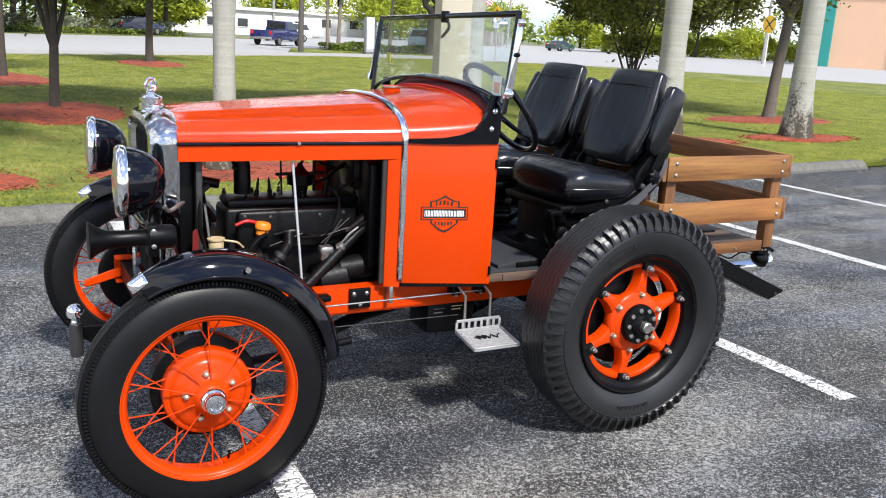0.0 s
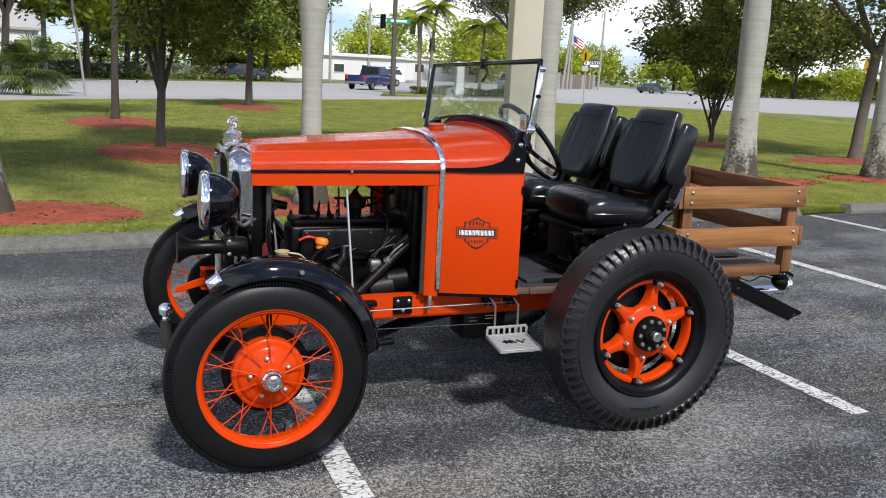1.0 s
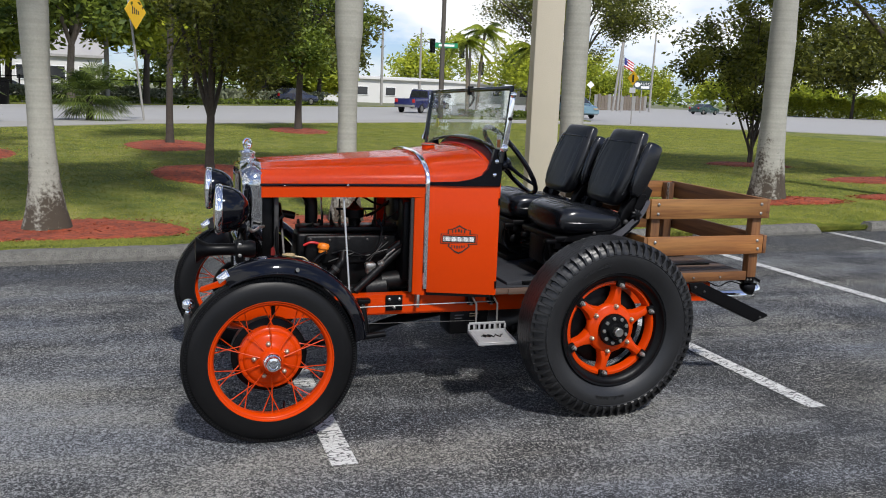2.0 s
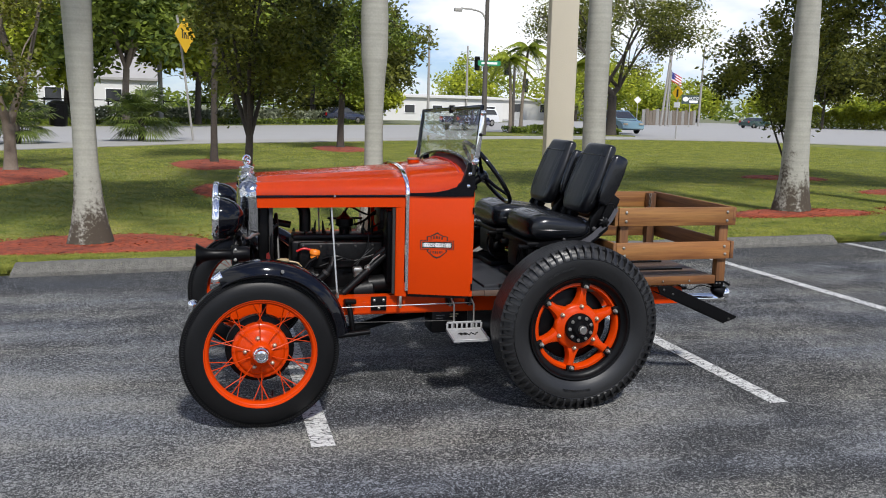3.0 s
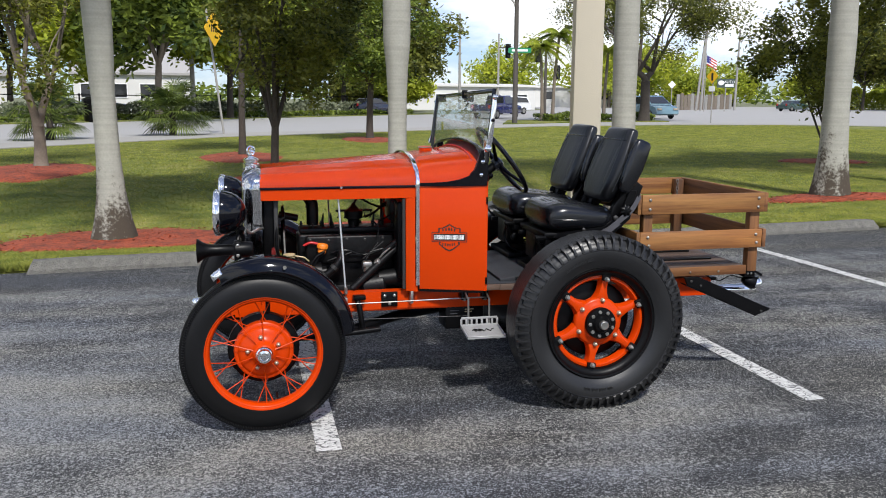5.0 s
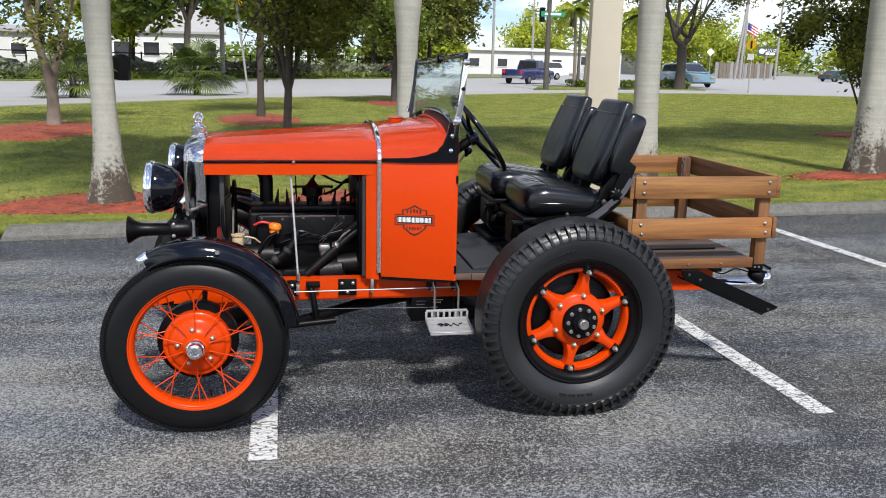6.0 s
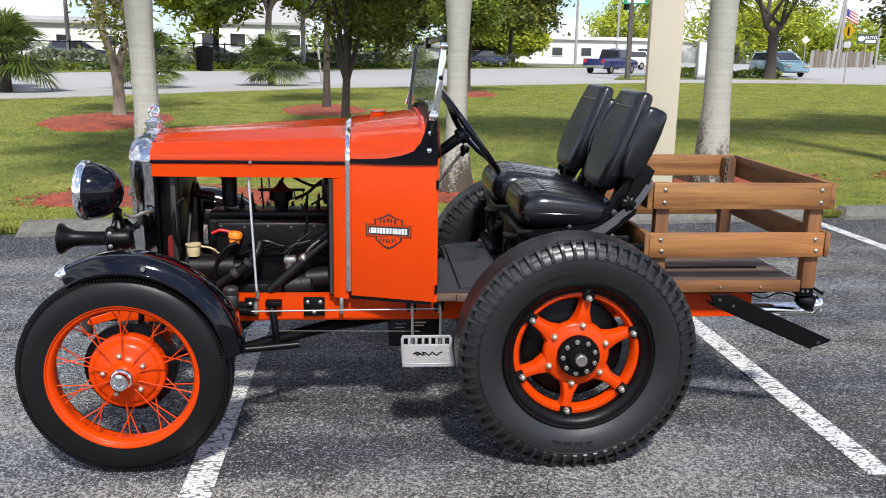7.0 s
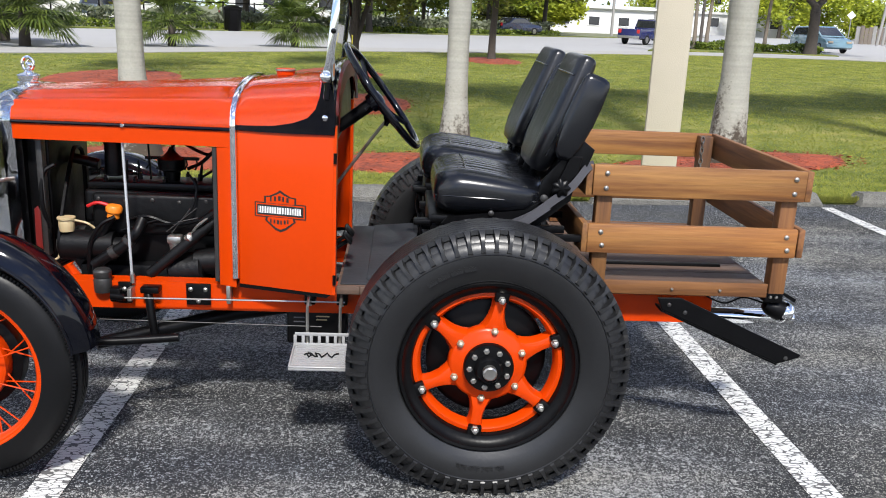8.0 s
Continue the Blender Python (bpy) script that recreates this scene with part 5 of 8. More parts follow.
# ---- seats ----
def seat(cy, back=0.0):
    s = new("seat")
    s.parent = tractor
    s["label"] = "black vinyl bucket seat with side bolsters and ribbed centre"
    n = 72

    def cross(center, u, v, a, b, e, pleat=0.0, pw=0.5, top=1):
        """Superellipse ring in the plane of u and v."""
        out = []
        for k in range(n):
            t = 2 * math.pi * k / n
            c, q = math.cos(t), math.sin(t)
            x = a * math.copysign(abs(c) ** (2 / e), c)
            y = b * math.copysign(abs(q) ** (2 / e), q)
            if pleat and q * top > 0 and abs(x) < a * pw:
                y -= top * (0.004 + pleat * (0.5 + 0.5 * math.cos(x * 2 * math.pi / 0.028)))
            out.append(center + u * x + v * y)
        return out

    Y, Z = Vector((0, 1, 0)), Vector((0, 0, 1))

    def fx(x):
        return x + back * (1.735 - x) / 0.39

    # cushion
    bm = B()
    rings = []
    for x, a, z0, z1, e in ((1.345, 0.15, 0.845, 0.885, 2.2), (1.350, 0.185, 0.822, 0.912, 2.6), (1.362, 0.205, 0.806, 0.928, 3.0), (1.39, 0.218, 0.796, 0.943, 3.4), (1.43, 0.224, 0.792, 0.950, 3.6), (1.455, 0.224, 0.792, 0.948, 3.6), (1.48, 0.224, 0.792, 0.946, 3.6), (1.54, 0.224, 0.793, 0.938, 3.6), (1.60, 0.222, 0.796, 0.928, 3.6), (1.66, 0.216, 0.800, 0.920, 3.4), (1.71, 0.20, 0.806, 0.912, 3.0), (1.735, 0.17, 0.825, 0.895, 2.4)):
        pl = 0.003 if 1.38 < x < 1.67 else 0.0
        rings.append(cross(Vector((fx(x), cy, (z0 + z1) / 2)), Y, Z, a, (z1 - z0) / 2, e, pl, 0.62))
    loft(bm, rings)
    part("cushion", bm, M["vinyl"], s, "padded black vinyl cushion", 60)
    for k in range(7):
        y = cy - 0.117 + 0.039 * k
        bm = B()
        rings = []
        for x, z, r in ((1.375, 0.929, 0.006), (1.39, 0.937, 0.018), (1.43, 0.9455, 0.0215), (1.48, 0.9425, 0.0215), (1.54, 0.9345, 0.0215), (1.60, 0.9245, 0.0215), (1.655, 0.9150, 0.019), (1.668, 0.911, 0.006)):
            rings.append([(fx(x), y + r * math.cos(q), z - 0.001 + 0.13 * r * math.sin(q) - 0.35 * abs(y - cy) ** 2) for q in [2 * math.pi * i / 12 for i in range(12)]])
        loft(bm, rings)
        part("pleat", bm, M["vinyl"], s, "", 70)
    bm = B()
    tube(bm, [(fx(1.452), cy + 0.200 * q, 0.9462 - 0.016 * abs(q) ** 6 - 0.004 * q * q) for q in [k / 10 - 1 for k in range(21)]], 0.0032, 8)
    part("front_roll_seam", bm, M["vinyl"], s)
    for sg in (-1, 1):
        bm = B()
        tube(bm, [(fx(1.350), cy + sg * 0.19, 0.862), (fx(1.39), cy + sg * 0.221, 0.866), (fx(1.54), cy + sg * 0.226, 0.862), (1.70, cy + sg * 0.206, 0.852)], 0.0022, 6)
        part("piping", bm, M["vinyl"], s)
    bm = B()
    box(bm, (1.36, cy - 0.20, 0.772), (1.72, cy + 0.20, 0.800), 0.008)
    for yy_ in (cy - 0.215, cy + 0.207):
        prism(bm, [(1.40, 0.775), (1.70, 0.775), (1.80, 0.86), (1.83, 1.00), (1.79, 1.00), (1.74, 0.87), (1.66, 0.825), (1.42, 0.80)], lambda u, v, k: (u, yy_ + 0.008 * k, v), 0.002)
    part("seat_shell", bm, M["satin_black"], s)
    # backrest
    d = Vector((0.36, 0, 0.93)).normalized()
    f = Vector((0.93, 0, -0.36)).normalized()
    o = Vector((1.705, cy, 0.935))
    bm = B()
    rings = []
    for t, a, b, e in ((0.0, 0.10, 0.022, 2.2), (0.008, 0.135, 0.036, 2.6), (0.03, 0.155, 0.042, 3.0), (0.08, 0.172, 0.046, 3.4), (0.15, 0.182, 0.046, 3.6), (0.22, 0.180, 0.044, 3.6), (0.30, 0.166, 0.040, 3.6), (0.36, 0.154, 0.036, 3.8), (0.395, 0.149, 0.033, 3.8), (0.408, 0.145, 0.029, 3.6), (0.414, 0.138, 0.021, 3.4), (0.417, 0.122, 0.010, 3.0)):
        pl = 0.002 if 0.06 < t < 0.33 else 0.0
        rings.append(cross(o + d * (t if t < 0.2 else 0.2 + (t - 0.2) * 0.87), Y, f, a, b, e, pl, 0.72, -1))
    loft(bm, rings)
    part("backrest", bm, M["vinyl_pleat"], s, "ribbed black vinyl backrest", 60)
    for k in range(7):
        w0 = -0.108 + 0.036 * k
        bm = B()
        rings = []
        for t, b, r in ((0.035, 0.036, 0.006), (0.05, 0.0385, 0.015), (0.09, 0.0440, 0.0205), (0.15, 0.0440, 0.0205), (0.22, 0.0420, 0.0205), (0.28, 0.0390, 0.0195), (0.312, 0.0355, 0.017), (0.335, 0.0325, 0.006)):
            cc = o + d * (t if t < 0.2 else 0.2 + (t - 0.2) * 0.87) - f * (b - 0.0047) + Y * (w0 * (1.0 if t < 0.2 else 1.0 - 0.5 * (t - 0.2)))
            rings.append([cc + Y * (r * math.cos(q)) + f * (0.055 * r * math.sin(q)) for q in [2 * math.pi * i / 12 for i in range(12)]])
        loft(bm, rings)
        part("pleat", bm, M["vinyl_pleat"], s, "", 70)
    bm = B()
    tube(bm, [o + d * (t if t < 0.2 else 0.2 + (t - 0.2) * 0.87) + f * -0.005 + Vector((0, w, 0)) for t, w in ((0.06, -0.166), (0.15, -0.181), (0.25, -0.173), (0.34, -0.152), (0.395, -0.12), (0.406, 0.0), (0.395, 0.12), (0.34, 0.152), (0.25, 0.173), (0.15, 0.181), (0.06, 0.166))], 0.004, 6)
    part("back_piping", bm, M["vinyl"], s)
    bm = B()
    tube(bm, [o + d * 0.318 - f * (0.0365 - 0.010 * abs(q) ** 4) + Y * (0.146 * q) for q in [k / 8 - 1 for k in range(17)]], 0.0032, 8)
    part("back_seam", bm, M["vinyl"], s)
    for sg in (-1, 1):
        bm = B()
        rings = []
        for t, a, b in ((0.070, 0.008, 0.008), (0.074, 0.015, 0.018), (0.090, 0.021, 0.030), (0.13, 0.026, 0.040), (0.20, 0.028, 0.047), (0.27, 0.027, 0.046), (0.326, 0.024, 0.042), (0.340, 0.018, 0.034), (0.345, 0.008, 0.018)):
            cc = o + d * t + Y * (sg * 0.203) + f * (0.034)
            rings.append([cc + Y * (a * math.copysign(abs(math.cos(q)) ** 0.55, math.cos(q))) + f * (b * math.copysign(abs(math.sin(q)) ** 0.55, math.sin(q))) for q in [2 * math.pi * k / 20 for k in range(20)]])
        loft(bm, rings)
        part("bolster", bm, M["vinyl"], s, "smooth black vinyl side bolster", 60)
    for sg in (-1, 1):
        bm = B()
        m = Matrix.Translation(o + d * 0.10 + f * 0.045 + Y * (sg * 0.15)) @ Matrix((f, Y, d)).transposed().to_4x4()
        box(bm, (-0.012, -0.03, -0.16), (0.012, 0.03, 0.20), 0.004, 2, m)
        part("back_frame", bm, M["satin_black"], s)
    # side hinge plates
    for sg in (-1, 1):
        bm = B()
        prism(bm, [(1.695, 0.85), (1.785, 0.85), (1.835, 0.93), (1.868, 1.02), (1.815, 1.06), (1.765, 0.985), (1.71, 0.92)], lambda u, v, k: (u, cy + sg * (0.190 + 0.012 * k), v), 0.004, 2)
        part("hinge_plate", bm, M["satin_black"], s)
    # recline knob
    for sg in (-1, 1):
        kp = Vector((1.765, cy + sg * 0.222, 0.905))
        bm = B()
        rings = []
        for h, r in ((0.0, 0.018), (0.004, 0.026), (0.018, 0.026), (0.024, 0.018), (0.026, 0.004)):
            rings.append([kp + Vector((math.cos(q) * r * (1 + 0.14 * math.cos(7 * q)), sg * h, math.sin(q) * r * (1 + 0.14 * math.cos(7 * q)))) for q in [2 * math.pi * k / 42 for k in range(42)]])
        loft(bm, rings)
        part("recline_knob", bm, M["satin_black"], s)
    for r, h, p in ((0.009, 0.004, (1.555, cy - 0.219, 0.815)), (0.012, 0.008, (1.715, cy - 0.226, 0.870))):
        bm = B()
        lathe(bm, [(r, 0), (r, h), (r * 0.55, h + 0.003), (0.0008, h + 0.004)], p, (0, -1, 0), 10)
        part("side_bolt", bm, M["engine_grey"], s)
    # suspension below
    for sg in (-1, 1):
        bm = B()
        box(bm, (1.34, cy + sg * 0.15 - 0.012, 0.742), (1.80, cy + sg * 0.15 + 0.012, 0.765), 0.003)
        box(bm, (1.40, cy + sg * 0.17 - 0.01, 0.720), (1.88, cy + sg * 0.17 + 0.01, 0.742), 0.003)
        for x in (1.37, 1.47, 1.62):
            box(bm, (x, cy + sg * 0.175 - 0.012, 0.735), (x + 0.03, cy + sg * 0.175 + 0.012, 0.775), 0.004)
        part("slide_rail", bm, M["satin_black"], s)
        for x0, x1 in ((1.42, 1.72), (1.72, 1.42)):
            bm = B()
            tube(bm, [(x0, cy + sg * (0.17 if x0 < 1.5 else 0.155), 0.60), (x1, cy + sg * (0.17 if x0 < 1.5 else 0.155), 0.74)], 0.012, 8)
            part("scissor_arm", bm, M["satin_black"], s)
        bm = B()
        tube(bm, [(1.52 + 0.035 * math.cos(q), cy + sg * 0.07 + 0.035 * math.sin(q), 0.605 + 0.13 * q / (12 * math.pi)) for q in [0.4 * k for k in range(95)]], 0.005, 5)
        part("coil_spring", bm, M["engine_grey"], s)
    bm = B()
    box(bm, (1.345, cy - 0.18, 0.575), (1.80, cy + 0.18, 0.605), 0.006)
    part("seat_base", bm, M["satin_black"], s)
    bm = B()
    box(bm, (1.36, cy - 0.10, 0.64), (1.46, cy + 0.10, 0.775), 0.012)
    part("adjuster_box", bm, M["engine"], s)
    bm = B()
    tube(bm, bend([(1.345, cy - 0.14, 0.76), (1.335, cy - 0.13, 0.70), (1.36, cy - 0.15, 0.64), (1.42, cy - 0.16, 0.61)]), 0.006, 6)
    part("release_cable", bm, M["satin_black"], s)
    bm = B()
    lathe(bm, [(0.020, 0), (0.024, 0.006), (0.024, 0.02), (0.012, 0.026)], (1.375, cy - 0.185, 0.70), (0, -1, 0), 14)
    part("weight_knob", bm, M["satin_black"], s)
    bm = B()
    cyl(bm, (1.66, cy - 0.19, 0.69), (1.66, cy + 0.19, 0.69), 0.014)
    part("pivot_bar", bm, M["engine"], s)
    bm = B()
    tube(bm, [(1.36, cy - 0.17, 0.70), (1.34, cy - 0.19, 0.74), (1.33, cy - 0.19, 0.775)], 0.006, 6)
    box(bm, (1.315, cy - 0.205, 0.765), (1.37, cy - 0.165, 0.785), 0.006)
    part("slide_lever", bm, M["satin_black"], s)
    # belt
    bm = B()
    path = bend([(1.60, cy - 0.228, 0.775), (1.68, cy - 0.235, 0.815), (1.74, cy - 0.238, 0.862), (1.80, cy - 0.232, 0.91), (1.85, cy - 0.20, 0.965), (1.88, cy - 0.16, 0.97)], 5)
    w_ = 0.0135
    rows = [[p + Vector((-0.5 * w_, 0, 0.85 * w_)) * q + Vector((0, e, 0)) for q, e in ((-1, 0), (1, 0), (1, 0.003), (-1, 0.003))] for p in path]
    loft(bm, rows)
    part("seat_belt", bm, M["belt_grey"], s, "grey webbing seat belt")
    bm = B()
    path = bend([(1.73, cy - 0.242, 0.85), (1.66, cy - 0.248, 0.80), (1.60, cy - 0.244, 0.760), (1.57, cy - 0.235, 0.745)], 5)
    rows = [[p + Vector((-0.5 * w_, 0, 0.9 * w_)) * q + Vector((0, e, 0)) for q, e in ((-1, 0), (1, 0), (1, 0.003), (-1, 0.003))] for p in path]
    loft(bm, rows)
    part("seat_belt", bm, M["belt_grey"], s, "grey webbing seat belt")


seat(0.515, 0.03)
seat(1.035)

# ---- badge on the cowl sides ----
for s in (1, -1):
    def at_(d0, d1):
        def f(u, v, k):
            x = 0.896 + u
            y = side_y(x) + 0.004 - d0 - (d1 - d0) * k
            return (x, y if s > 0 else far(y), 0.786 + v)
        return f

    hexa = [(-0.052, 0.020), (-0.052, 0.044), (-0.034, 0.046), (-0.014, 0.056), (0.0, 0.066), (0.014, 0.056), (0.034, 0.046), (0.052, 0.044), (0.052, 0.020)]
    low_ = [(-0.046, -0.020), (-0.050, -0.034), (-0.036, -0.046), (-0.018, -0.062), (0.0, -0.070), (0.018, -0.062), (0.036, -0.046), (0.050, -0.034), (0.046, -0.020)]
    bm = B()
    prism(bm, hexa, at_(0.0, 0.0010))
    prism(bm, low_[::-1], at_(0.0, 0.0010))
    prism(bm, [(-0.083, -0.024), (0.083, -0.024), (0.083, 0.024), (-0.083, 0.024)], at_(0.0, 0.0014))
    bg = part("badge", bm, M["black_decal"], tractor, "black shield and bar emblem decal")
    for nm, poly, d0 in (("badge_field", [(u * 0.88, 0.030 + (v - 0.030) * 0.76) for u, v in hexa], 0.001), ("badge_field", [(u * 0.86, -0.032 + (v + 0.032) * 0.78) for u, v in low_][::-1], 0.001), ("badge_band", [(-0.079, -0.0205), (0.079, -0.0205), (0.079, 0.0205), (-0.079, 0.0205)], 0.0014)):
        bm = B()
        prism(bm, poly, at_(d0, d0 + 0.0005))
        part(nm, bm, M["orange"], bg)
    bm = B()
    prism(bm, [(-0.075, -0.0165), (0.075, -0.0165), (0.075, 0.0165), (-0.075, 0.0165)], at_(0.0019, 0.0023))
    part("badge_bar", bm, M["black_decal"], bg)
    # rows of plain strokes
    for n_, w_, z0, z1, tone in ((5, 0.066, 0.028, 0.043, "black_decal"), (6, 0.066, -0.041, -0.028, "black_decal"), (26, 0.140, -0.0105, 0.0105, "white_decal")):
        for i in range(n_):
            u0 = -w_ / 2 + w_ * i / n_
            u1 = u0 + w_ / n_ * (0.42 + 0.22 * ((i * 7) % 5) / 4)
            zc = 0.004 * (1 - abs(2 * i / (n_ - 1) - 1)) * (1 if z0 > 0.02 else -1 if z1 < -0.02 else 0)
            bm = B()
            prism(bm, [(u0, z0 + zc), (u1, z0 + zc), (u1, z1 + zc), (u0, z1 + zc)], at_(0.0023 if n_ == 26 else 0.0015, 0.0027 if n_ == 26 else 0.0020))
            part("badge_stroke", bm, M[tone], bg)


# ---- head lamps, horn ----
def head_lamp(cy, s):
    h = new("head_lamp")
    h.parent = tractor
    h["label"] = "round black head lamp with a chrome rim"
    c = Vector((-0.176, cy, 0.928))
    ax = (1, -0.06, -0.02)
    bm = B()
    lathe(bm, [(0.100, 0.0), (0.102, 0.012), (0.100, 0.032), (0.094, 0.054), (0.082, 0.080), (0.062, 0.103), (0.038, 0.118), (0.016, 0.125), (0.001, 0.126)], c, ax, 44)
    part("lamp_bowl", bm, M["black_enamel"], h)
    bm = B()
    lathe(bm, [(0.095, -0.014), (0.101, -0.016), (0.107, -0.010), (0.108, 0.0), (0.106, 0.010), (0.101, 0.014)], c, ax, 44, caps=False)
    part("lamp_rim", bm, M["chrome"], h, "bright chrome rim")
    bm = B()
    lathe(bm, [(0.097, -0.012), (0.080, -0.018), (0.050, -0.0225), (0.020, -0.025), (0.001, -0.0255)], c, ax, 44)
    part("lens", bm, M["lamp_glass"], h, "domed fluted glass lens")
    bm = B()
    tube(bm, bend([(-0.085, cy + s * 0.02, 0.845), (-0.070, cy + s * 0.03, 0.80), (-0.075, cy + s * 0.05, 0.72), (-0.06, cy + s * 0.05, 0.52)]), [0.010] * 19, 8)
    tube(bm, [(-0.075, cy, 0.855), (-0.085, cy + s * 0.02, 0.83)], 0.016, 8)
    part("lamp_post", bm, M["satin_black"], h)
    bm = B()
    tube(bm, bend([(-0.055, cy, 0.845), (-0.035, cy + s * 0.02, 0.828), (0.0, cy + s * 0.06, 0.836), (0.022, cy + s * 0.105, 0.835)]), 0.0065, 8)
    part("conduit", bm, M["steel"], h, "curved bright wiring conduit")


head_lamp(0.39, 1)
head_lamp(far(0.39), -1)
bm = B()
tube(bm, bend([(-0.07, 0.46, 0.80), (-0.075, 0.6, 0.745), (-0.075, YC, 0.735), (-0.075, far(0.6), 0.745), (-0.07, far(0.46), 0.80)]), 0.014, 10)
part("lamp_bar", bm, M["black_enamel"], tractor)
bm = B()
lathe(bm, [(0.056, -0.275), (0.054, -0.268), (0.040, -0.250), (0.029, -0.225), (0.026, -0.19), (0.026, -0.12), (0.030, -0.112), (0.037, -0.105), (0.037, -0.040), (0.031, -0.028), (0.001, -0.026)], (0, 0.372, 0.757), (1, 0, 0), 32)
hn = part("horn", bm, M["satin_black"], tractor, "satin black trumpet horn")
bm = B()
lathe(bm, [(0.050, -0.276), (0.030, -0.25), (0.018, -0.21), (0.001, -0.20)], (0, 0.372, 0.757), (1, 0, 0), 24)
part("horn_mouth", bm, M["engine"], hn)
bm = B()
box(bm, (-0.112, 0.345, 0.70), (-0.078, 0.395, 0.80), 0.008)
tube(bm, [(-0.095, 0.39, 0.79), (-0.085, 0.42, 0.85)], 0.010, 8)
tube(bm, [(-0.095, 0.39, 0.72), (-0.07, 0.45, 0.60)], 0.012, 8)
part("horn_clamp", bm, M["satin_black"], hn)
for z in (0.735, 0.758, 0.781):
    bm = B()
    lathe(bm, [(0.008, 0), (0.008, 0.006), (0.004, 0.008), (0.0006, 0.008)], (-0.095, 0.345, z), (0, -1, 0), 8)
    part("clamp_bolt", bm, M["steel"], hn)
# front bumper stub with chrome ball
for y in (0.672,):
    bm = B()
    box(bm, (-0.315, y - 0.006, 0.352), (-0.06, y + 0.006, 0.392), 0.003)
    bs_ = part("bumper_bracket", bm, M["satin_black"], tractor)
    bm = B()
    lathe(bm, [(0.013, 0.405), (0.015, 0.418), (0.012, 0.424), (0.014, 0.430), (0.025, 0.436), (0.028, 0.452), (0.025, 0.467), (0.014, 0.477), (0.001, 0.480)], (-0.30, y - 0.02, 0), (0, 0, 1), 20)
    part("bumper_ball", bm, M["chrome"], bs_, "chrome ball end")
    bm = B()
    lathe(bm, [(0.020, 0.300), (0.021, 0.31), (0.021, 0.40), (0.018, 0.41), (0.001, 0.412)], (-0.30, y - 0.02, 0), (0, 0, 1), 18)
    part("bumper_tube", bm, M["engine_grey"], bs_, "dull grey tube stub")

# ---- step plate ----
st = new("step_plate")
st.parent = tractor
st["label"] = "ribbed cast aluminium step with slotted back"
bm = B()
m = Matrix.Translation((0, 0.318, 0.356)) @ Matrix.Rotation(radians(8), 4, "X")
box(bm, (0.942, -0.150, -0.009), (1.132, 0.0, 0.0), 0.003, 2, m)
box(bm, (0.942, -0.150, 0.0), (1.132, -0.144, 0.006), 0.002, 1, m)
box(bm, (0.942, -0.150, 0.0), (0.948, 0.0, 0.006), 0.002, 1, m)
box(bm, (1.126, -0.150, 0.0), (1.132, 0.0, 0.006), 0.002, 1, m)
part("tread", bm, M["alu"], st)
bm = B()
for k in range(11):
    y = -0.136 + 0.0125 * k
    box(bm, (0.952, y, 0.0), (1.122, y + 0.006, 0.0032), 0, 1, m)
part("tread_ribs", bm, M["alu"], st)
bm = B()
box(bm, (0.942, 0.314, 0.346), (1.132, 0.320, 0.362), 0.002)
box(bm, (0.946, 0.314, 0.386), (1.128, 0.320, 0.398), 0.004)
for k in range(8):
    x = 0.942 + (0.190 - 0.009) * k / 7
    box(bm, (x, 0.3142, 0.360), (x + 0.0105, 0.3198, 0.389), 0.002)
part("step_back", bm, M["alu"], st)
bm = B()
sx = [0.985, 0.998, 1.006, 1.0, 0.992, 1.004, 1.018, 1.026, 1.018, 1.032, 1.040, 1.048, 1.056, 1.062, 1.072, 1.080, 1.092]
tube(bm, [m @ Vector((x, -0.075 + 0.014 * math.sin(i * 1.7), 0.0055)) for i, x in enumerate(sx)], 0.0028, 5)
part("step_mark", bm, M["engine"], st, "dark scrolled cast mark")
for x in (0.985, 1.09):
    bm = B()
    tube(bm, [(x, 0.325, 0.36), (x, 0.33, 0.48), (x, 0.40, 0.505)], 0.005, 8)
    part("hanger_rod", bm, M["steel"], st)
    bm = B()
    box(bm, (x - 0.018, 0.40, 0.462), (x + 0.018, 0.444, 0.505), 0.004)
    part("hanger_bracket", bm, M["satin_black"], st)
for x in (0.975, 1.10):
    bm = B()
    lathe(bm, [(0.006, 0), (0.006, 0.008), (0.009, 0.008), (0.009, 0.014)], m @ Vector((x, -0.12, -0.009)), (0, 0, -1), 8)
    part("step_bolt", bm, M["steel"], st)

# ---- tail ----
bm = B()
prism(bm, [(2.112, 0.552), (2.19, 0.552), (2.612, 0.366), (2.606, 0.356), (2.535, 0.333), (2.128, 0.512)], lambda u, v, k: (u, 0.30 + 0.012 * k, v), 0.002)
prism(bm, [(2.128, 0.512), (2.535, 0.333), (2.532, 0.328), (2.125, 0.507)], lambda u, v, k: (u, 0.30 + 0.07 * k, v))
tr_ = part("mud_bar", bm, M["satin_black"], tractor, "long flat black bar slanting down behind the wheel")
for x, z in ((2.150, 0.530), (2.205, 0.505), (2.56, 0.355)):
    bm = B()
    lathe(bm, [(0.007, 0), (0.007, 0.004), (0.003, 0.006), (0.0006, 0.006)], (x, 0.30, z), (0, -1, 0), 8)
    part("bar_bolt", bm, M["engine_grey"], tr_)
bm = B()
tube(bm, [(2.20, 0.50, 0.44), (2.36, 0.50, 0.432), (2.62, 0.50, 0.428), (2.655, 0.50, 0.428)], [0.018, 0.026, 0.030, 0.030], 20)
part("tail_pipe", bm, M["chrome"], tractor, "chrome exhaust tail pipe")
bm = B()
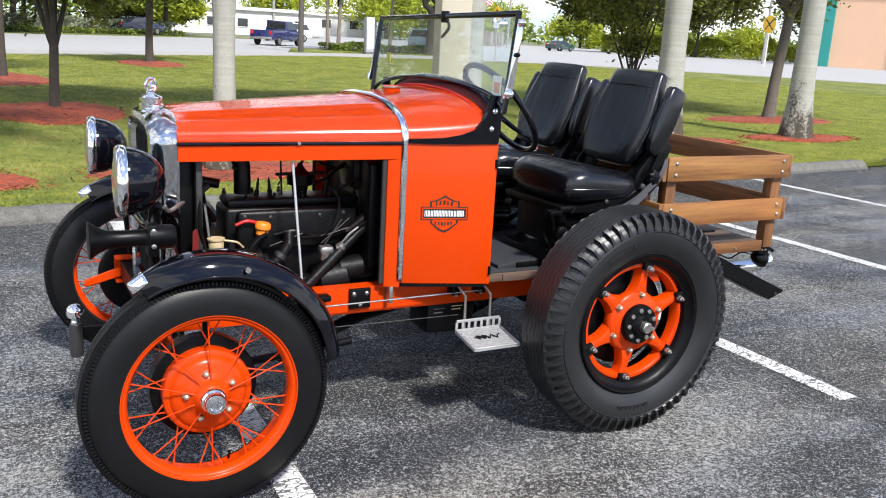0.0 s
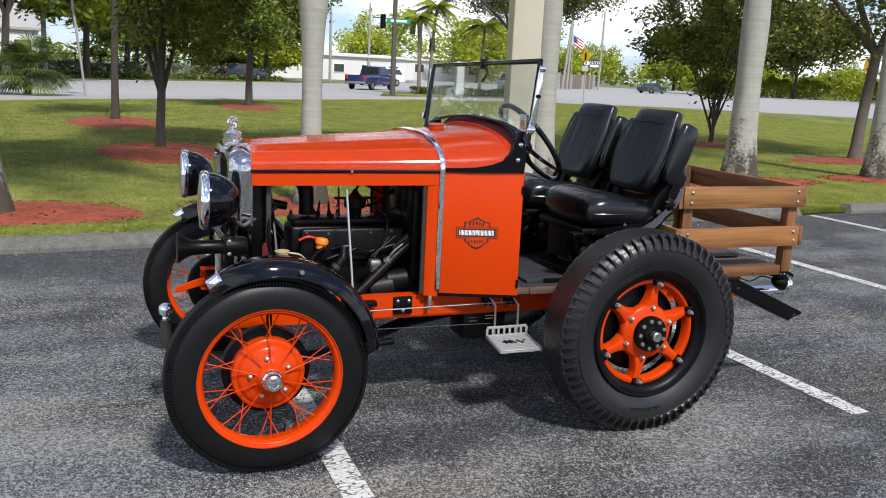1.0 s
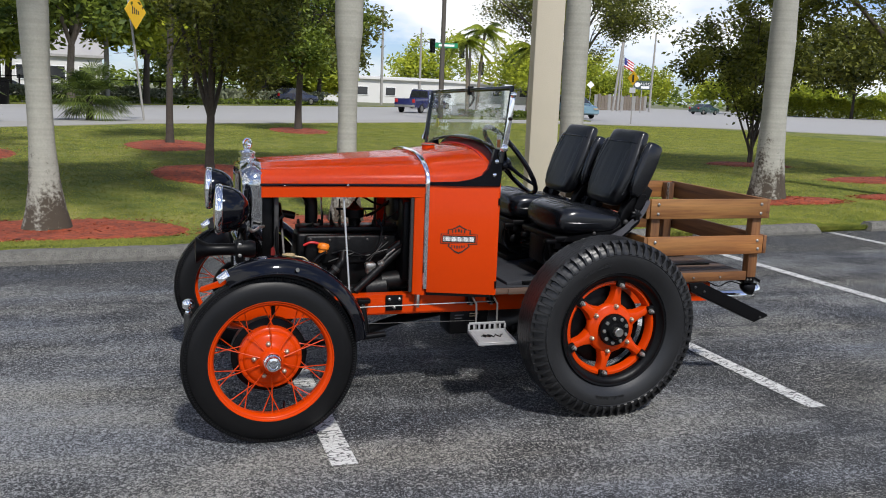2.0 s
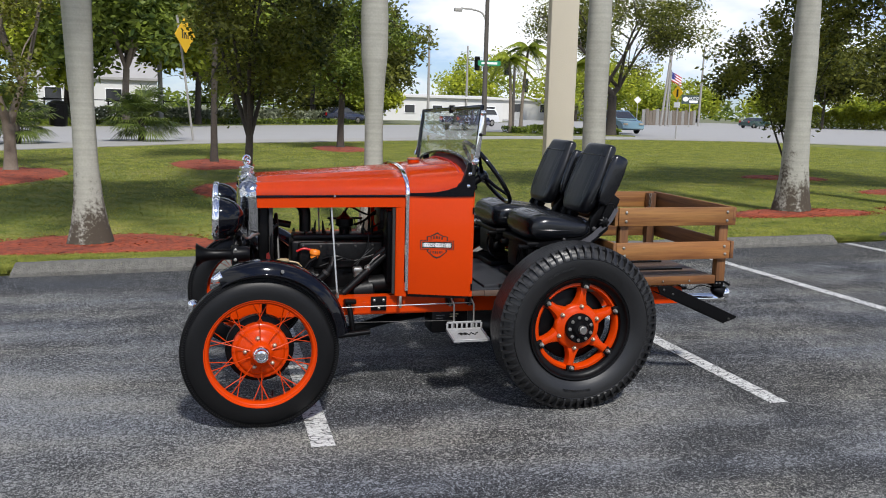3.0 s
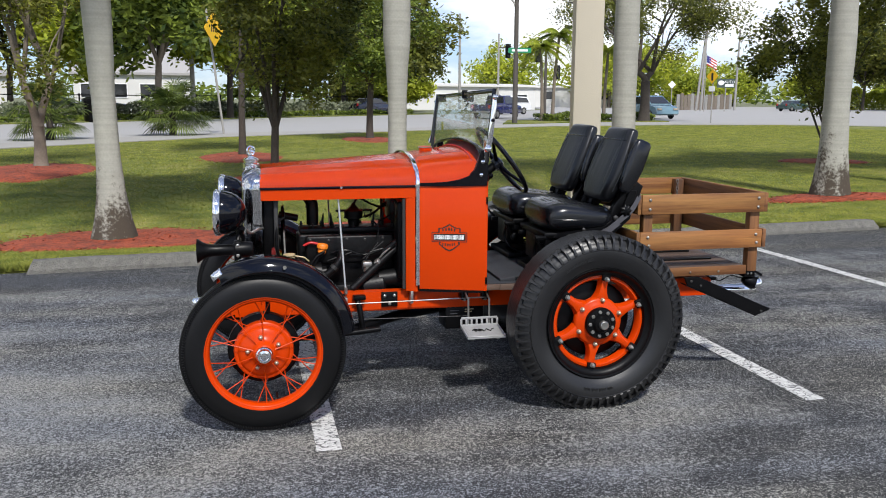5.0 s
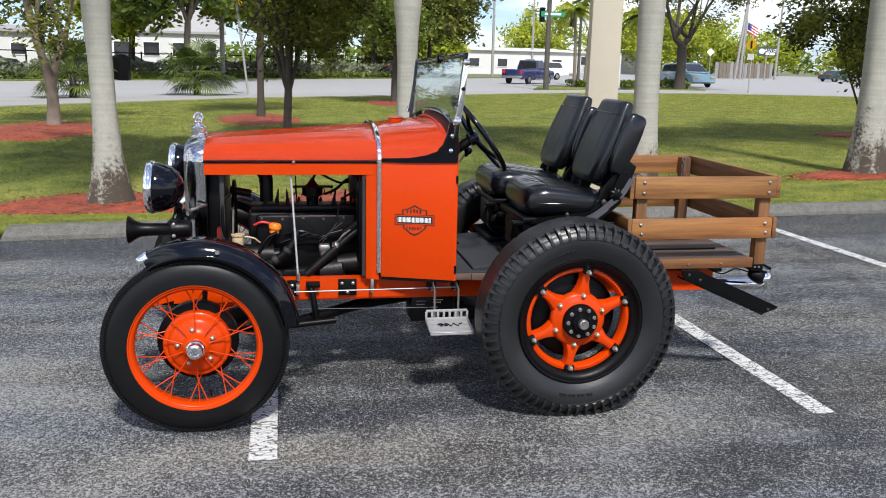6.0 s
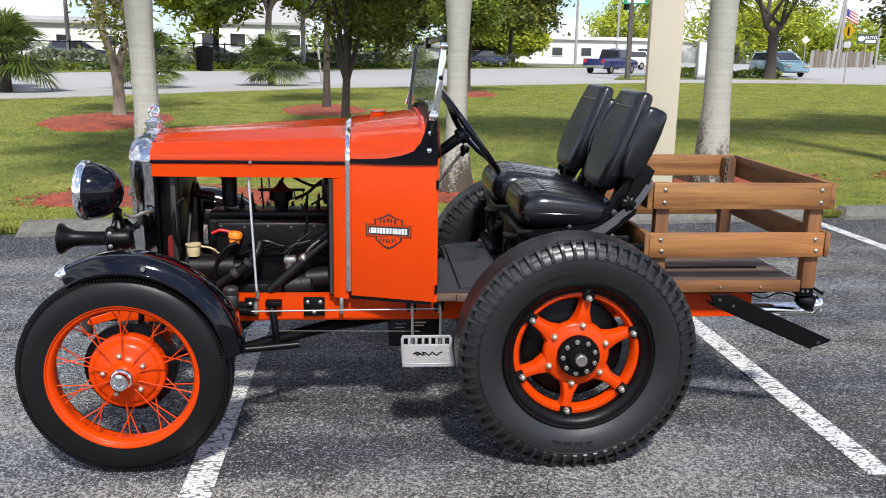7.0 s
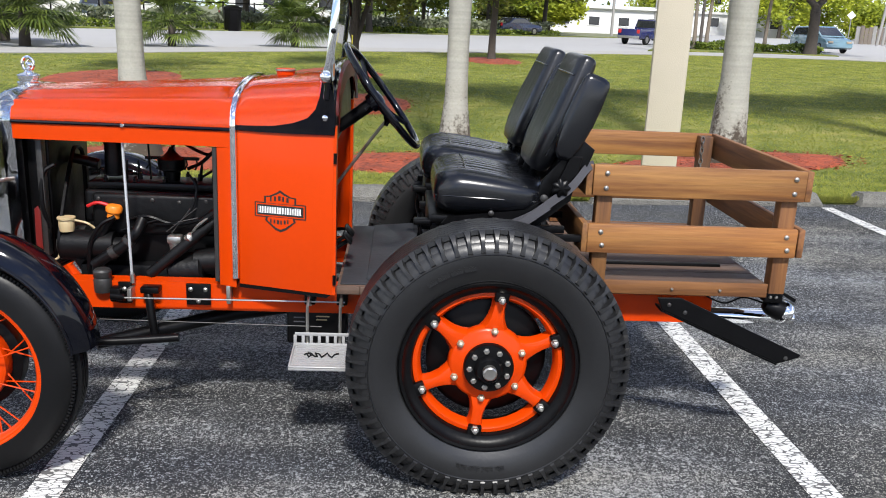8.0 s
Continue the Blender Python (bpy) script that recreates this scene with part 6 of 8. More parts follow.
box(bm, (2.25, YC - 0.03, 0.425), (2.56, YC + 0.03, 0.445), 0.004)
part("draw_bar", bm, M["satin_black"], tractor)
bm = B()
lathe(bm, [(0.012, 0.445), (0.012, 0.456), (0.020, 0.462), (0.025, 0.475), (0.022, 0.488), (0.012, 0.497), (0.001, 0.499)], (2.53, YC, 0), (0, 0, 1), 20)
part("hitch_ball", bm, M["chrome"], tractor)
for y, s in ((0.375, 1), (far(0.375), -1)):
    bm = B()
    box(bm, (2.490, min(y - s * 0.012, y + s * 0.06), 0.525), (2.552, max(y - s * 0.012, y + s * 0.06), 0.562), 0.004)
    prism(bm, [(2.545, 0.556), (2.552, 0.562), (2.605, 0.535), (2.600, 0.522)], lambda u, v, k: (u, y + s * 0.03 * k, v), 0.002)
    tl = part("lamp_bracket", bm, M["satin_black"], tractor)
    for x in (2.508, 2.528):
        screw((x, y - s * 0.012, 0.545), (0, -s, 0), 0.006, tl)
    bm = B()
    lathe(bm, [(0.001, -0.045), (0.018, -0.040), (0.028, -0.025), (0.034, 0.0), (0.036, 0.022)], (2.548, y + s * 0.03, 0.492), (0.9, 0, -0.35), 24)
    part("tail_lamp_body", bm, M["satin_black"], tl)
    bm = B()
    lathe(bm, [(0.036, 0.020), (0.039, 0.024), (0.038, 0.048), (0.034, 0.054), (0.001, 0.060)], (2.548, y + s * 0.03, 0.492), (0.9, 0, -0.35), 24)
    part("tail_lamp_rim", bm, M["chrome"], tl)
    bm = B()
    tube(bm, bend([(2.30, y + s * 0.05, 0.53), (2.38, y + s * 0.05, 0.50), (2.44, y + s * 0.04, 0.525), (2.51, y + s * 0.03, 0.51)]), 0.0032, 6)
    part("lamp_wire", bm, M["satin_black"], tl)

# ---- engine ----
en = new("engine")
en.parent = tractor
en["label"] = "greasy black four-cylinder engine with hoses and wiring"
bm = B()
box(bm, (0.17, 0.60, 0.44), (0.70, 0.96, 0.525), 0.02)
box(bm, (0.20, 0.64, 0.52), (0.70, 0.92, 0.67), 0.012)
box(bm, (0.19, 0.635, 0.66), (0.69, 0.79, 0.778), 0.016, 3)
part("block", bm, M["engine"], en)
bm = B()
box(bm, (0.225, 0.606, 0.628), (0.668, 0.637, 0.772), 0.022, 4)
part("side_cover", bm, M["engine"], en)
for k in range(5):
    bm = B()
    lathe(bm, [(0.007, 0), (0.007, 0.004), (0.004, 0.006), (0.0005, 0.006)], (0.25 + 0.09 * k, 0.607, 0.748 if k % 2 else 0.753), (0, -1, 0), 8)
    part("cover_bolt", bm, M["engine_grey"], en)
bm = B()
box(bm, (0.200, 0.640, 0.7785), (0.685, 0.775, 0.806), 0.010)
part("cylinder_head", bm, M["engine"], en)
for k in range(10):
    bm = B()
    x, y = 0.215 + 0.05 * k, 0.645 if k % 2 else 0.76
    lathe(bm, [(0.008, 0.808), (0.008, 0.817), (0.005, 0.819), (0.005, 0.827)], (x, y, 0), (0, 0, 1), 6)
    part("head_stud", bm, M["engine"] if k % 4 else M["engine_grey"], en)
for x, lean in ((0.315, 0.006), (0.365, -0.004), (0.57, 0.008), (0.62, 0.004)):
    bm = B()
    tube(bm, [(x, 0.70, 0.806), (x + lean * 0.4, 0.70, 0.828), (x + lean * 0.5, 0.70, 0.830), (x + lean, 0.70, 0.856), (x + lean * 1.3, 0.70, 0.873)], [0.009, 0.009, 0.006, 0.005, 0.002], 8)
    part("spark_plug", bm, M["satin_black"], en)
bm = B()
lathe(bm, [(0.026, 0.806), (0.030, 0.838), (0.046, 0.846), (0.048, 0.883), (0.030, 0.890), (0.014, 0.908), (0.006, 0.923), (0.001, 0.924)], (0.475, 0.70, 0), (0, 0, 1), 20)
part("distributor", bm, M["satin_black"], en)
bm = B()
box(bm, (0.385, 0.692, 0.878), (0.57, 0.708, 0.889), 0.003)
part("terminal_bar", bm, M["satin_black"], en)
for x in (0.395, 0.43, 0.525, 0.56):
    bm = B()
    tube(bm, [(x, 0.70, 0.883), (x + 0.006, 0.69, 0.863), (x - 0.004, 0.69, 0.846)], 0.003, 6)
    part("plug_strap", bm, M["satin_black"], en)
bm = B()
tube(bm, [(0.405, 0.69, 0.808), (0.400, 0.69, 0.933)], 0.0035, 6)
part("timing_rod", bm, M["satin_black"], en)
bm = B()
tube(bm, bend([(0.475, 0.70, 0.913), (0.50, 0.69, 0.946), (0.57, 0.69, 0.913), (0.62, 0.69, 0.903), (0.735, 0.72, 0.928)]), 0.006, 6)
part("ignition_cable", bm, M["satin_black"], en)
bm = B()
tube(bm, bend([(0.53, 0.70, 0.848), (0.58, 0.69, 0.873), (0.64, 0.68, 0.923), (0.735, 0.68, 0.950)]), 0.007, 6)
part("ignition_cable", bm, M["satin_black"], en)
bm = B()
tube(bm, bend([(0.60, 0.62, 0.838), (0.66, 0.60, 0.878), (0.70, 0.60, 0.908), (0.735, 0.62, 0.918)]), 0.005, 6)
part("ignition_cable", bm, M["satin_black"], en)
bm = B()
tube(bm, bend([(0.05, YC, 1.03), (0.13, YC, 1.02), (0.215, YC - 0.03, 0.985), (0.265, YC - 0.05, 0.93), (0.27, YC - 0.06, 0.87), (0.27, YC - 0.06, 0.815)]), [0.030] * 31, 14)
part("upper_hose", bm, M["engine"], en)
for z in (0.90, 0.985):
    bm = B()
    x = 0.268 if z < 0.95 else 0.21
    lathe(bm, [(0.0315, -0.006), (0.0325, 0), (0.0315, 0.006)], (x, YC - 0.05, z), (0.2, 0, 1) if z < 0.95 else (1, 0, -0.5), 16, caps=False)
    part("hose_clip", bm, M["engine_grey"], en)
bm = B()
tube(bm, bend([(0.70, 0.555, 0.74), (0.62, 0.535, 0.675), (0.52, 0.515, 0.59), (0.44, 0.50, 0.522)]), 0.019, 12)
part("exhaust_pipe", bm, M["engine"], en, "black exhaust pipe")
bm = B()
tube(bm, bend([(0.24, 0.55, 0.535), (0.29, 0.55, 0.568), (0.345, 0.55, 0.605), (0.385, 0.555, 0.65), (0.40, 0.585, 0.69)]), 0.019, 12)
part("water_return_pipe", bm, M["engine"], en)
bm = B()
tube(bm, [(0.300, 0.55, 0.575), (0.318, 0.55, 0.587)], 0.023, 12)
part("pipe_clip", bm, M["engine_grey"], en)
bm = B()
tube(bm, [(0.355, 0.551, 0.615), (0.366, 0.552, 0.628)], 0.023, 12)
part("pipe_clip", bm, M["engine_grey"], en)
bm = B()
tube(bm, bend([(0.245, 0.575, 0.60), (0.275, 0.58, 0.655), (0.302, 0.585, 0.695)]), 0.013, 12)
part("filler_pipe", bm, M["engine"], en)
bm = B()
lathe(bm, [(0.017, 0.0), (0.021, 0.004), (0.021, 0.020), (0.027, 0.024), (0.028, 0.038), (0.023, 0.046), (0.008, 0.049), (0.001, 0.049)], (0.302, 0.585, 0.690), (0.15, 0, 1), 16)
part("filler_cap", bm, M["cap_orange"], en, "faded orange filler cap")
bm = B()
tube(bm, bend([(0.315, 0.565, 0.70), (0.27, 0.55, 0.675), (0.235, 0.545, 0.61), (0.225, 0.54, 0.50)]), 0.0075, 8)
part("breather_hose", bm, M["satin_black"], en)
bm = B()
cyl(bm, (0.13, 0.60, 0.59), (0.30, 0.60, 0.59), 0.052, n=24)
cyl(bm, (0.30, 0.60, 0.59), (0.325, 0.60, 0.59), 0.030, n=20)
part("generator", bm, M["engine"], en)
bm = B()
lathe(bm, [(0.024, 0.642), (0.026, 0.66), (0.026, 0.678), (0.024, 0.682), (0.030, 0.684), (0.030, 0.690), (0.001, 0.692)], (0.145, 0.585, 0.0), (0, 0, 1), 20)
tube(bm, bend([(0.172, 0.585, 0.68), (0.215, 0.58, 0.672), (0.24, 0.59, 0.65)]), 0.004, 6)
part("fluid_cup", bm, M["cream"], en, "cream plastic cup")
bm = B()
tube(bm, bend([(0.135, 0.585, 0.67), (0.125, 0.57, 0.63), (0.12, 0.57, 0.56), (0.10, 0.57, 0.54)]), 0.004, 6)
part("cup_hose", bm, M["cream"], en)
# fan, pulleys and belt
bm = B()
cyl(bm, (0.105, YC, 0.86), (0.20, YC, 0.84), 0.018)
for k in range(2):
    a = 0.9 + k * math.pi
    m_ = Matrix.Translation((0.10, YC, 0.86)) @ Matrix.Rotation(a, 4, "X") @ Matrix.Rotation(radians(25), 4, "Z")
    box(bm, (-0.004, 0.02, -0.03), (0.004, 0.20, 0.03), 0.003, 1, m_)
part("fan", bm, M["engine"], en, "two-blade fan")
bm = B()
belt = bend([(0.125, YC - 0.05, 0.88), (0.125, 0.67, 0.80), (0.125, 0.565, 0.62), (0.125, 0.575, 0.555), (0.125, 0.62, 0.55), (0.125, YC + 0.02, 0.55), (0.125, YC + 0.05, 0.60), (0.125, YC + 0.05, 0.86), (0.125, YC - 0.02, 0.90), (0.125, YC - 0.05, 0.88)], 4)
tube(bm, belt, 0.008, 6)
part("fan_belt", bm, M["satin_black"], en)
bm = B()
cyl(bm, (0.112, 0.61, 0.59), (0.132, 0.61, 0.59), 0.042, n=24)
part("pulley", bm, M["engine_grey"], en)
bm = B()
cyl(bm, (0.105, YC, 0.55), (0.14, YC, 0.55), 0.06, n=24)
part("pulley", bm, M["engine_grey"], en)
bm = B()
lathe(bm, [(0.012, 0), (0.060, 0.02), (0.060, 0.12), (0.050, 0.13)], (0.48, 0.57, 0.515), (1, 0, 0.1), 18)
cyl(bm, (0.58, 0.57, 0.55), (0.70, 0.57, 0.56), 0.045, n=20)
part("starter_motor", bm, M["engine"], en)
bm = B()
tube(bm, bend([(0.35, 0.60, 0.685), (0.42, 0.585, 0.700), (0.50, 0.59, 0.675), (0.58, 0.58, 0.690), (0.66, 0.56, 0.74), (0.70, 0.54, 0.79)]), 0.006, 6)
part("wire", bm, M["satin_black"], en)
bm = B()
tube(bm, bend([(0.58, 0.54, 0.64), (0.61, 0.52, 0.69), (0.66, 0.52, 0.73), (0.71, 0.53, 0.76)]), 0.004, 6)
part("wire", bm, M["satin_black"], en)
bm = B()
tube(bm, bend([(0.68, 0.52, 0.80), (0.685, 0.51, 0.88), (0.66, 0.53, 0.95)]), 0.006, 6)
part("wire", bm, M["satin_black"], en)
bm = B()
tube(bm, bend([(0.10, 0.56, 0.66), (0.085, 0.55, 0.74), (0.09, 0.56, 0.84), (0.12, 0.58, 0.87)]), 0.008, 8)
part("wire", bm, M["satin_black"], en)
bm = B()
tube(bm, bend([(0.575, 0.53, 0.655), (0.60, 0.52, 0.69), (0.635, 0.52, 0.715)]), 0.005, 6)
lathe(bm, [(0.018, 0), (0.018, 0.02), (0.008, 0.028)], (0.565, 0.53, 0.640), (0.4, -0.3, 0.3), 12)
part("carburettor_link", bm, M["steel"], en)
bm = B()
tube(bm, bend([(0.215, 0.595, 0.728), (0.25, 0.59, 0.742), (0.285, 0.592, 0.735)]), 0.006, 8)
part("wire", bm, M["red"], en, "red battery lead")
bm = B()
box(bm, (0.195, 0.665, 0.655), (0.235, 0.72, 0.73), 0.006)
part("oil_box", bm, M["engine"], en)
bm = B()
box(bm, (0.19, 0.66, 0.731), (0.24, 0.725, 0.746), 0.005)
part("oil_box_lid", bm, M["engine_grey"], en)
bm = B()
box(bm, (0.075, 0.55, 0.56), (0.095, 0.585, 0.96), 0.003)
part("radiator_stay", bm, M["engine_grey"], en)
bm = B()
box(bm, (0.024, 0.600, 0.53), (0.098, far(0.600), 1.0), 0.008)
part("fan_shroud", bm, M["satin_black"], en)
bm = B()
prism(bm, [(0.100, 0.60), (0.122, 0.585), (0.123, 0.715), (0.115, 0.735), (0.104, 0.725)], lambda u, v, k: (u - 0.044, 0.540 + 0.010 * k, v), 0.003)
part("red_guard", bm, M["dark_red"], en)
bm = B()
box(bm, (0.665, 0.50, 0.56), (0.73, 0.62, 0.95), 0.02)
box(bm, (0.64, 0.60, 0.83), (0.73, 0.76, 0.96), 0.03)
part("bulkhead_box", bm, M["satin_black"], en)
for p0, p1 in (((0.497, 0.52, 0.666), (0.600, 0.52, 0.751)), ((0.512, 0.525, 0.66), (0.575, 0.53, 0.745)), ((0.535, 0.52, 0.70), (0.60, 0.525, 0.715))):
    bm = B()
    tube(bm, [p0, p1], 0.0019, 6)
    part("throttle_rod", bm, M["engine_grey"], en)
bm = B()
box(bm, (0.495, 0.515, 0.622), (0.545, 0.56, 0.652), 0.010, 2)
lathe(bm, [(0.020, 0.60), (0.022, 0.625), (0.012, 0.63)], (0.52, 0.54, 0), (0, 0, 1), 14)
part("carburettor", bm, M["steel"], en, "dull aluminium carburettor")
bm = B()
tube(bm, bend([(0.56, 0.60, 0.845), (0.585, 0.585, 0.80), (0.56, 0.57, 0.72), (0.51, 0.565, 0.685), (0.44, 0.57, 0.678)]), 0.004, 6)
part("fuel_line", bm, M["satin_black"], en)
bm = B()
tube(bm, bend([(0.40, 0.585, 0.668), (0.33, 0.58, 0.650), (0.45, 0.58, 0.690)]), 0.004, 6)
part("fuel_line", bm, M["satin_black"], en)
# hood prop rod
for y in (0.455, far(0.455)):
    bm = B()
    tube(bm, [(0.378, y + (0.03 if y < YC else -0.03), 0.965), (0.402, y - (0.02 if y < YC else -0.02), 0.530)], 0.0046, 8)
    pr = part("hood_prop", bm, M["bright_rod"], tractor, "bright steel prop rod")
    bm = B()
    lathe(bm, [(0.008, 0), (0.008, 0.03), (0.004, 0.034)], (0.403, y - (0.02 if y < YC else -0.02), 0.512), (0, 0, 1), 8)
    part("prop_end", bm, M["steel"], pr)
bm = B()
lathe(bm, [(0.027, 0.478), (0.029, 0.485), (0.029, 0.520), (0.026, 0.526), (0.029, 0.530), (0.029, 0.548), (0.023, 0.555), (0.001, 0.557)], (0.305, 0.440, 0), (0, 0, 1), 24)
part("reservoir", bm, M["engine_grey"], tractor, "dull grey capped reservoir")
bm = B()
box(bm, (0.335, 0.405, 0.452), (0.37, 0.445, 0.50), 0.006)
tube(bm, [(0.34, 0.41, 0.472), (0.385, 0.402, 0.470)], 0.012, 10)
part("brake_lever_bracket", bm, M["satin_black"], tractor)

# ---- planting ----
def leaf_mat(name, light, dark, patch=1.1, turf=False):
    m, nt, bs = principled(name)
    N, L = nt.nodes.new, nt.links.new
    out = nt.nodes["Material Output"]
    g = N("ShaderNodeNewGeometry")
    mix = N("ShaderNodeMix")
    mix.data_type = "RGBA"
    mix.inputs[6].default_value, mix.inputs[7].default_value = (*dark, 1), (*light, 1)
    no, tc, ad = N("ShaderNodeTexNoise"), N("ShaderNodeTexCoord"), N("ShaderNodeMath")
    no.inputs["Scale"].default_value, no.inputs["Detail"].default_value = patch, 3.0
    L(tc.outputs["Object"], no.inputs["Vector"])
    sharp = N("ShaderNodeMapRange")
    sharp.inputs["From Min"].default_value, sharp.inputs["From Max"].default_value = 0.32, 0.68
    sharp.inputs["To Min"].default_value, sharp.inputs["To Max"].default_value = -0.25, 0.55
    L(no.outputs["Fac"], sharp.inputs["Value"])
    ad.operation = "MULTIPLY_ADD"
    ad.inputs[1].default_value = 0.7
    ad.use_clamp = True
    L(g.outputs["Random Per Island"], ad.inputs[0])
    L(sharp.outputs["Result"], ad.inputs[2])
    L(ad.outputs[0], mix.inputs["Factor"])
    L(mix.outputs[2], bs.inputs["Base Color"])
    bs.inputs["Roughness"].default_value = 0.55
    bs.inputs["Specular IOR Level"].default_value = 0.35
    tr, ms = N("ShaderNodeBsdfTranslucent"), N("ShaderNodeMixShader")
    L(mix.outputs[2], tr.inputs["Color"])
    ms.inputs["Fac"].default_value = 0.35
    if turf:  # mown blades shade together, as a nap
        up = N("ShaderNodeCombineXYZ")
        up.inputs["Z"].default_value = 1.0
        down = N("ShaderNodeCombineXYZ")
        down.inputs["Z"].default_value = -1.0
        L(up.outputs[0], bs.inputs["Normal"])
        L(down.outputs[0], tr.inputs["Normal"])
        bs.inputs["Specular IOR Level"].default_value = 0.05
        ms = N("ShaderNodeAddShader")
    L(bs.outputs[0], ms.inputs[0 if turf else 1])
    L(tr.outputs[0], ms.inputs[1 if turf else 2])
    L(ms.outputs[0], out.inputs["Surface"])
    return m


M["leaf_dark"] = leaf_mat("dark_green_leaves", (0.235, 0.245, 0.038), (0.024, 0.038, 0.008))
M["leaf_mid"] = leaf_mat("mid_green_leaves", (0.24, 0.30, 0.04), (0.03, 0.06, 0.012))
M["leaf_bright"] = leaf_mat("sunny_yellow_green_leaves", (0.47, 0.50, 0.04), (0.17, 0.23, 0.025), 0.25)
M["leaf_grey"] = leaf_mat("grey_green_shrub_leaves", (0.28, 0.30, 0.19), (0.09, 0.11, 0.06), 0.6)
M["bark_grey"] = mat("grey_brown_bark", (0.125, 0.105, 0.085), 0.95, vary=0.35, scale=8, bump=0.008, bump_scale=30)
M["bark_pale"] = mat("pale_smooth_bark", (0.20, 0.165, 0.13), 0.95, vary=0.3, scale=6, bump=0.006, bump_scale=30)
M["frond"] = leaf_mat("palm_frond_green", (0.17, 0.22, 0.04), (0.022, 0.045, 0.010), 2.0)
M["blade"] = leaf_mat("grass_blades", (0.235, 0.235, 0.048), (0.095, 0.122, 0.024), 1.7, True)


def quads_mesh(name, P, D, E, material, parent, label="", kind=""):
    """Leaves: centres P, half-lengths D and half-widths E, each a pointed four-corner blade."""
    n = len(P)
    V = np.empty((n, 4, 3))
    V[:, 0], V[:, 1], V[:, 2], V[:, 3] = P - D, P + E, P + D, P - E
    me = bpy.data.meshes.new(name)
    me.from_pydata(V.reshape(-1, 3).tolist(), [], np.arange(n * 4).reshape(-1, 4).tolist())
    me.materials.append(material)
    ob = new(name, me)
    if parent is not None:
        ob.parent = parent
    if label:
        ob["label"] = label
    if kind:
        ob["kind"] = kind
    return ob


def rand_leaves(rng, C, per, spread, size, flat=0.6):
    P = np.repeat(C, per, axis=0)
    P = P + np.clip(rng.normal(0, 1, P.shape), -1.7, 1.7) * spread
    n = len(P)
    D = rng.normal(0, 1, (n, 3)) * (1, 1, flat)
    D /= np.linalg.norm(D, axis=1)[:, None]
    E = np.cross(D, rng.normal(0, 1, (n, 3)))
    E /= np.linalg.norm(E, axis=1)[:, None] + 1e-9
    s = size * rng.uniform(0.6, 1.3, (n, 1))
    return P, D * s, E * s * 0.45


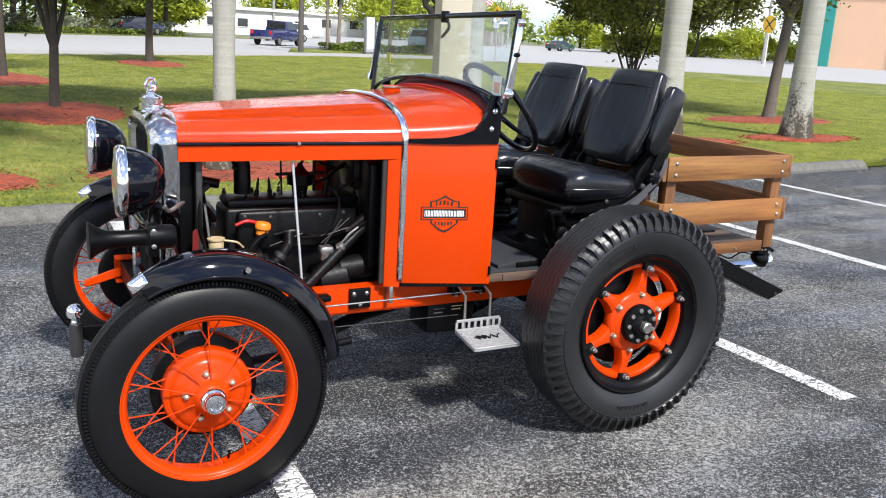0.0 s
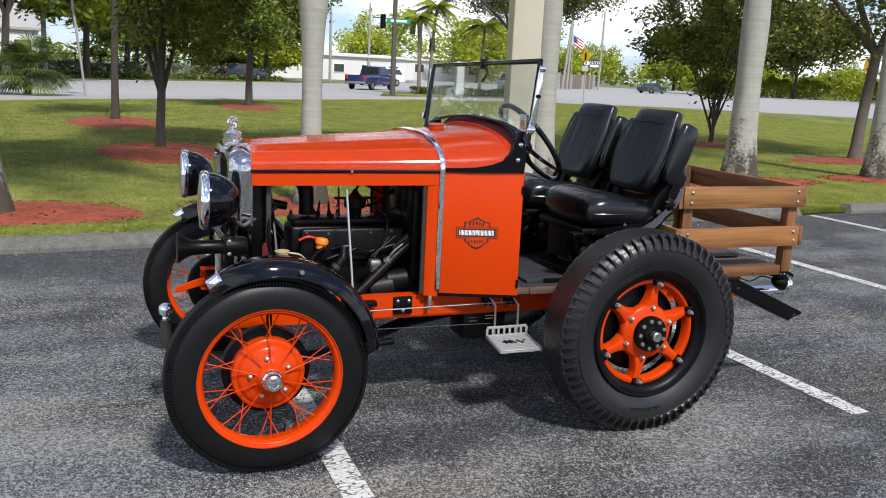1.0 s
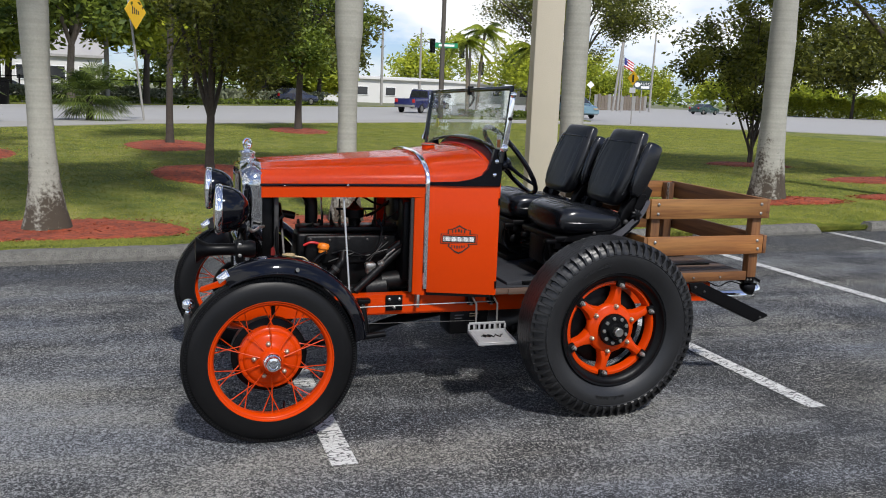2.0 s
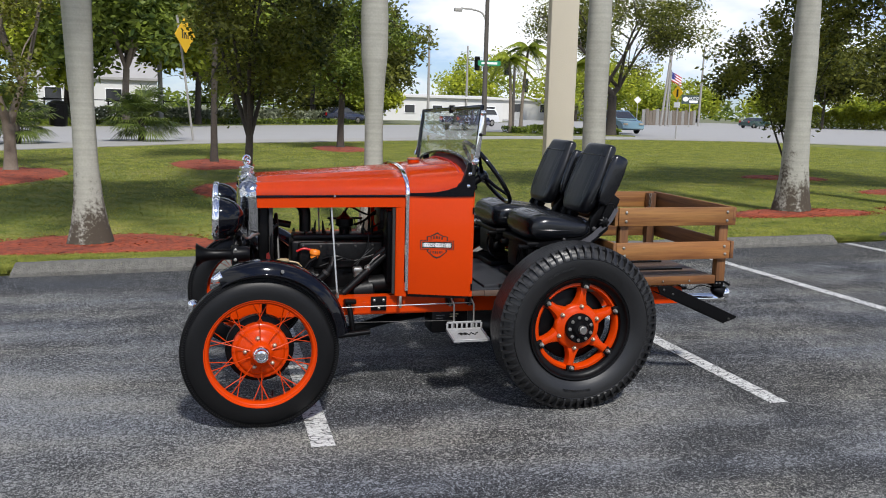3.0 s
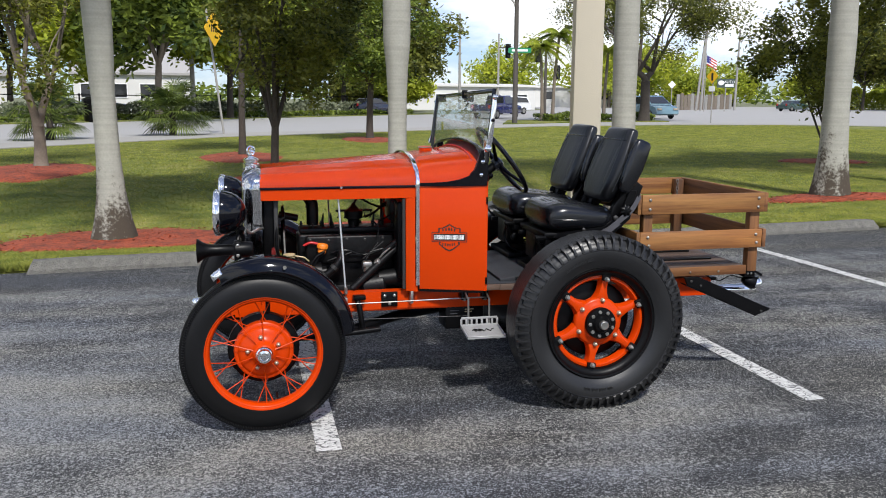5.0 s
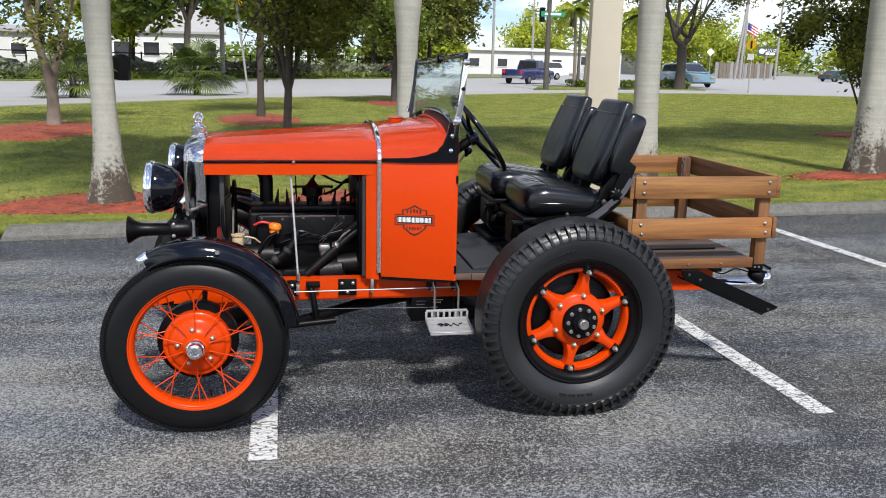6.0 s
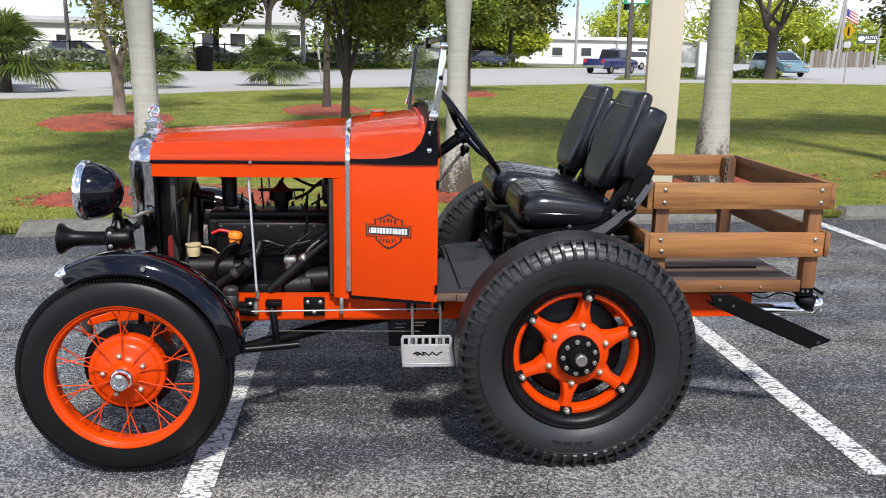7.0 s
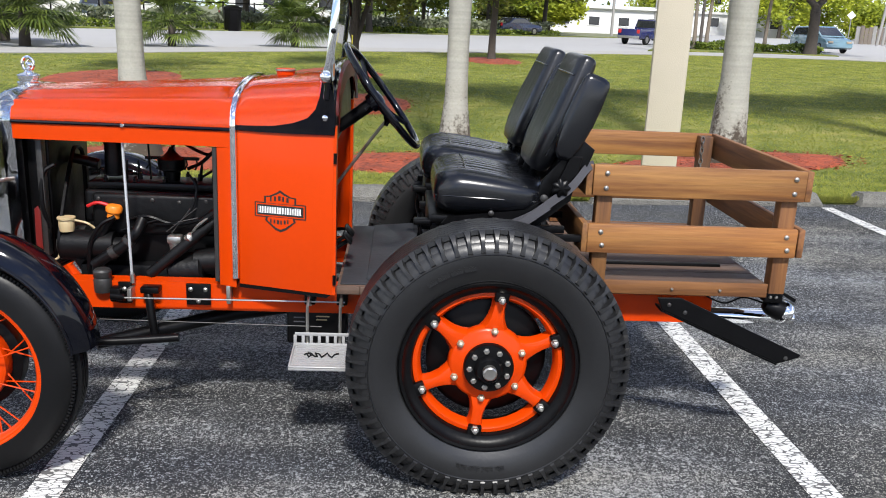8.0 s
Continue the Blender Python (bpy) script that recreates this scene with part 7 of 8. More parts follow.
def tree(x, y, fork, trunk_r, crown_r, crown_mid, crown_h, leaf, seed, label, leafm="leaf_dark", stems=1, clumps=90, per=60, limb_spread=1.0, spread=None, group="trees on the lawn", bark="bark", lumps=30, fill=1.0, skew=0.0, bole=0.0, tilt=0.0):
    t = thing("tree", label, "tree", (x, y, lawn_z(x, y) if y < 25 else 0.0), group)
    rng = np.random.default_rng(seed)
    rnd = random.Random(seed)
    bm = B()
    tips = []
    top = crown_mid + crown_h * 0.45
    if bole:
        tube(bm, bend([(0, 0, -0.05), (0.1 * trunk_r, 0, bole * 0.5), (0, 0, bole)], 4), [trunk_r * q for q in (1.55, 1.25, 1.12, 1.06, 1.0, 0.98, 0.97, 0.97, 1.0)], 12)
    for s in range(stems):
        a0 = 2 * math.pi * s / max(stems, 1) + rnd.uniform(0, 1)
        lean = (0.35 if stems > 1 else 0.06)
        pts = [Vector((0, 0, -0.05)), Vector((rnd.uniform(-0.03, 0.03), rnd.uniform(-0.03, 0.03), fork * 0.4))]
        if bole:
            pts = [Vector((0, 0, bole - 0.12)), Vector((math.cos(a0) * 0.12, math.sin(a0) * 0.12, bole + (fork - bole) * 0.4))]
        pts.append(Vector((math.cos(a0) * lean * fork * 0.5, math.sin(a0) * lean * fork * 0.4, fork)))
        for q, w in zip(pts[1:], (0.35, 1.0)):
            q.x += tilt * w
        rr = trunk_r / math.sqrt(stems)
        tube(bm, bend(pts, 4), [rr * 1.5, rr * 1.15, rr * 1.05, rr, rr * 0.95, rr * 0.92, rr * 0.9, rr * 0.88, rr * 0.85], 10)
        for k in range(5 if stems == 1 else 3):
            a = a0 + 2 * math.pi * k / (5 if stems == 1 else 3) + rnd.uniform(-0.4, 0.4)
            rad = crown_r * rnd.uniform(0.35, 0.75) * limb_spread
            e = Vector((math.cos(a) * rad, math.sin(a) * rad, rnd.uniform(crown_mid - crown_h * 0.1, top)))
            mid = pts[-1].lerp(e, 0.5) + Vector((rnd.uniform(-0.15, 0.15), rnd.uniform(-0.15, 0.15), rnd.uniform(0.0, 0.25))) * crown_r * 0.4
            line = bend([pts[-1] - Vector((0, 0, 0.05)), mid, e], 4)
            tube(bm, line, [rr * (0.62 - 0.055 * i) for i in range(len(line))], 7)
            for q in range(4):
                f = line[rnd.randrange(3, len(line))]
                g = f + Vector((rnd.gauss(0, 1), rnd.gauss(0, 1), rnd.gauss(0.2, 0.7))) * crown_r * 0.35
                tube(bm, [f, f.lerp(g, 0.5) + Vector((0, 0, 0.05 * crown_r)), g], [rr * 0.26, rr * 0.18, rr * 0.07], 5)
                tips.append(g)
            tips.append(e)
    part("trunk", bm, M[bark], t, "rough brown trunk and limbs", 60)
    # the crown is a heap of uneven boughs with sky between them
    boughs = []
    for q in tips[::2]:
        boughs.append((np.array(q), crown_r * rng.uniform(0.16, 0.34) * fill))
    while len(boughs) < lumps:
        v = rng.normal(0, 1, 3)
        v *= rng.uniform(0.3, 1.0) ** 0.4 / np.linalg.norm(v)
        v *= 1 + 0.45 * noise.noise(Vector((v[0] * 1.6 + seed, v[1] * 1.6, v[2] * 1.6)))
        boughs.append((np.array([v[0] * crown_r * 0.85, v[1] * crown_r * 0.85, crown_mid + v[2] * crown_h * 0.42]), crown_r * rng.uniform(0.18, 0.40) * fill))
    C = []
    wts = np.array([r for _, r in boughs]) ** 2
    pick = rng.choice(len(boughs), clumps, p=wts / wts.sum())
    for i in pick:
        c, r = boughs[i]
        v = rng.normal(0, 1, 3)
        v *= rng.uniform(0.2, 1.0) ** 0.5 / np.linalg.norm(v)
        C.append(c + v * r * np.array((1.15, 1.15, 0.72)))
    C = np.array(C + [list(q) for q in tips])
    C[:, 0] += skew
    C = C[np.abs(C[:, 0] - skew) < crown_r * 1.02]
    sp = (spread or crown_r * 0.085) * rng.uniform(0.5, 1.5, (len(C) * per, 1))
    P, D, E = rand_leaves(rng, C, per, sp, leaf)
    quads_mesh("crown", P, D, E, M[leafm], t, "leafy uneven crown with gaps")
    return t


LAWN = "young broadleaf tree on the lawn with dark trunk and dense leaves"
tree(0.42, 12.4, 0.95, 0.078, 1.36, 2.95, 3.5, 0.052, 3, LAWN, clumps=330, per=46, lumps=42, skew=0.26)
tree(-0.18, 18.4, 3.3, 0.08, 1.9, 5.9, 2.6, 0.062, 5, LAWN, clumps=270, per=42, lumps=36)
tree(-4.1, 15.0, 1.7, 0.115, 2.1, 4.3, 3.0, 0.058, 8, "pale-barked tree with forked trunk and loose crown on the lawn", "leaf_dark", 2, 180, 40, bark="bark_pale", lumps=26, fill=0.75, bole=0.95)
tree(4.12, 26.6, 1.9, 0.12, 2.5, 3.7, 4.2, 0.08, 11, LAWN, "leaf_mid", 1, 260, 46, lumps=34)
tree(13.1, 14.2, 0.6, 0.075, 1.85, 2.75, 3.7, 0.060, 14, "low multi-stemmed dark leafy tree on the lawn", "leaf_dark", 3, 250, 42, lumps=26, fill=0.56, spread=0.14, skew=-0.45)
tree(14.2, 10.9, 2.2, 0.12, 3.2, 4.5, 4.2, 0.066, 17, "taller lawn tree with slim leaning trunk and wide crown", "leaf_dark", 1, 460, 46, lumps=46, tilt=0.18, bark="bark_grey")
FAR_T = "tall leafy street tree across the road"
for i, (x, y, f, r, cm, ch, mm) in enumerate(((-16, 62, 3.5, 6.0, 8.0, 9.0, "leaf_dark"), (-5.2, 51.2, 3.4, 5.4, 7.4, 7.6, "leaf_mid"), (-9.5, 58.5, 3.2, 4.5, 6.0, 7.0, "leaf_bright"), (-1.2, 58.2, 3.0, 4.6, 6.2, 8.0, "leaf_bright"), (1.5, 66, 3.2, 5.0, 7.5, 8.5, "leaf_mid"), (8.5, 76, 3.0, 5.0, 6.0, 6.5, "leaf_dark"), (3.0, 88, 2.2, 5.0, 4.6, 6.0, "leaf_mid"), (16.5, 92, 1.6, 3.4, 2.8, 3.2, "leaf_bright"), (12.0, 96, 1.3, 3.2, 2.6, 3.4, "leaf_dark"), (13.8, 78, 3.0, 5.5, 6.2, 6.0, "leaf_dark"), (-30, 60, 3.5, 6.0, 8.0, 8.0, "leaf_mid"), (100, 104, 3.5, 9.0, 9.5, 11.0, "leaf_dark"), (120, 96, 3.5, 8.0, 8.5, 9.0, "leaf_dark"), (88, 108, 3.5, 7.0, 8.0, 8.0, "leaf_dark"))):
    tree(x, y, f, 0.22, r, cm, ch, 0.40 if x > 80 else 0.26, 30 + i, FAR_T, mm, 1, 210, 52, group="trees across the road", bark="bark_pale" if i == 1 else "bark", lumps=40)
tree(25.2, 49.05, 3.2, 0.30, 5.5, 7.3, 3.9, 0.11, 44, "spreading oak with dark leaning trunk on the corner island", "leaf_dark", 2, 430, 45, 1.3, 0.36, "trees across the road", lumps=30, fill=0.66, bole=2.6, skew=0.5)
for i, (x, y) in enumerate(((62, 140), (74, 150), (88, 160), (104, 170), (122, 165), (140, 160), (50, 160), (160, 150))):
    tree(x, y, 2.0, 0.3, 8.5 if i in (0, 1, 6) else 7.0, 6.0 if i in (0, 1, 6) else 4.0, 8.0 if i in (0, 1, 6) else 5.0, 0.40, 60 + i, "sunlit yellow-green tree far beyond the crossing", "leaf_bright", 1, 170, 30, group="far sunlit trees")

# far tree belt on the horizon
rng = np.random.default_rng(77)
C = []
for k in range(620):
    a = radians(rng.uniform(-70, 85))
    d = rng.uniform(260, 330)
    hh = 5.5 + 3.5 * noise.noise(Vector((a * 9, 3, 0)))
    C.append((math.sin(a) * d, math.cos(a) * d, rng.uniform(0.5, max(2.0, hh))))
P, D, E = rand_leaves(rng, np.array(C), 16, np.array((3.0, 3.0, 1.2)), 1.2)
tagged(quads_mesh("far_trees", P, D, E, M["leaf_mid"], None), "hazy belt of far green trees", "trees", "", "stuff")


# royal palms along the lot
def palm(x, y, prof, seed, height=7.2, lean=0.0, hang=0.085):
    t = thing("palm_tree", "smooth grey royal palm trunk with dark stained base in mulch", "palm tree", (x, y, lawn_z(x, y)), "palms along the parking lot")
    rng = np.random.default_rng(seed)
    bm = B()
    n, rows = 28, []
    steps = 110
    for k in range(steps + 1):
        z = height * k / steps
        r = np.interp(z, [p[0] for p in prof], [p[1] for p in prof])
        ringy = 0.0008 * math.sin(z * 2 * math.pi / 0.075) if z > 0.9 else 0.0
        ring = []
        for j in range(n):
            a = 2 * math.pi * j / n
            rr = r + ringy + 0.012 * noise.noise(Vector((math.cos(a) * 1.5 + seed, math.sin(a) * 1.5, z * 1.1)))
            if z < 0.25:
                rr += 0.03 * (1 - z / 0.25) * abs(noise.noise(Vector((math.cos(a) * 5, math.sin(a) * 5, seed))))
            ring.append((math.cos(a) * rr + lean * z * min(1.0, z / 2), math.sin(a) * rr, z - 0.02))
        rows.append(ring)
    loft(bm, rows)
    part("trunk", bm, M["palm_bark"], t, "pale grey ringed trunk with lichen and dark base", 80)
    bm = B()
    tx = lean * height
    tube(bm, [(tx, 0, height - 0.05), (tx, 0, height + 0.6), (tx, 0, height + 1.1)], [prof[-1][1] * 0.85, prof[-1][1] * 0.75, 0.03], 14)
    part("crownshaft", bm, M["frond"], t, "smooth green crownshaft")
    for k in range(18):
        a = 2.4 * k + rng.uniform(-0.2, 0.2)
        up = 0.95 - hang * k + rng.uniform(-0.1, 0.1)
        base = Vector((tx, 0, height + 0.9))
        d = Vector((math.cos(a), math.sin(a), 0))
        line = [base + d * (2.9 * s) + Vector((0, 0, up * 2.2 * s - 2.3 * s * s)) for s in [i / 12 for i in range(13)]]
        bm = B()
        tube(bm, line, [0.03 * (1 - i / 14) for i in range(13)], 5)
        side = Vector((-d.y, d.x, 0))
        for i in range(1, 13):
            for q in range(3):
                f = line[i - 1].lerp(line[i], q / 3)
                L_ = 0.62 * math.sin(math.pi * min(1, 0.12 + i / 13)) + 0.1
                for sg in (-1, 1):
                    tip = f + side * (sg * L_) + d * 0.18 + Vector((0, 0, -0.25 * L_))
                    w = d * 0.045
                    bm.faces.new([bm.verts.new(p) for p in (f - w, f + w, tip)])
        part("frond", bm, M["frond"], t)
    return t


def palm_bark_mat():
    """Pale bark with rings, dark lichen flecks low down."""
    m = M["palm_bark"]
    nt = m.node_tree
    N, L = nt.nodes.new, nt.links.new
    bs = nt.nodes["Principled BSDF"]
    old = bs.inputs["Base Color"].links[0].from_socket
    tc, sep = N("ShaderNodeTexCoord"), N("ShaderNodeSeparateXYZ")
    L(tc.outputs["Object"], sep.inputs[0])
    no = N("ShaderNodeTexNoise")
    no.inputs["Scale"].default_value, no.inputs["Detail"].default_value, no.inputs["Roughness"].default_value = 24.0, 6.0, 0.7
    run = N("ShaderNodeMapping")
    run.inputs["Scale"].default_value = (1.0, 1.0, 0.45)
    L(tc.outputs["Object"], run.inputs["Vector"])
    L(tc.outputs["Object"], no.inputs["Vector"])
    big = N("ShaderNodeTexNoise")
    big.inputs["Scale"].default_value, big.inputs["Detail"].default_value = 4.5, 5.0
    L(run.outputs["Vector"], big.inputs["Vector"])
    # stain amount: strong splashed base, flecks to a metre
    mr = N("ShaderNodeMapRange")
    mr.inputs["From Min"].default_value, mr.inputs["From Max"].default_value = 0.02, 1.3
    mr.inputs["To Min"].default_value, mr.inputs["To Max"].default_value = 0.39, 0.69
    L(sep.outputs["Z"], mr.inputs["Value"])
    ad = N("ShaderNodeMath")
    ad.operation = "MULTIPLY_ADD"
    ad.inputs[1].default_value = 0.5
    L(big.outputs["Fac"], ad.inputs[0])
    hf = N("ShaderNodeMath")
    hf.operation = "MULTIPLY"
    hf.inputs[1].default_value = 0.5
    L(no.outputs["Fac"], hf.inputs[0])
    L(hf.outputs[0], ad.inputs[2])
    sb = N("ShaderNodeMath")
    sb.operation = "SUBTRACT"
    L(ad.outputs[0], sb.inputs[0])
    L(mr.outputs["Result"], sb.inputs[1])
    cl = N("ShaderNodeMapRange")
    cl.inputs["From Min"].default_value, cl.inputs["From Max"].default_value = -0.05, 0.06
    L(sb.outputs[0], cl.inputs["Value"])
    mix = N("ShaderNodeMix")
    mix.data_type = "RGBA"
    mix.inputs[7].default_value = (0.055, 0.043, 0.030, 1)
    L(cl.outputs["Result"], mix.inputs["Factor"])
    # old leaf scars run round the trunk
    mpr, nr, ring, mul = N("ShaderNodeMapping"), N("ShaderNodeTexNoise"), N("ShaderNodeMapRange"), N("ShaderNodeMix")
    mpr.inputs["Scale"].default_value = (0.8, 0.8, 22.0)
    nr.inputs["Scale"].default_value, nr.inputs["Detail"].default_value = 1.0, 4.0
    L(tc.outputs["Object"], mpr.inputs["Vector"])
    L(mpr.outputs["Vector"], nr.inputs["Vector"])
    ring.inputs["From Min"].default_value, ring.inputs["From Max"].default_value = 0.35, 0.65
    ring.inputs["To Min"].default_value, ring.inputs["To Max"].default_value = 0.90, 1.05
    L(nr.outputs["Fac"], ring.inputs["Value"])
    mul.data_type, mul.blend_type = "RGBA", "MULTIPLY"
    mul.inputs["Factor"].default_value = 1.0
    L(old, mul.inputs[6])
    L(ring.outputs["Result"], mul.inputs[7])
    old = mul.outputs[2]
    L(old, mix.inputs[6])
    L(mix.outputs[2], bs.inputs["Base Color"])


palm_bark_mat()
# first palm: unseen crown set low so that its shade darkens the left lawn
palm(-1.66, 7.34, [(0, 0.292), (0.28, 0.220), (0.6, 0.168), (1.02, 0.140), (1.74, 0.133), (2.45, 0.156), (3.2, 0.182), (4.0, 0.175), (7.2, 0.13)], 1, 4.0, -0.018, 0.048)
palm(1.87, 7.6, [(0, 0.24), (0.3, 0.19), (0.8, 0.133), (1.35, 0.118), (1.75, 0.122), (2.1, 0.140), (2.45, 0.170), (2.9, 0.176), (3.6, 0.165), (7.2, 0.12)], 2)
palm(5.18, 7.9, [(0, 0.26), (0.4, 0.215), (1.0, 0.17), (1.8, 0.165), (2.6, 0.175), (3.4, 0.16), (7.2, 0.12)], 3)
palm(8.39, 7.6, [(0, 0.30), (0.25, 0.255), (0.7, 0.205), (1.4, 0.180), (2.2, 0.188), (3.2, 0.18), (7.2, 0.13)], 4)
palm(11.48, 7.85, [(0, 0.29), (0.25, 0.25), (0.7, 0.20), (1.4, 0.175), (2.2, 0.175), (3.2, 0.165), (7.2, 0.13)], 5)


# fan palmettos by the road
def palmetto(x, y, s, seed):
    t = thing("fan_palm", "bushy green fan palm beside the footpath", "palm", (x, y, 0.02), "fan palms by the road")
    rng = np.random.default_rng(seed)
    bm = B()
    tube(bm, [(0, 0, -0.05), (0.02, 0, 0.35 * s), (0, 0, 0.8 * s)], [0.13 * s, 0.11 * s, 0.08 * s], 9)
    part("stem", bm, M["bark"], t)
    bm = B()
    for k in range(60):
        a, up = rng.uniform(0, 2 * math.pi), rng.uniform(-0.5, 1.35)
        d = Vector((math.cos(a) * math.cos(up), math.sin(a) * math.cos(up), math.sin(up)))
        o = Vector((0, 0, 0.7 * s))
        hub = o + d * s * rng.uniform(0.45, 0.85)
        tube(bm, [o, hub], 0.012 * s, 4)
        u, v, w = frame_of(d)
        for j in range(17):
            q = -1.35 + 2.7 * j / 16
            dir_ = (d * math.cos(q) + u * math.sin(q)).normalized()
            L_ = s * rng.uniform(0.55, 0.72)
            tip = hub + dir_ * L_ + Vector((0, 0, -0.18 * s))
            wd = v.cross(dir_) * 0.022 * s
            midp = hub + dir_ * L_ * 0.55
            bm.faces.new([bm.verts.new(p) for p in (hub, midp + wd, tip, midp - wd)])
    part("fronds", bm, M["frond"], t, "spiky fan fronds", 60)


for i, (x, y, s) in enumerate(((-2.8, 30.6, 1.15), (-6.5, 27.6, 1.1), (-9.8, 24.0, 1.35), (-11.6, 26.8, 1.3))):
    palmetto(x, y, s, i)

def coconut_palm(x, y, h, lean, seed):
    t = thing("coconut_palm", "slender pale coconut palm with arching green fronds", "palm tree", (x, y, 0.06), "palms on the corner island")
    rng = np.random.default_rng(seed)
    bm = B()
    tube(bm, bend([(0, 0, -0.08), (lean * 0.3, 0, h * 0.5), (lean, 0, h)], 5), [0.16, 0.13, 0.11, 0.105, 0.10, 0.10, 0.095, 0.09, 0.09, 0.085, 0.08], 10)
    part("trunk", bm, M["bark_pale"], t, "slim pale ringed trunk")
    for k in range(17):
        a = 2.4 * k + rng.uniform(-0.3, 0.3)
        up = 1.25 - 0.11 * k + rng.uniform(-0.1, 0.1)
        d = Vector((math.cos(a), math.sin(a), 0))
        L_ = 2.3 * rng.uniform(0.85, 1.1)
        line = [Vector((lean, 0, h)) + d * (L_ * s * math.cos(up * 0.8)) + Vector((0, 0, up * 1.5 * s - 1.7 * s * s)) for s in [i / 12 for i in range(13)]]
        bm = B()
        tube(bm, line, [0.03 * (1 - i / 14) for i in range(13)], 5)
        side = Vector((-d.y, d.x, 0))
        for i in range(1, 13):
            for q in range(4):
                f = line[i - 1].lerp(line[i], q / 4)
                W_ = 0.5 * math.sin(math.pi * min(1, 0.15 + i / 13)) + 0.08
                for sg in (-1, 1):
                    tip = f + side * (sg * W_ * 0.8) + d * 0.2 + Vector((0, 0, -0.55 * W_))
                    w = d * 0.03
                    bm.faces.new([bm.verts.new(p) for p in (f - w, f + w, tip)])
        part("frond", bm, M["leaf_bright"] if k % 3 else M["frond"], t)


coconut_palm(19.3, 50.2, 5.5, 0.35, 71)
coconut_palm(18.4, 49.6, 4.7, -0.2, 72)
coconut_palm(23.2, 51.0, 4.6, 0.2, 73)

# lawn blades, denser near the lot
rng = np.random.default_rng(5)
N_ = 620000
gx = rng.uniform(-9, 30, N_)
gy = kerb_y(gx) - 0.02 + 34.0 * rng.random(N_) ** 2.5
edge = np.interp(gx, [p[0] for p in WALK_NEAR], [p[1] for p in WALK_NEAR]) - 0.15
gx, gy = gx[gy < edge], gy[gy < edge]
N_ = len(gx)
keep = np.ones(N_, bool)
for cx_, cy_, rx_, ry_ in MULCH:
    keep &= ((gx - cx_) / (rx_ * 0.95)) ** 2 + ((gy - cy_) / (ry_ * 0.95)) ** 2 > 1
gx, gy = gx[keep], gy[keep]
n_ = len(gx)
hgt = rng.uniform(0.008, 0.026, n_) * (1 + 1.6 * np.exp(-(gy - kerb_y(gx)) / 0.12))
ang = rng.uniform(0, 2 * math.pi, n_)
wd = 0.0035 + 0.0007 * gy
gz = np.array([lawn_z(a, b) for a, b in zip(gx.tolist(), gy.tolist())])
V = np.empty((n_, 3, 3))
V[:, 0] = np.stack([gx - np.cos(ang) * wd, gy - np.sin(ang) * wd, gz - 0.002], 1)
V[:, 1] = np.stack([gx + np.cos(ang) * wd, gy + np.sin(ang) * wd, gz - 0.002], 1)
V[:, 2] = np.stack([gx + rng.normal(0, 0.026, n_), gy + rng.normal(0, 0.026, n_), gz + hgt], 1)
me = bpy.data.meshes.new("grass")
me.from_pydata(V.reshape(-1, 3).tolist(), [], np.arange(n_ * 3).reshape(-1, 3).tolist())
me.materials.append(M["blade"])
tagged(new("grass", me), "short mown green grass blades on the lawn", "grass", "", "stuff")

# ---- pillar beside the lot ----
bm = B()
box(bm, (-0.155, -0.155, -0.05), (0.155, 0.155, 5.4), 0.012, 2)
pil = part("pillar", bm, M["pillar"], None)
pil.matrix_world = pose(3.68, 5.62, lawn_z(3.68, 5.62), 0, 0, -14)
tagged(pil, "square beige stucco pillar standing at the lawn's edge", "pillar")

# ---- street furniture ----
M["pole_grey"] = mat("weathered_pole_grey", (0.30, 0.29, 0.27), 0.7, vary=0.15, scale=2)
M["pole_dark"] = mat("dark_pole", (0.075, 0.065, 0.055), 0.7, vary=0.2, scale=2)
M["sign_yellow"] = mat("sign_yellow", (0.78, 0.45, 0.01), 0.5, vary=0.05)
M["sign_white"] = mat("sign_white", (0.8, 0.8, 0.8), 0.5, vary=0.05)
M["sign_board"] = mat("dark_sign_board", (0.05, 0.075, 0.065), 0.5, vary=0.1)
M["sign_green"] = mat("sign_green", (0.01, 0.22, 0.10), 0.5, vary=0.05)
M["dark_glass"] = mat("dark_car_glass", (0.02, 0.022, 0.025), 0.08, vary=0.05, coat=0.5)
M["white_wall"] = mat("white_painted_wall", (0.60, 0.595, 0.575), 0.85, vary=0.06, scale=0.5)
M["grey_roof"] = mat("grey_roof", (0.34, 0.33, 0.32), 0.8, vary=0.1, scale=0.5)
M["peach_wall"] = mat("peach_wall", (0.66, 0.42, 0.28), 0.85, vary=0.05, scale=0.5)
M["teal"] = mat("teal_paint", (0.02, 0.25, 0.22), 0.6, vary=0.08)
M["signal_red"] = mat("signal_red_lens", (0.7, 0.02, 0.01), 0.3)


def pole(name, label, cat, x, y, h, r, material, r2=None):
    t = thing(name, label, cat, (x, y, 0.0))
    bm = B()
    cyl(bm, (0, 0, -0.02), (0, 0, h), r, r2 or r * 0.8, 12)
    part("post", bm, material, t)
    return t


def face_plate(t, poly, z, facing, material, name="panel", thick=0.02, dx=0.0):
    """A flat sign plate turned towards the direction facing (degrees about z; 0 looks to -y)."""
    bm = B()
    c, s = math.cos(radians(facing)), math.sin(radians(facing))
    off = 0.07
    prism(bm, poly, lambda u, v, k: (c * (u + dx) + s * (off + thick * k), s * (u + dx) - c * (off + thick * k), z + v))
    return part(name, bm, material, t)


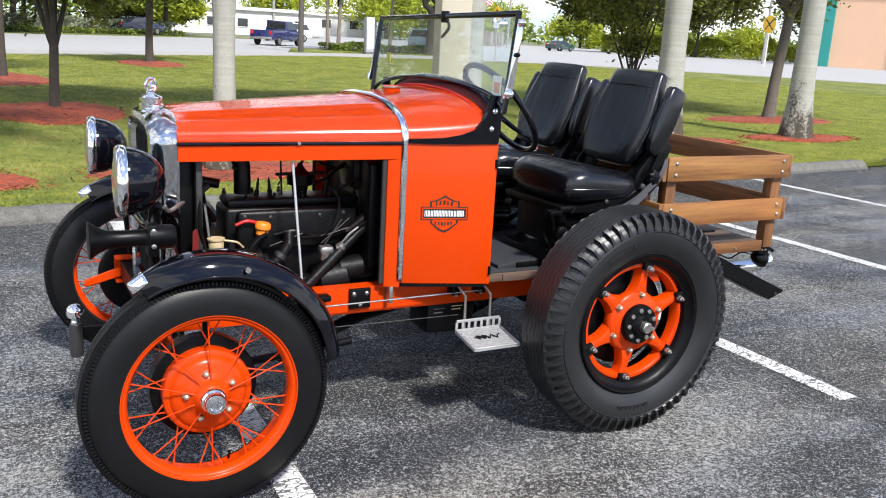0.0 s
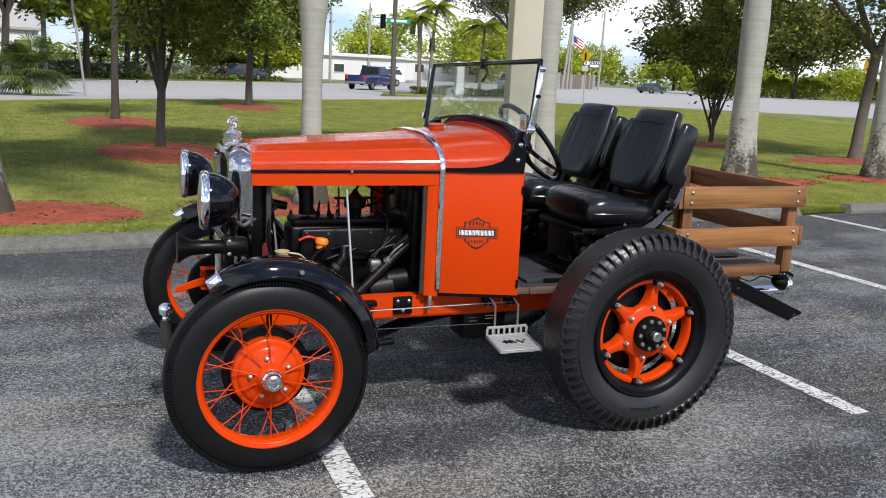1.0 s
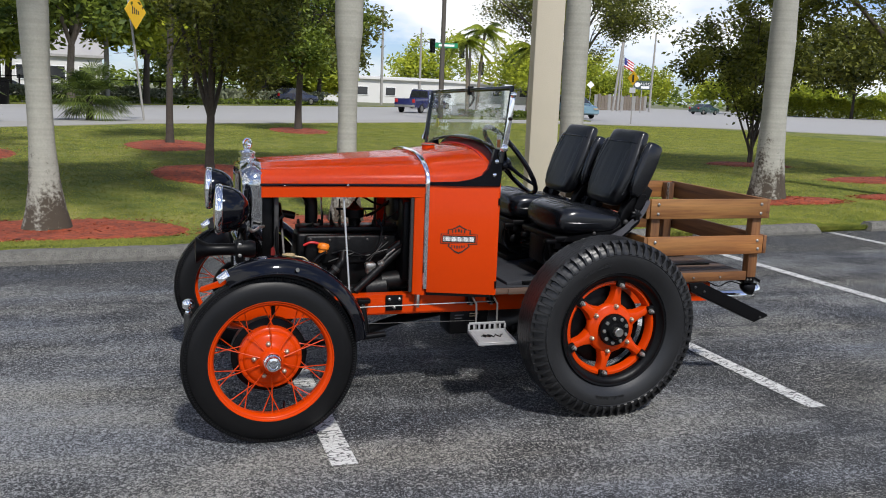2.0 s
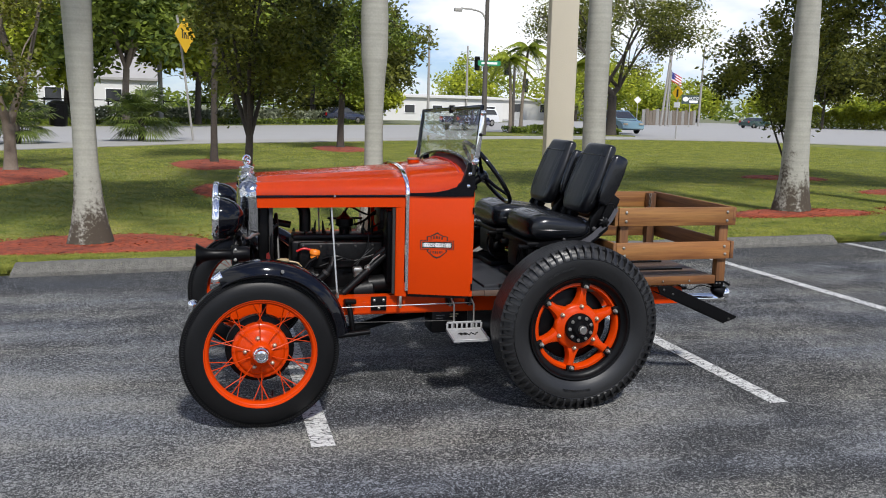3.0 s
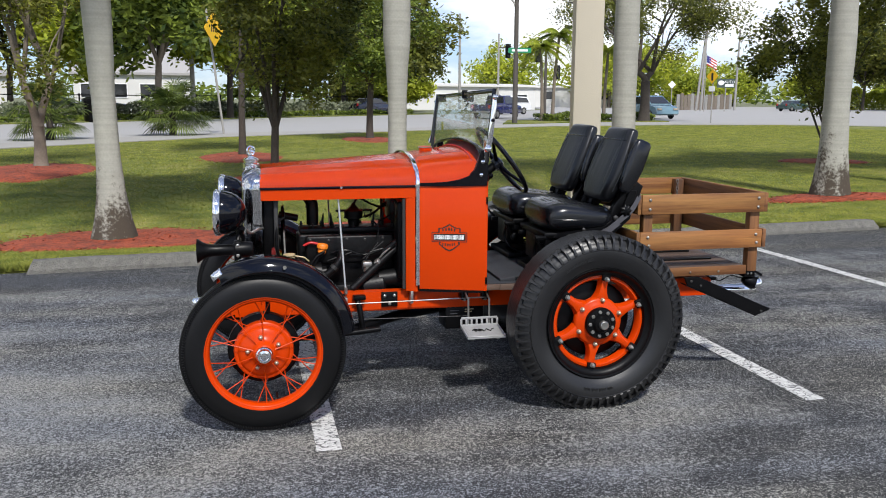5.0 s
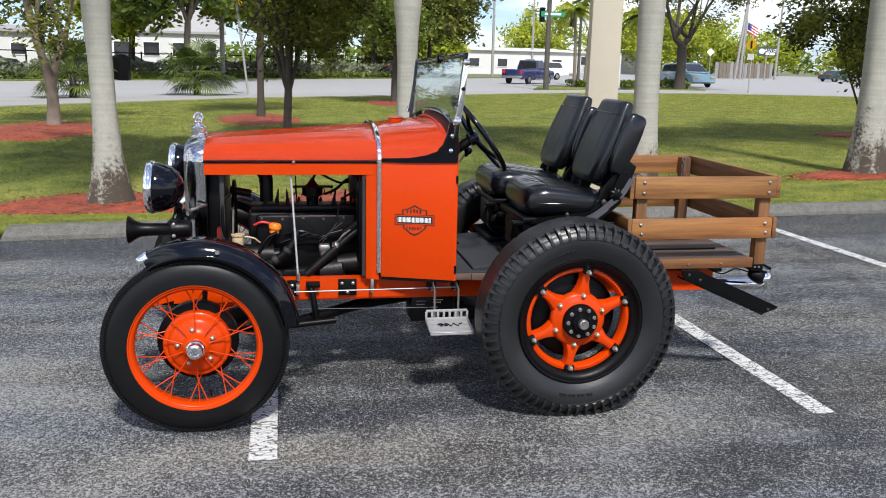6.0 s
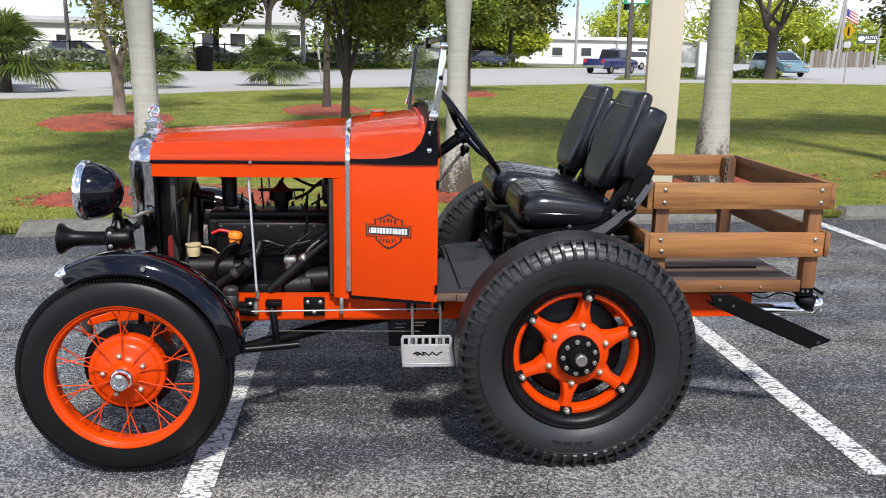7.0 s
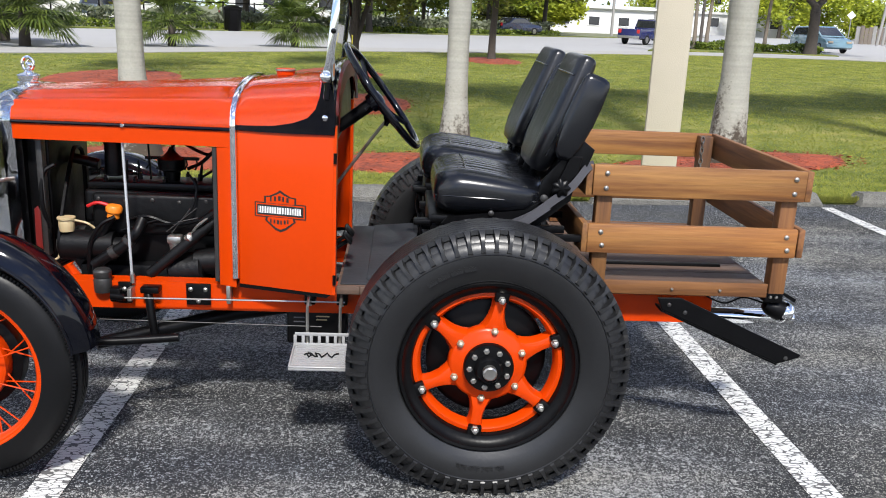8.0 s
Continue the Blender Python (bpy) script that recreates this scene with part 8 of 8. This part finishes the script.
def diamond(s):
    return [(-s, 0), (0, -s), (s, 0), (0, s)]


# yellow warning sign among the trees
t = thing("warning_sign", "yellow diamond warning sign on a leaning grey post by the road", "road sign", (-0.95, 31.3, 0.0))
bm = B()
tube(bm, [(0, 0, -0.03), (-0.25, 0, 2.4), (-0.5, 0, 4.75)], 0.045, 10)
part("post", bm, M["pole_grey"], t)
p = face_plate(t, diamond(0.66), 3.98, 58, M["sign_yellow"], dx=-0.52)
for k in range(4):
    face_plate(p, [(-0.22 + 0.12 * k, -0.12), (-0.16 + 0.12 * k, -0.12), (-0.16 + 0.12 * k, 0.16 - 0.05 * k), (-0.22 + 0.12 * k, 0.16 - 0.05 * k)], 3.98, 58, M["black_decal"], "sign_mark", 0.026, -0.52)
# crossing signs at the corner
t = pole("crossing_sign", "yellow diamond crossing sign on a thin post at the corner", "road sign", 27.6, 44.8, 3.5, 0.04, M["pole_grey"])
p = face_plate(t, diamond(0.44), 2.85, -70, M["sign_yellow"])
face_plate(p, [(-0.07, -0.25), (0.07, -0.25), (0.07, 0.2), (-0.07, 0.2)], 2.85, -70, M["black_decal"], "sign_mark", 0.026)
face_plate(t, [(-0.22, -0.2), (0.22, -0.2), (0.22, 0.12), (-0.22, 0.12)], 2.15, -70, M["sign_white"])
t = pole("diamond_sign", "small white diamond sign on a thin post", "road sign", 49.2, 92, 3.4, 0.05, M["pole_grey"])
face_plate(t, diamond(0.45), 3.2, -26, M["sign_white"])
t = pole("business_sign", "dark green board sign with white lettering on a post", "sign", 58.6, 96, 3.7, 0.08, M["pole_grey"])
p = face_plate(t, [(-1.05, -0.55), (1.05, -0.55), (1.05, 0.55), (-1.05, 0.55)], 3.5, -28, M["sign_board"])
face_plate(p, [(-0.56 + 0.36 * math.cos(a), 0.05 + 0.30 * math.sin(a)) for a in [2 * math.pi * k / 20 for k in range(20)]], 3.5, -28, M["sign_white"], "sign_mark", 0.03)
face_plate(p, [(-0.10, -0.42), (0.95, -0.42), (0.95, -0.10), (-0.10, -0.10)], 3.5, -28, M["sign_white"], "sign_mark", 0.03)
tx = bpy.data.curves.new("lettering", "FONT")
tx.body, tx.size, tx.extrude, tx.align_x = "AUTO", 0.47, 0.01, "CENTER"
tmp = bpy.data.objects.new("lettering", tx)
bpy.context.collection.objects.link(tmp)
bpy.context.view_layer.update()
lm = bpy.data.meshes.new_from_object(tmp.evaluated_get(bpy.context.evaluated_depsgraph_get()))
bpy.data.objects.remove(tmp)
lm.materials.clear()
lm.materials.append(M["sign_white"])
lm.transform(Matrix.Rotation(radians(-28), 4, "Z") @ Matrix.Translation((0.43, -0.105, 3.5)) @ Matrix.Rotation(radians(90), 4, "X"))
lt = new("lettering", lm)
lt.parent = p
t = pole("railroad_sign", "round yellow railroad crossing sign on a white post", "road sign", 73.8, 65.8, 5.0, 0.07, M["sign_white"])
p = face_plate(t, [(0.92 * math.cos(a), 0.92 * math.sin(a)) for a in [2 * math.pi * k / 24 for k in range(24)]], 4.3, -92, M["sign_yellow"])
for s in (1, -1):
    face_plate(p, [(-0.56 * s - 0.1, -0.56), (-0.56 * s + 0.1, -0.56), (0.56 * s + 0.1, 0.56), (0.56 * s - 0.1, 0.56)], 4.3, -92, M["black_decal"], "sign_mark", 0.03)
# street lamp
t = pole("street_lamp", "tall dark street lamp with a curved arm", "street lamp", 14.95, 44.4, 10.5, 0.16, M["pole_dark"], 0.10)
bm = B()
tube(bm, bend([(0, 0, 6.35), (-0.25, 0.05, 6.9), (-0.8, 0.1, 7.1), (-1.5, 0.2, 7.15)]), 0.05, 8)
part("arm", bm, M["pole_grey"], t)
bm = B()
box(bm, (-1.9, 0.1, 6.96), (-1.42, 0.30, 7.16), 0.05)
part("lamp_head", bm, M["pole_grey"], t)
p = face_plate(t, [(-0.65, -0.14), (0.65, -0.14), (0.65, 0.14), (-0.65, 0.14)], 4.15, -10, M["sign_green"], "street_name_plate", 0.03, 0.2)
face_plate(p, [(-0.45, -0.06), (0.45, -0.06), (0.45, 0.06), (-0.45, 0.06)], 4.15, -10, M["sign_white"], "sign_mark", 0.04, 0.2)


def signal(t, x, z, red=False):
    bm = B()
    box(bm, (x - 0.19, -0.16, z - 0.55), (x + 0.19, 0.16, z + 0.55), 0.04)
    h = part("signal_head", bm, M["satin_black"], t)
    for k in range(3):
        bm = B()
        lathe(bm, [(0.13, 0), (0.15, 0.12), (0.13, 0.12), (0.10, 0.01)], (x, -0.16, z + 0.34 - 0.34 * k), (0, -1, 0), 14)
        part("signal_lens", bm, M["signal_red"] if red and k == 0 else M["dark_glass"], h)


t = pole("traffic_signal", "dark traffic signal pole with hanging signal heads", "traffic signal", 23.6, 64, 5.6, 0.13, M["pole_dark"])
bm = B()
cyl(bm, (0, 0, 5.3), (-3.8, 0.5, 5.5), 0.05, 0.04, 8)
part("arm", bm, M["pole_dark"], t)
for x, z in ((-3.2, 5.2), (-0.7, 4.9), (1.0, 3.6)):
    signal(t, x, z)
for i, (x, y, h, lx) in enumerate(((57.4, 101, 14, 1.3), (59.2, 103, 12, 0.4), (66, 106, 11, 0.2), (24, 95, 11, 0), (84.5, 76, 10, 0.2), (92, 76.5, 9, 0.2), (33, 110, 10, 0), (-21, 64, 10, 0), (-3.6, 58, 8, 0))):
    t = thing("utility_pole", "plain grey utility pole beyond the road", "utility pole", (x, y, 0), "utility poles")
    bm = B()
    tube(bm, [(0, 0, -0.05), (lx * 0.5, 0, h * 0.5), (lx, 0, h)], [0.17, 0.15, 0.11], 10)
    part("post", bm, M["pole_grey"], t)
# signal cabinet by the crossing
t = thing("signal_cabinet", "tall white metal signal cabinet on the corner island", "cabinet", (19.9, 46.6, 0.0))
bm = B()
box(bm, (-0.26, -0.22, 0.14), (0.26, 0.22, 2.15), 0.03, 2)
part("body", bm, M["bright_rod"], t)
bm = B()
box(bm, (-0.30, -0.26, -0.02), (0.30, 0.26, 0.14), 0.02)
part("plinth", bm, M["concrete"], t)
bm = B()
box(bm, (-0.21, -0.235, 0.30), (0.21, -0.221, 2.0), 0.006)
part("door", bm, M["white_wall"], t)
# flag
t = pole("flag_pole", "thin pole with a striped flag", "flag", 54.6, 94, 7.0, 0.05, M["pole_grey"])
for k in range(7):
    bm = B()
    prism(bm, [(0.05, 0), (0.8, -0.25), (1.7, -0.65), (1.7, -0.49), (0.8, -0.09), (0.05, 0.16)], lambda u, v, kk: (u * 0.8 + 0.05, 0.06 * math.sin(u * 3) + 0.02 * kk, 6.6 - 0.16 * k + v))
    part("flag_stripe", bm, M["red"] if k % 2 == 0 else M["sign_white"], t)
bm = B()
prism(bm, [(0.05, -0.65), (0.75, -0.9), (0.75, -0.1), (0.05, 0.16)], lambda u, v, k: (u * 0.8 + 0.05, 0.06 * math.sin(u * 3) - 0.03 + 0.01 * k, 6.6 + v))
part("flag_canton", bm, mat("flag_blue", (0.02, 0.03, 0.18), 0.6), t)


# hedges
def hedge(name, label, line, w, h, leaf, per_m, leafm, seed):
    rng = np.random.default_rng(seed)
    P = []
    for a, b in zip(line, line[1:]):
        L_ = math.hypot(b[0] - a[0], b[1] - a[1])
        n = int(L_ * per_m)
        q = rng.random(n)
        nx, ny = -(b[1] - a[1]) / L_, (b[0] - a[0]) / L_
        o = rng.uniform(-w / 2, w / 2, n)
        hh = h * (0.85 + 0.2 * np.sin(q * L_ * 1.9 + seed) * np.sin(q * L_ * 0.7))
        z = hh * (1 - rng.random(n) ** 2.2)
        P.append(np.stack([a[0] + (b[0] - a[0]) * q + nx * o, a[1] + (b[1] - a[1]) * q + ny * o, z], 1))
    P, D, E = rand_leaves(rng, np.concatenate(P), 1, 0.02, leaf, 0.9)
    return tagged(quads_mesh(name, P, D, E, M[leafm], None), label, "hedge", "", "stuff")


far_line = [(-60, 12), (-18.5, 43.5), (-9, 53.5), (6, 69.5), (14, 77)]
hedge("shrub_bank", "grey-green shrub bank along the far roadside", far_line, 1.6, 1.15, 0.16, 190, "leaf_grey", 1)
hedge("low_hedge", "low dark green hedge at the far kerb", [(x + 0.9, y - 0.9) for x, y in far_line], 0.5, 0.45, 0.14, 90, "leaf_mid", 2)
hedge("median_hedge", "low clipped hedge on the corner island", [(18.2, 49.6), (22.5, 50.6), (26.2, 49.9)], 1.6, 0.58, 0.10, 520, "leaf_mid", 3)
hedge("clipped_hedge", "tall sunlit clipped hedge across the side road", [(92, 118), (108, 106), (122, 94)], 2.0, 3.4, 0.24, 520, "leaf_bright", 4)
sheet("corner_island", [(14.0, 43.6), (22, 48.2), (26.6, 48.2), (27.0, 50.2), (24.0, 53.0), (16.6, 51.2)], 0.07, M["grass_ground"], None, "small planted corner island", "lawn", 0.07)

# fence and bin
fence = thing("fence", "black metal railing behind the roadside shrubs", "fence")
fl = [(x - 1.3, y + 1.4) for x, y in far_line]
for a, b in zip(fl, fl[1:]):
    L_ = math.hypot(b[0] - a[0], b[1] - a[1])
    for z in (0.45, 1.55):
        bm = B()
        cyl(bm, (*a, z), (*b, z), 0.035, n=6)
        part("rail", bm, M["satin_black"], fence)
    n = int(L_ / 2.4)
    for k in range(n):
        x, y = a[0] + (b[0] - a[0]) * k / n, a[1] + (b[1] - a[1]) * k / n
        bm = B()
        cyl(bm, (x, y, -0.03), (x, y, 1.65), 0.05, n=6)
        part("post", bm, M["satin_black"], fence)
bm = B()
lathe(bm, [(0.40, 0.0), (0.48, 0.1), (0.52, 1.2), (0.56, 1.22), (0.56, 1.3), (0.3, 1.42), (0.001, 1.45)], (0, 0, 0), (0, 0, 1), 8)
bn = part("litter_bin", bm, M["satin_black"], None)
bn.location = (-8.6, 49.0, 0.0)
tagged(bn, "black litter bin at the far roadside", "bin")


# ---- buildings ----
def hall(name, label, x, y, rz, w, d, h, wallm, roofm, bays, roof_rise=0.8, win=(1.6, 1.4, 1.4)):
    t = thing(name, label, "building", (x, y, 0))
    t.rotation_euler = (0, 0, radians(rz))
    bm = B()
    box(bm, (0, 0, -0.05), (w, d, h))
    part("wall", bm, wallm, t)
    bm = B()
    prism(bm, [(-0.4, h), (d + 0.4, h), (d + 0.4, h + 0.25), (d / 2, h + 0.25 + roof_rise), (-0.4, h + 0.25)], lambda u, v, k: (-0.4 + (w + 0.8) * k, u, v))
    part("roof", bm, roofm, t)
    for k in range(bays):
        x0 = w * (k + 0.5) / bays - win[0] / 2
        bm = B()
        box(bm, (x0 - 0.08, -0.08, win[2] - 0.08), (x0 + win[0] + 0.08, 0.02, win[2] + win[1] + 0.08))
        f = part("window", bm, M["sign_white"], t)
        bm = B()
        box(bm, (x0, -0.10, win[2]), (x0 + win[0], -0.03, win[2] + win[1]))
        part("pane", bm, M["dark_glass"], f)
    return t


hall("white_hall", "long white low building with grey roof beyond the railing", -62, 66, 20, 44, 12, 3.2, M["white_wall"], M["grey_roof"], 11, 0.5, (1.2, 0.9, 1.3))
hall("white_house", "small white gabled building across the road", -18, 96, 8, 12, 9, 3.8, M["white_wall"], M["grey_roof"], 4, 3.0)
hall("white_shop", "white flat shop building behind the far trees", 15, 107, 10, 24, 14, 3.0, M["white_wall"], M["white_wall"], 6, 0.3, (1.4, 1.0, 1.0))
hall("white_store", "pale store building behind the crossing", 26, 150, -8, 40, 16, 3.4, M["white_wall"], M["white_wall"], 8, 0.3)
b = hall("peach_building", "peach building with teal columns across the side road", 96, 79, -63, 40, 14, 9.5, M["peach_wall"], M["grey_roof"], 0)
for k in range(4):
    bm = B()
    box(bm, (1.0 + 9.5 * k, -0.5, -0.05), (2.6 + 9.5 * k, 0.2, 9.5))
    part("column", bm, M["teal"], b)
# brown yard fence past the crossing
t = thing("yard_fence", "brown board yard fence past the crossing", "fence")
for k in range(17):
    bm = B()
    x, y = 58.5 + 0.95 * k, 108 + 0.75 * k
    box(bm, (-0.5, -0.04, 0), (0.5, 0.04, 2.2 + 0.15 * math.sin(k * 2.1)), 0, 1, Matrix.Translation((x, y, 0)) @ Matrix.Rotation(0.67, 4, "Z"))
    part("panel", bm, M["pole_grey"] if k % 4 == 0 else M["bark_pale"], t)


# ---- vehicles ----
def car(kind, label, x, y, rz, color, group="cars on the road"):
    t = thing(kind, label, "car", (x, y, 0.012), group)
    t.rotation_euler = (0, 0, radians(rz))
    paint = mat("car_paint", color, 0.25, vary=0.04, coat=0.8, scale=1)
    if kind == "pickup_truck":
        L_, W_ = 4.9, 1.75
        body = [(0.0, 0.50), (0.05, 1.02), (2.25, 1.05), (2.30, 1.02), (3.75, 1.02), (4.70, 0.92), (4.88, 0.75), (4.90, 0.45), (4.7, 0.36), (0.1, 0.40)]
        cab = [(2.15, 1.02), (2.28, 1.66), (3.25, 1.68), (3.85, 1.02)]
    elif kind == "minivan":
        L_, W_ = 4.85, 1.9
        body = [(0.0, 0.48), (0.02, 1.02), (3.75, 1.06), (4.55, 0.90), (4.80, 0.68), (4.85, 0.40), (4.65, 0.28), (0.1, 0.32)]
        cab = [(0.03, 1.02), (0.28, 1.66), (2.75, 1.74), (3.95, 1.05)]
    elif kind == "suv":
        L_, W_ = 4.7, 1.8
        body = [(0.0, 0.50), (0.05, 1.00), (3.55, 1.02), (4.50, 0.92), (4.68, 0.70), (4.70, 0.42), (4.5, 0.34), (0.1, 0.38)]
        cab = [(0.06, 1.0), (0.35, 1.62), (2.6, 1.68), (3.60, 1.02)]
    else:
        L_, W_ = 4.6, 1.75
        body = [(0.0, 0.48), (0.04, 0.92), (1.0, 0.98), (3.45, 0.95), (4.40, 0.82), (4.58, 0.65), (4.6, 0.40), (4.4, 0.30), (0.1, 0.32)]
        cab = [(0.75, 0.95), (1.45, 1.40), (2.55, 1.43), (3.45, 0.95)]
    bm = B()
    prism(bm, body, lambda u, v, k: (u, -W_ / 2 + W_ * k, v), 0.05, 2)
    part("body", bm, paint, t)
    bm = B()
    prism(bm, cab, lambda u, v, k: (u, (-W_ / 2 + 0.04 + (v - cab[0][1]) * 0.22) * (1 - 2 * k), v), 0.04, 2)
    cb = part("cabin", bm, paint, t)
    cxm = sum(p_[0] for p_ in cab) / 4
    czm = sum(p_[1] for p_ in cab) / 4
    small = [(cxm + (u - cxm) * 0.88, czm + (v - czm) * 0.74) for u, v in cab]
    for k in (0, 1):
        bm = B()
        prism(bm, small, lambda u, v, kk: (u, (-W_ / 2 + 0.025 + (v - cab[0][1]) * 0.22 + 0.02 * kk) * (1 - 2 * k), v))
        part("side_window", bm, M["dark_glass"], cb)
    for i0, i1, nm in ((0, 1, "rear_window"), (2, 3, "windscreen")):
        a, b_ = Vector((cab[i0][0], 0, cab[i0][1])), Vector((cab[i1][0], 0, cab[i1][1]))
        d = (b_ - a)
        nrm = Vector((-d.z, 0, d.x)).normalized() * 0.012
        bm = B()
        p0, p1 = a + d * 0.14, a + d * 0.88
        w0, w1 = W_ / 2 - 0.16, W_ / 2 - 0.24
        if i0 == 2:
            w0, w1 = w1, w0
        loft(bm, [[p + nrm * q + Vector((0, y_, 0)) for q, y_ in ((1, -w), (1, w), (-1, w), (-1, -w))] for p, w in ((p0, w0), (p1, w1))])
        part(nm, bm, M["dark_glass"], cb)
    for wx in (0.95, L_ - 0.95):
        for s in (-1, 1):
            bm = B()
            lathe(bm, [(0.20, -0.10), (0.31, -0.10), (0.335, -0.06), (0.335, 0.06), (0.31, 0.10), (0.20, 0.10)], (wx, s * (W_ / 2 - 0.09), 0.335), (0, s, 0), 24)
            wl = part("wheel", bm, M["rubber"], t)
            bm = B()
            lathe(bm, [(0.001, 0.112), (0.20, 0.106), (0.205, 0.08)], (wx, s * (W_ / 2 - 0.09), 0.335), (0, s, 0), 20)
            part("wheel_cover", bm, M["steel"], wl)
    for s in (-1, 1):
        bm = B()
        box(bm, (-0.02, s * (W_ / 2 - 0.18) - 0.10, 0.74), (0.04, s * (W_ / 2 - 0.18) + 0.10, 0.98), 0.01)
        part("tail_light", bm, M["red"], t)
        bm = B()
        box(bm, (L_ - 0.14, s * (W_ / 2 - 0.28) - 0.18, 0.66), (L_ - 0.0, s * (W_ / 2 - 0.28) + 0.18, 0.80), 0.02)
        part("headlight", bm, M["lamp_glass"], t)
    bm = B()
    box(bm, (-0.09, -W_ / 2 + 0.06, 0.42), (0.03, W_ / 2 - 0.06, 0.58), 0.02)
    part("bumper", bm, M["steel"] if kind == "pickup_truck" else paint, t)
    return t


car("pickup_truck", "dark blue pickup truck waiting at the crossing", 16.2, 56.6, 46, (0.010, 0.014, 0.085))
car("suv", "white compact SUV waiting beyond the pickup", 25.8, 76.0, 205, (0.72, 0.73, 0.74))
car("sedan", "dark navy saloon car parked past the shrubs", 8.8, 72.0, 35, (0.012, 0.018, 0.04))
car("minivan", "pale teal minivan crossing the junction", 29.9, 60.6, -85, (0.13, 0.22, 0.26))
car("sedan", "dark green saloon car parked beyond the side road", 68.0, 98.0, 20, (0.02, 0.05, 0.045))
car("suv", "grey SUV parked in the lot beyond the railing", -24, 68, 15, (0.08, 0.11, 0.14), "cars parked across the road")
car("sedan", "silver saloon car parked in the lot beyond the railing", -33, 64, 20, (0.45, 0.46, 0.48), "cars parked across the road")
car("sedan", "dark saloon car parked in the lot beyond the railing", -14.5, 74, 15, (0.05, 0.06, 0.08), "cars parked across the road")
